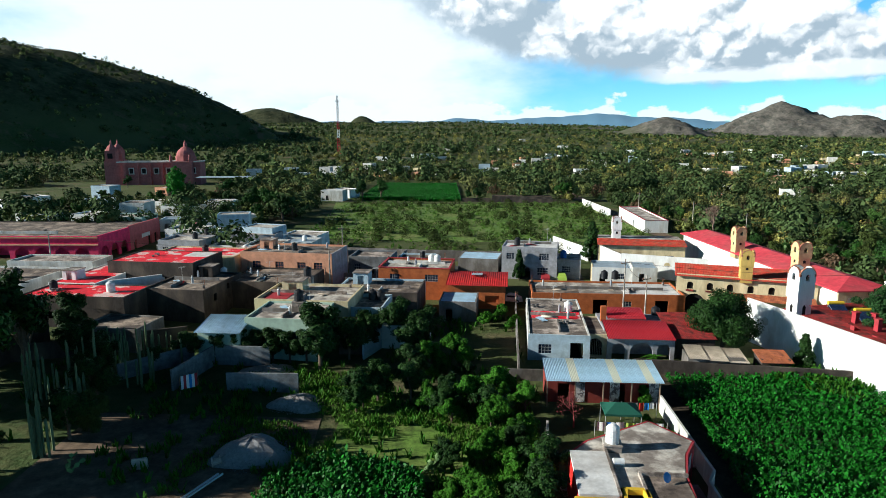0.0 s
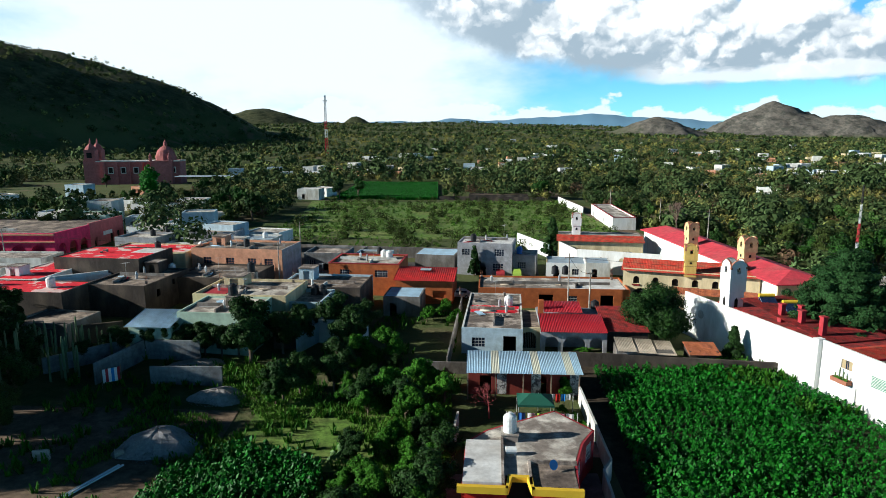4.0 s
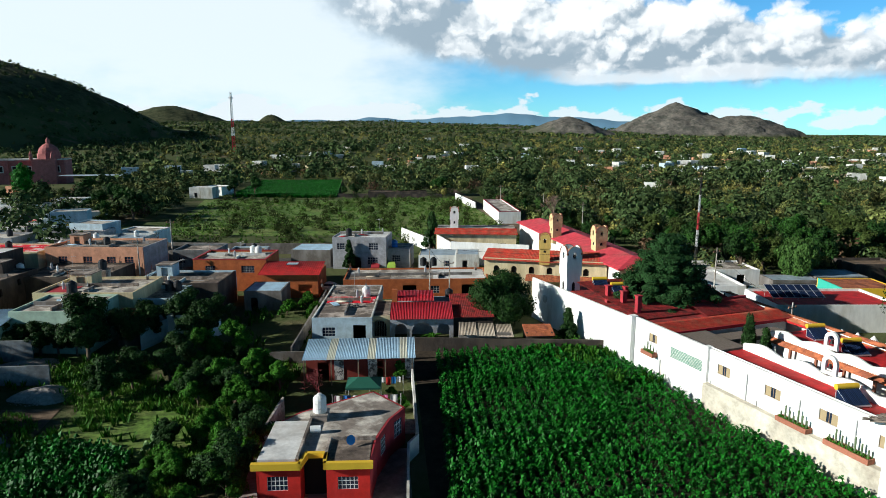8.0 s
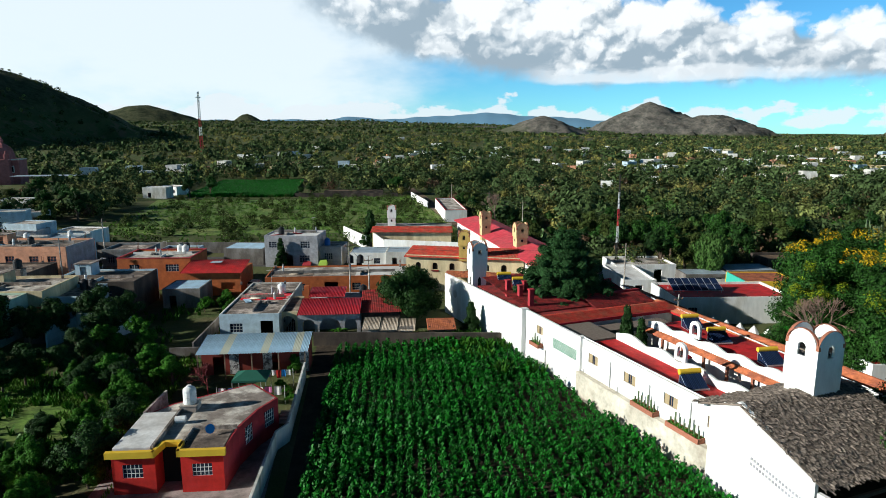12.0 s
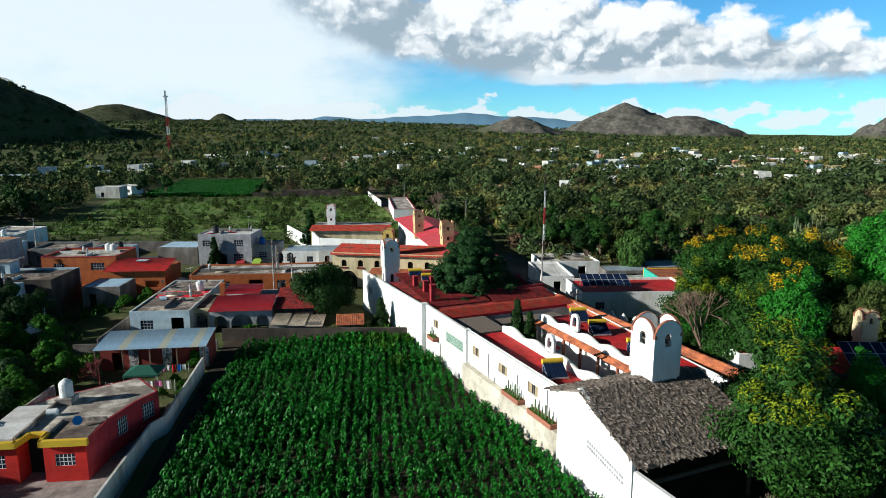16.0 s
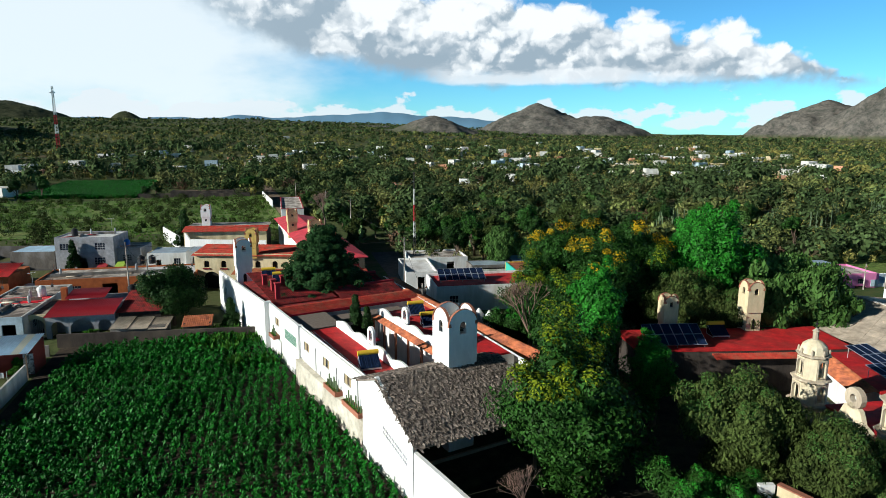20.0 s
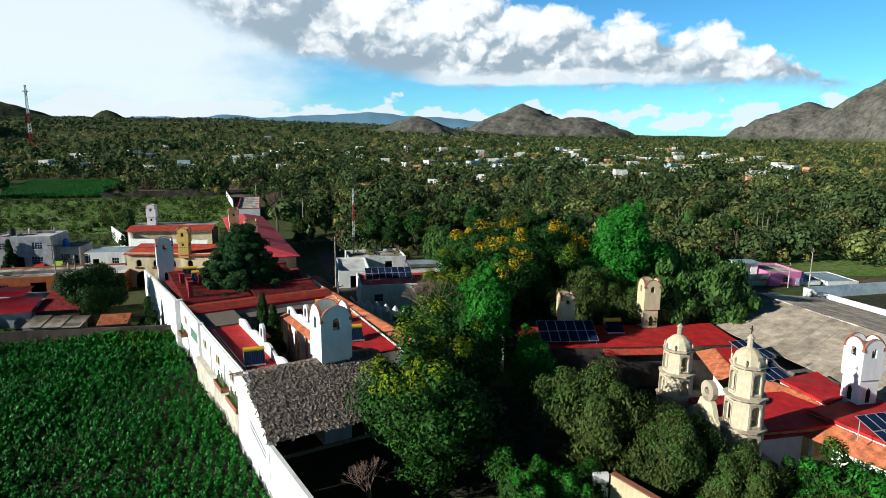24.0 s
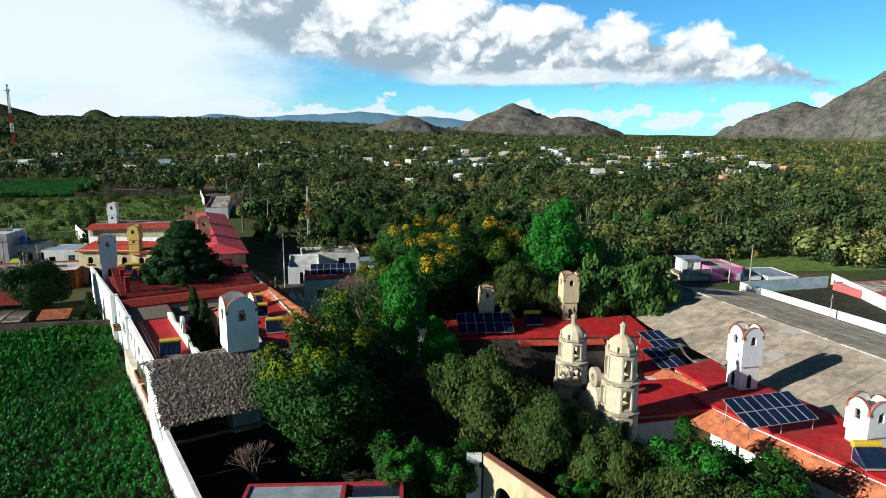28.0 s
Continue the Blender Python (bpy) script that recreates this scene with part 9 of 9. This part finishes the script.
# ---------- small things of the gardens and roofs ----------


def candelabra_cactus(x, y, n, h, spread, seed):
    rng = np.random.default_rng(seed)
    e = thing("columnar_cactus", x, y, float(land(x, y)), 0, "tall grey-green clump of columnar cactus", "cactus", "columnar cacti")
    for i in range(n):
        bx, by = rng.normal(0, spread, 2)
        hh = h * rng.uniform(0.6, 1.05)
        r = rng.uniform(0.09, 0.13)
        part("stem", lathe(bmesh.new(), [(r * 0.9, -0.3), (r, 0.4), (r * 1.05, hh * 0.6), (r, hh * 0.93), (r * 0.4, hh)], 7, bx, by), "cactus", e)
    return e


for i, (x, y, n, h, s) in enumerate([(-34.2, 49.4, 9, 5.6, 0.5), (-39.2, 64.4, 14, 5.5, 1.1), (-37.2, 68.6, 14, 5.2, 1.2), (-34.6, 72.0, 10, 5.0, 1.0), (-41.6, 61.0, 12, 5.6, 0.9), (-36.0, 57.0, 10, 5.2, 0.8), (-32.6, 65.0, 7, 4.6, 0.6)]):
    candelabra_cactus(x, y, n, h, s, 50 + i)
for i, (x, y) in enumerate([(168, 118), (176, 124), (184, 120), (192, 112), (196, 128), (206, 120), (214, 130), (160, 128), (150, 122), (220, 118), (143, 116), (230, 126)]):
    candelabra_cactus(x, y, 10, 6.0, 1.6, 70 + i)


def prickly_pear(x, y, n, seed, s=1.0):
    rng = np.random.default_rng(seed)
    e = thing("prickly_pear", x, y, float(land(x, y)), 0, "prickly pear cactus with flat green pads", "cactus", "prickly pears")
    tips = [(Vector((0, 0, 0)), Vector((0, 0, 1)))]
    for i in range(n):
        b, d = tips[rng.integers(0, len(tips))]
        d2 = (d + Vector(rng.normal(0, 0.45, 3))).normalized()
        L_ = s * rng.uniform(0.35, 0.5)
        bm = lathe(bmesh.new(), [(0.03, 0), (0.13 * s, L_ * 0.3), (0.17 * s, L_ * 0.6), (0.1 * s, L_ * 0.92), (0.01, L_)], 8)
        for v in bm.verts:
            v.co.y *= 0.28
        o = part("pad", bm, "pad_green", e)
        o.matrix_basis = Matrix.Translation(b) @ d2.to_track_quat("Z", "Y").to_matrix().to_4x4() @ Matrix.Rotation(rng.uniform(0, 3.1), 4, "Z")
        tips.append((b + d2 * L_ * 0.92, d2))
    return e


for i, (x, y, n, s) in enumerate([(-1.6, 48.2, 26, 1.6), (-30.2, 47.0, 14, 1.2), (83, 118, 30, 2.4), (88, 121, 30, 2.4), (79, 124, 30, 2.4), (94, 116, 26, 2.2), (120, 92, 26, 2.0), (128, 97, 26, 2.0), (136, 88, 26, 2.0), (70.5, 128, 26, 2.2), (72.5, 133, 26, 2.2)]):
    prickly_pear(x, y, n, 90 + i, s)


def gravel_heap(x, y, r, h, seed, label, name="gravel_heap", material="gravel"):
    rng = np.random.default_rng(seed)
    e = thing(name, x, y, float(land(x, y)) + 0.03, 0, label, "heap")
    bm = bmesh.new()
    n = 22
    prof = [(r, -0.1), (r * 0.85, h * 0.22), (r * 0.6, h * 0.6), (r * 0.32, h * 0.88), (0.05, h)]
    lathe(bm, prof, n)
    for v in bm.verts:
        k = 1 + 0.16 * math.sin(3 * math.atan2(v.co.y, v.co.x) + seed) + rng.normal(0, 0.03)
        v.co.x, v.co.y, v.co.z = v.co.x * k * 1.25, v.co.y * k, v.co.z * (1 + rng.normal(0, 0.04))
    part("mound", bm, material, e)
    m = 900
    a, q = rng.uniform(0, 6.283, m), np.sqrt(rng.uniform(0, 1, m)) * 1.1
    px, py = np.cos(a) * q * r * 1.2, np.sin(a) * q * r
    pz = np.clip(h * (1 - q) * 1.02, 0, h)
    s = rng.uniform(0.03, 0.1, m)
    base = np.array([(1, 0, 0), (-0.5, 0.9, 0), (-0.5, -0.9, 0), (0, 0, 1)])
    V = (np.stack([px, py, pz], -1)[:, None, :] + base[None] * s[:, None, None]).reshape(-1, 3)
    F = (np.arange(m)[:, None, None] * 4 + np.array([(0, 1, 3), (1, 2, 3), (2, 0, 3)])[None]).reshape(-1, 3)
    data_part("stone_scatter", V, F, material, e)["kind"] = "stuff"
    return e


gravel_heap(-16.6, 50.6, 2.9, 1.7, 3, "grey gravel heap on the bare yard")
gravel_heap(-15.2, 61.2, 2.3, 0.9, 4, "pale rubble heap beside a wall", "rubble_heap", "rubble")
gravel_heap(-20.5, 69.5, 2.6, 0.7, 5, "rubble and rubbish inside a walled plot", "rubble_heap", "rubble")
# pale walls whose shade is put into a darker blue-grey colour
wall_run("plot_wall", (-28.9, 63.6), (-27.2, 71.4), 2.2, "greywall", 0.22, "pale plot wall with its shade painted blue-grey", z=0.9)
wall_run("plot_wall", (-27.2, 71.6), (-20.6, 71.2), 2.2, "greywall", 0.22, "pale plot wall with its shade painted blue-grey", z=0.8)
wall_run("plot_wall", (-36.0, 66.0), (-30.0, 72.4), 1.9, "greywall", 0.22, "pale plot wall", z=0.9)
wall_run("concrete_wall", (-23.4, 64.2), (-15.6, 64.0), 2.1, "greywall", 0.25, "bare concrete wall", z=0.4)
wall_run("ruin_wall", (-9.8, 74.6), (-7.8, 79.6), 2.6, "blue", 0.25, "broken pale blue wall", z=0.1)
wall_run("ruin_wall", (-3.6, 76.8), (-1.6, 80.2), 2.2, "blue", 0.2, "broken pale blue wall", z=0.1)
ts2 = thing("tiled_lean_to", -13.2, 76.0, 0.2, 4, "old lean-to with a clay-tile roof", "shed")
part("wall", B(0, 0.2, -0.5, 3.4, 3.4, 3.2), "adobe", ts2)
sloped(ts2, "roof", tile_sheet(3.8, 3.8), "tile", -0.2, -0.2, 3.3, 10)

for k in range(2):
    e = thing("steel_pipe", -20.6 + 0.35 * k, 42.2, float(land(-20, 44)) + 0.12, -24, "long pale steel pipe lying on the ground", "pipe", "steel pipes")
    part("tube", tube(bmesh.new(), (0, 0, 0), (0, 5.5, 0), 0.09, 0.09, 8), "alu", e)
e = thing("cable_drum", -19.0, 48.6, float(land(-19, 48)) + 0.05, 30, "small grey cable drum on its side", "drum")
part("core", tube(bmesh.new(), (-0.3, 0, 0.42), (0.3, 0, 0.42), 0.28, 0.28, 14), "slab_pale", e)
for sx in (-0.33, 0.33):
    part("flange", tube(bmesh.new(), (sx - 0.03, 0, 0.42), (sx + 0.03, 0, 0.42), 0.42, 0.42, 16), "slab_pale", e)
e = thing("block_stack", -25.6, 47.6, float(land(-25, 47)) + 0.03, 12, "stack of grey concrete blocks", "blocks")
blk = None
for i in range(3):
    for j in range(2):
        for k in range(5 - j):
            if blk is None:
                blk = part("concrete_block", B(0, 0, 0, 0.39, 0.19, 0.19), "slab_pale", e)
            else:
                share(blk, e, (0.4 * i, 0.2 * j, 0.192 * k))
cl = thing("hanging_blanket", -27.6, 62.6, float(land(-27, 62)) + 0.6, 40, "striped red, white and blue blanket hung to dry", "blanket")
for i, c in enumerate(["tank_white", "pinkred", "tank_white", "dish_blue", "tank_white", "pinkred"]):
    part("stripe", prism(bmesh.new(), [(0.28 * i, 0.05 * math.sin(i)), (0.28 * (i + 1), 0.05 * math.sin(i + 1)), (0.28 * (i + 1), 0.05 * math.sin(i + 1) + 0.03), (0.28 * i, 0.05 * math.sin(i) + 0.03)], 0.0, 1.5), c, cl)
part("line_post", tube(bmesh.new(), (-0.1, 0.1, -0.8), (-0.1, 0.1, 1.7), 0.04, 0.04, 6), "wood", cl)
part("line_post", tube(bmesh.new(), (1.8, 0.1, -0.8), (1.8, 0.1, 1.7), 0.04, 0.04, 6), "wood", cl)
part("line", tube(bmesh.new(), (-0.1, 0.02, 1.52), (1.8, 0.02, 1.52), 0.012, 0.012, 4), "iron", cl)

# patio behind the red house
tn = thing("canopy_tent", 17.0, 56.4, 0.05, -4, "dark green canopy on four poles", "canopy")
bm = bmesh.new()
vs = [bm.verts.new(p) for p in ((-1.7, -1.4, 2.0), (1.7, -1.4, 2.0), (1.7, 1.4, 2.0), (-1.7, 1.4, 2.0), (-0.5, 0, 2.6), (0.5, 0, 2.6), (-1.7, -1.4, 1.8), (1.7, -1.4, 1.8), (1.7, 1.4, 1.8), (-1.7, 1.4, 1.8))]
for f in ((0, 1, 5, 4), (1, 2, 5), (2, 3, 4, 5), (3, 0, 4), (6, 7, 1, 0), (7, 8, 2, 1), (8, 9, 3, 2), (9, 6, 0, 3)):
    bm.faces.new([vs[i] for i in f])
part("canopy", bm, "tentgreen", tn)
for sx in (-1.65, 1.65):
    for sy in (-1.35, 1.35):
        part("pole", tube(bmesh.new(), (sx, sy, 0), (sx, sy, 2.0), 0.03, 0.03, 6), "metal", tn)
for (y0, xa, xb, cols) in ((58.2, 17.6, 21.0, ["tank_white", "pink", "tank_white", "redpaint", "dish_blue", "tank_white"]), (54.0, 14.0, 20.5, ["tank_white", "tank_blue", "tank_white", "carlime", "tank_white", "pink", "tank_white"])):
    e = thing("washing_line", xa, y0, 0.05, -4, "washing line hung with white and coloured clothes", "washing line", "washing lines")
    ln = xb - xa
    for X in (0, ln):
        part("post", tube(bmesh.new(), (X, 0, -0.2), (X, 0, 1.9), 0.035, 0.035, 6), "metal", e)
    part("line", tube(bmesh.new(), (0, 0, 1.8), (ln, 0, 1.8), 0.012, 0.012, 4), "iron", e)
    for i, c in enumerate(cols):
        x0 = 0.15 + (ln - 0.3) * i / len(cols)
        w = (ln - 0.3) / len(cols) * 0.8
        bm = bmesh.new()
        pts = [(x0 + w * k / 4, 0.06 * math.sin(k * 1.7 + i)) for k in range(5)]
        for (ax, ay), (bx, by) in zip(pts, pts[1:]):
            prism(bm, [(ax, ay), (bx, by), (bx, by + 0.015), (ax, ay + 0.015)], 0.9 + 0.15 * (i % 3), 1.79)
        part("garment", bm, c, e)
for i, (x, y) in enumerate([(19.8, 57.2), (20.6, 55.6), (20.9, 53.8)]):
    place(T_sh, x, y, 0.3, 40 * i)
lk = thing("step_slab", 21.0, 49.0, 0.05, -4, "pale concrete steps beside the house", "steps")
for k in range(4):
    part("step", B(-0.8, 0.5 * k, 0, 0.6, 0.5 * k + 0.48, 0.12 + 0.1 * k), "slab_pale", lk)


def palm(x, y, h, r, seed, label="low palm with arching fronds"):
    rng = np.random.default_rng(seed)
    e = thing("palm", x, y, float(land(x, y)), 0, label, "palm", "palms")
    part("trunk", lathe(bmesh.new(), [(0.22, -0.3), (0.16, h * 0.6), (0.18, h)], 8), "bark", e)
    for i in range(22):
        a, up = rng.uniform(0, 6.283), rng.uniform(0.1, 0.9)
        V, F = [], []
        for k in range(6):
            t = k / 5
            px, pz = r * t, h + r * (up * t - 0.75 * t * t)
            w = 0.22 * math.sin(math.pi * min(0.95, t + 0.12))
            V += [(px * math.cos(a) - w * math.sin(a), px * math.sin(a) + w * math.cos(a), pz), (px * math.cos(a) + w * math.sin(a), px * math.sin(a) - w * math.cos(a), pz)]
        for k in range(5):
            F.append((2 * k, 2 * k + 1, 2 * k + 3, 2 * k + 2))
        data_part("frond", V, F, "leaf_garden", e)
    return e


palm(25.8, 73.4, 0.8, 1.5, 3)
palm(140, 122, 4.0, 2.6, 4, "fan palm among far trees")
palm(148, 130, 4.5, 2.6, 5, "fan palm among far trees")
palm(156, 118, 3.6, 2.4, 6, "fan palm among far trees")

# patio plants and roof clutter of the hacienda
for i, (X, Y, s) in enumerate([(6.0, 13.0, 0.5), (7.0, 15.5, 0.6), (6.2, 18.6, 0.55), (7.4, 21.0, 0.5), (6.4, 24.0, 0.5), (8.0, 11.0, 0.45), (7.2, 26.5, 0.55)]):
    q = hac(X, Y)
    place(T_sh, q[0], q[1], s, 33 * i, s * 1.5)
for X, Y in ((3.4, 49.5), (4.0, 46.2), (12.0, 44.0)):
    q = hac(X, Y)
    solar_heater("solar_heater", q[0], q[1], 5.62 if X > 10 else 6.3, HR - 14, "yellow-tanked solar water heater on a red roof")
um = hthing("patio_parasol", 7.6, 19.6, 0.1, label="small red parasol in the patio", category="parasol")
part("canopy", lathe(bmesh.new(), [(1.1, 2.2), (0.7, 2.5), (0.05, 2.75)], 10), "redmetal", um)
part("pole", tube(bmesh.new(), (0, 0, 0), (0, 0, 2.3), 0.03, 0.03, 6), "metal", um)
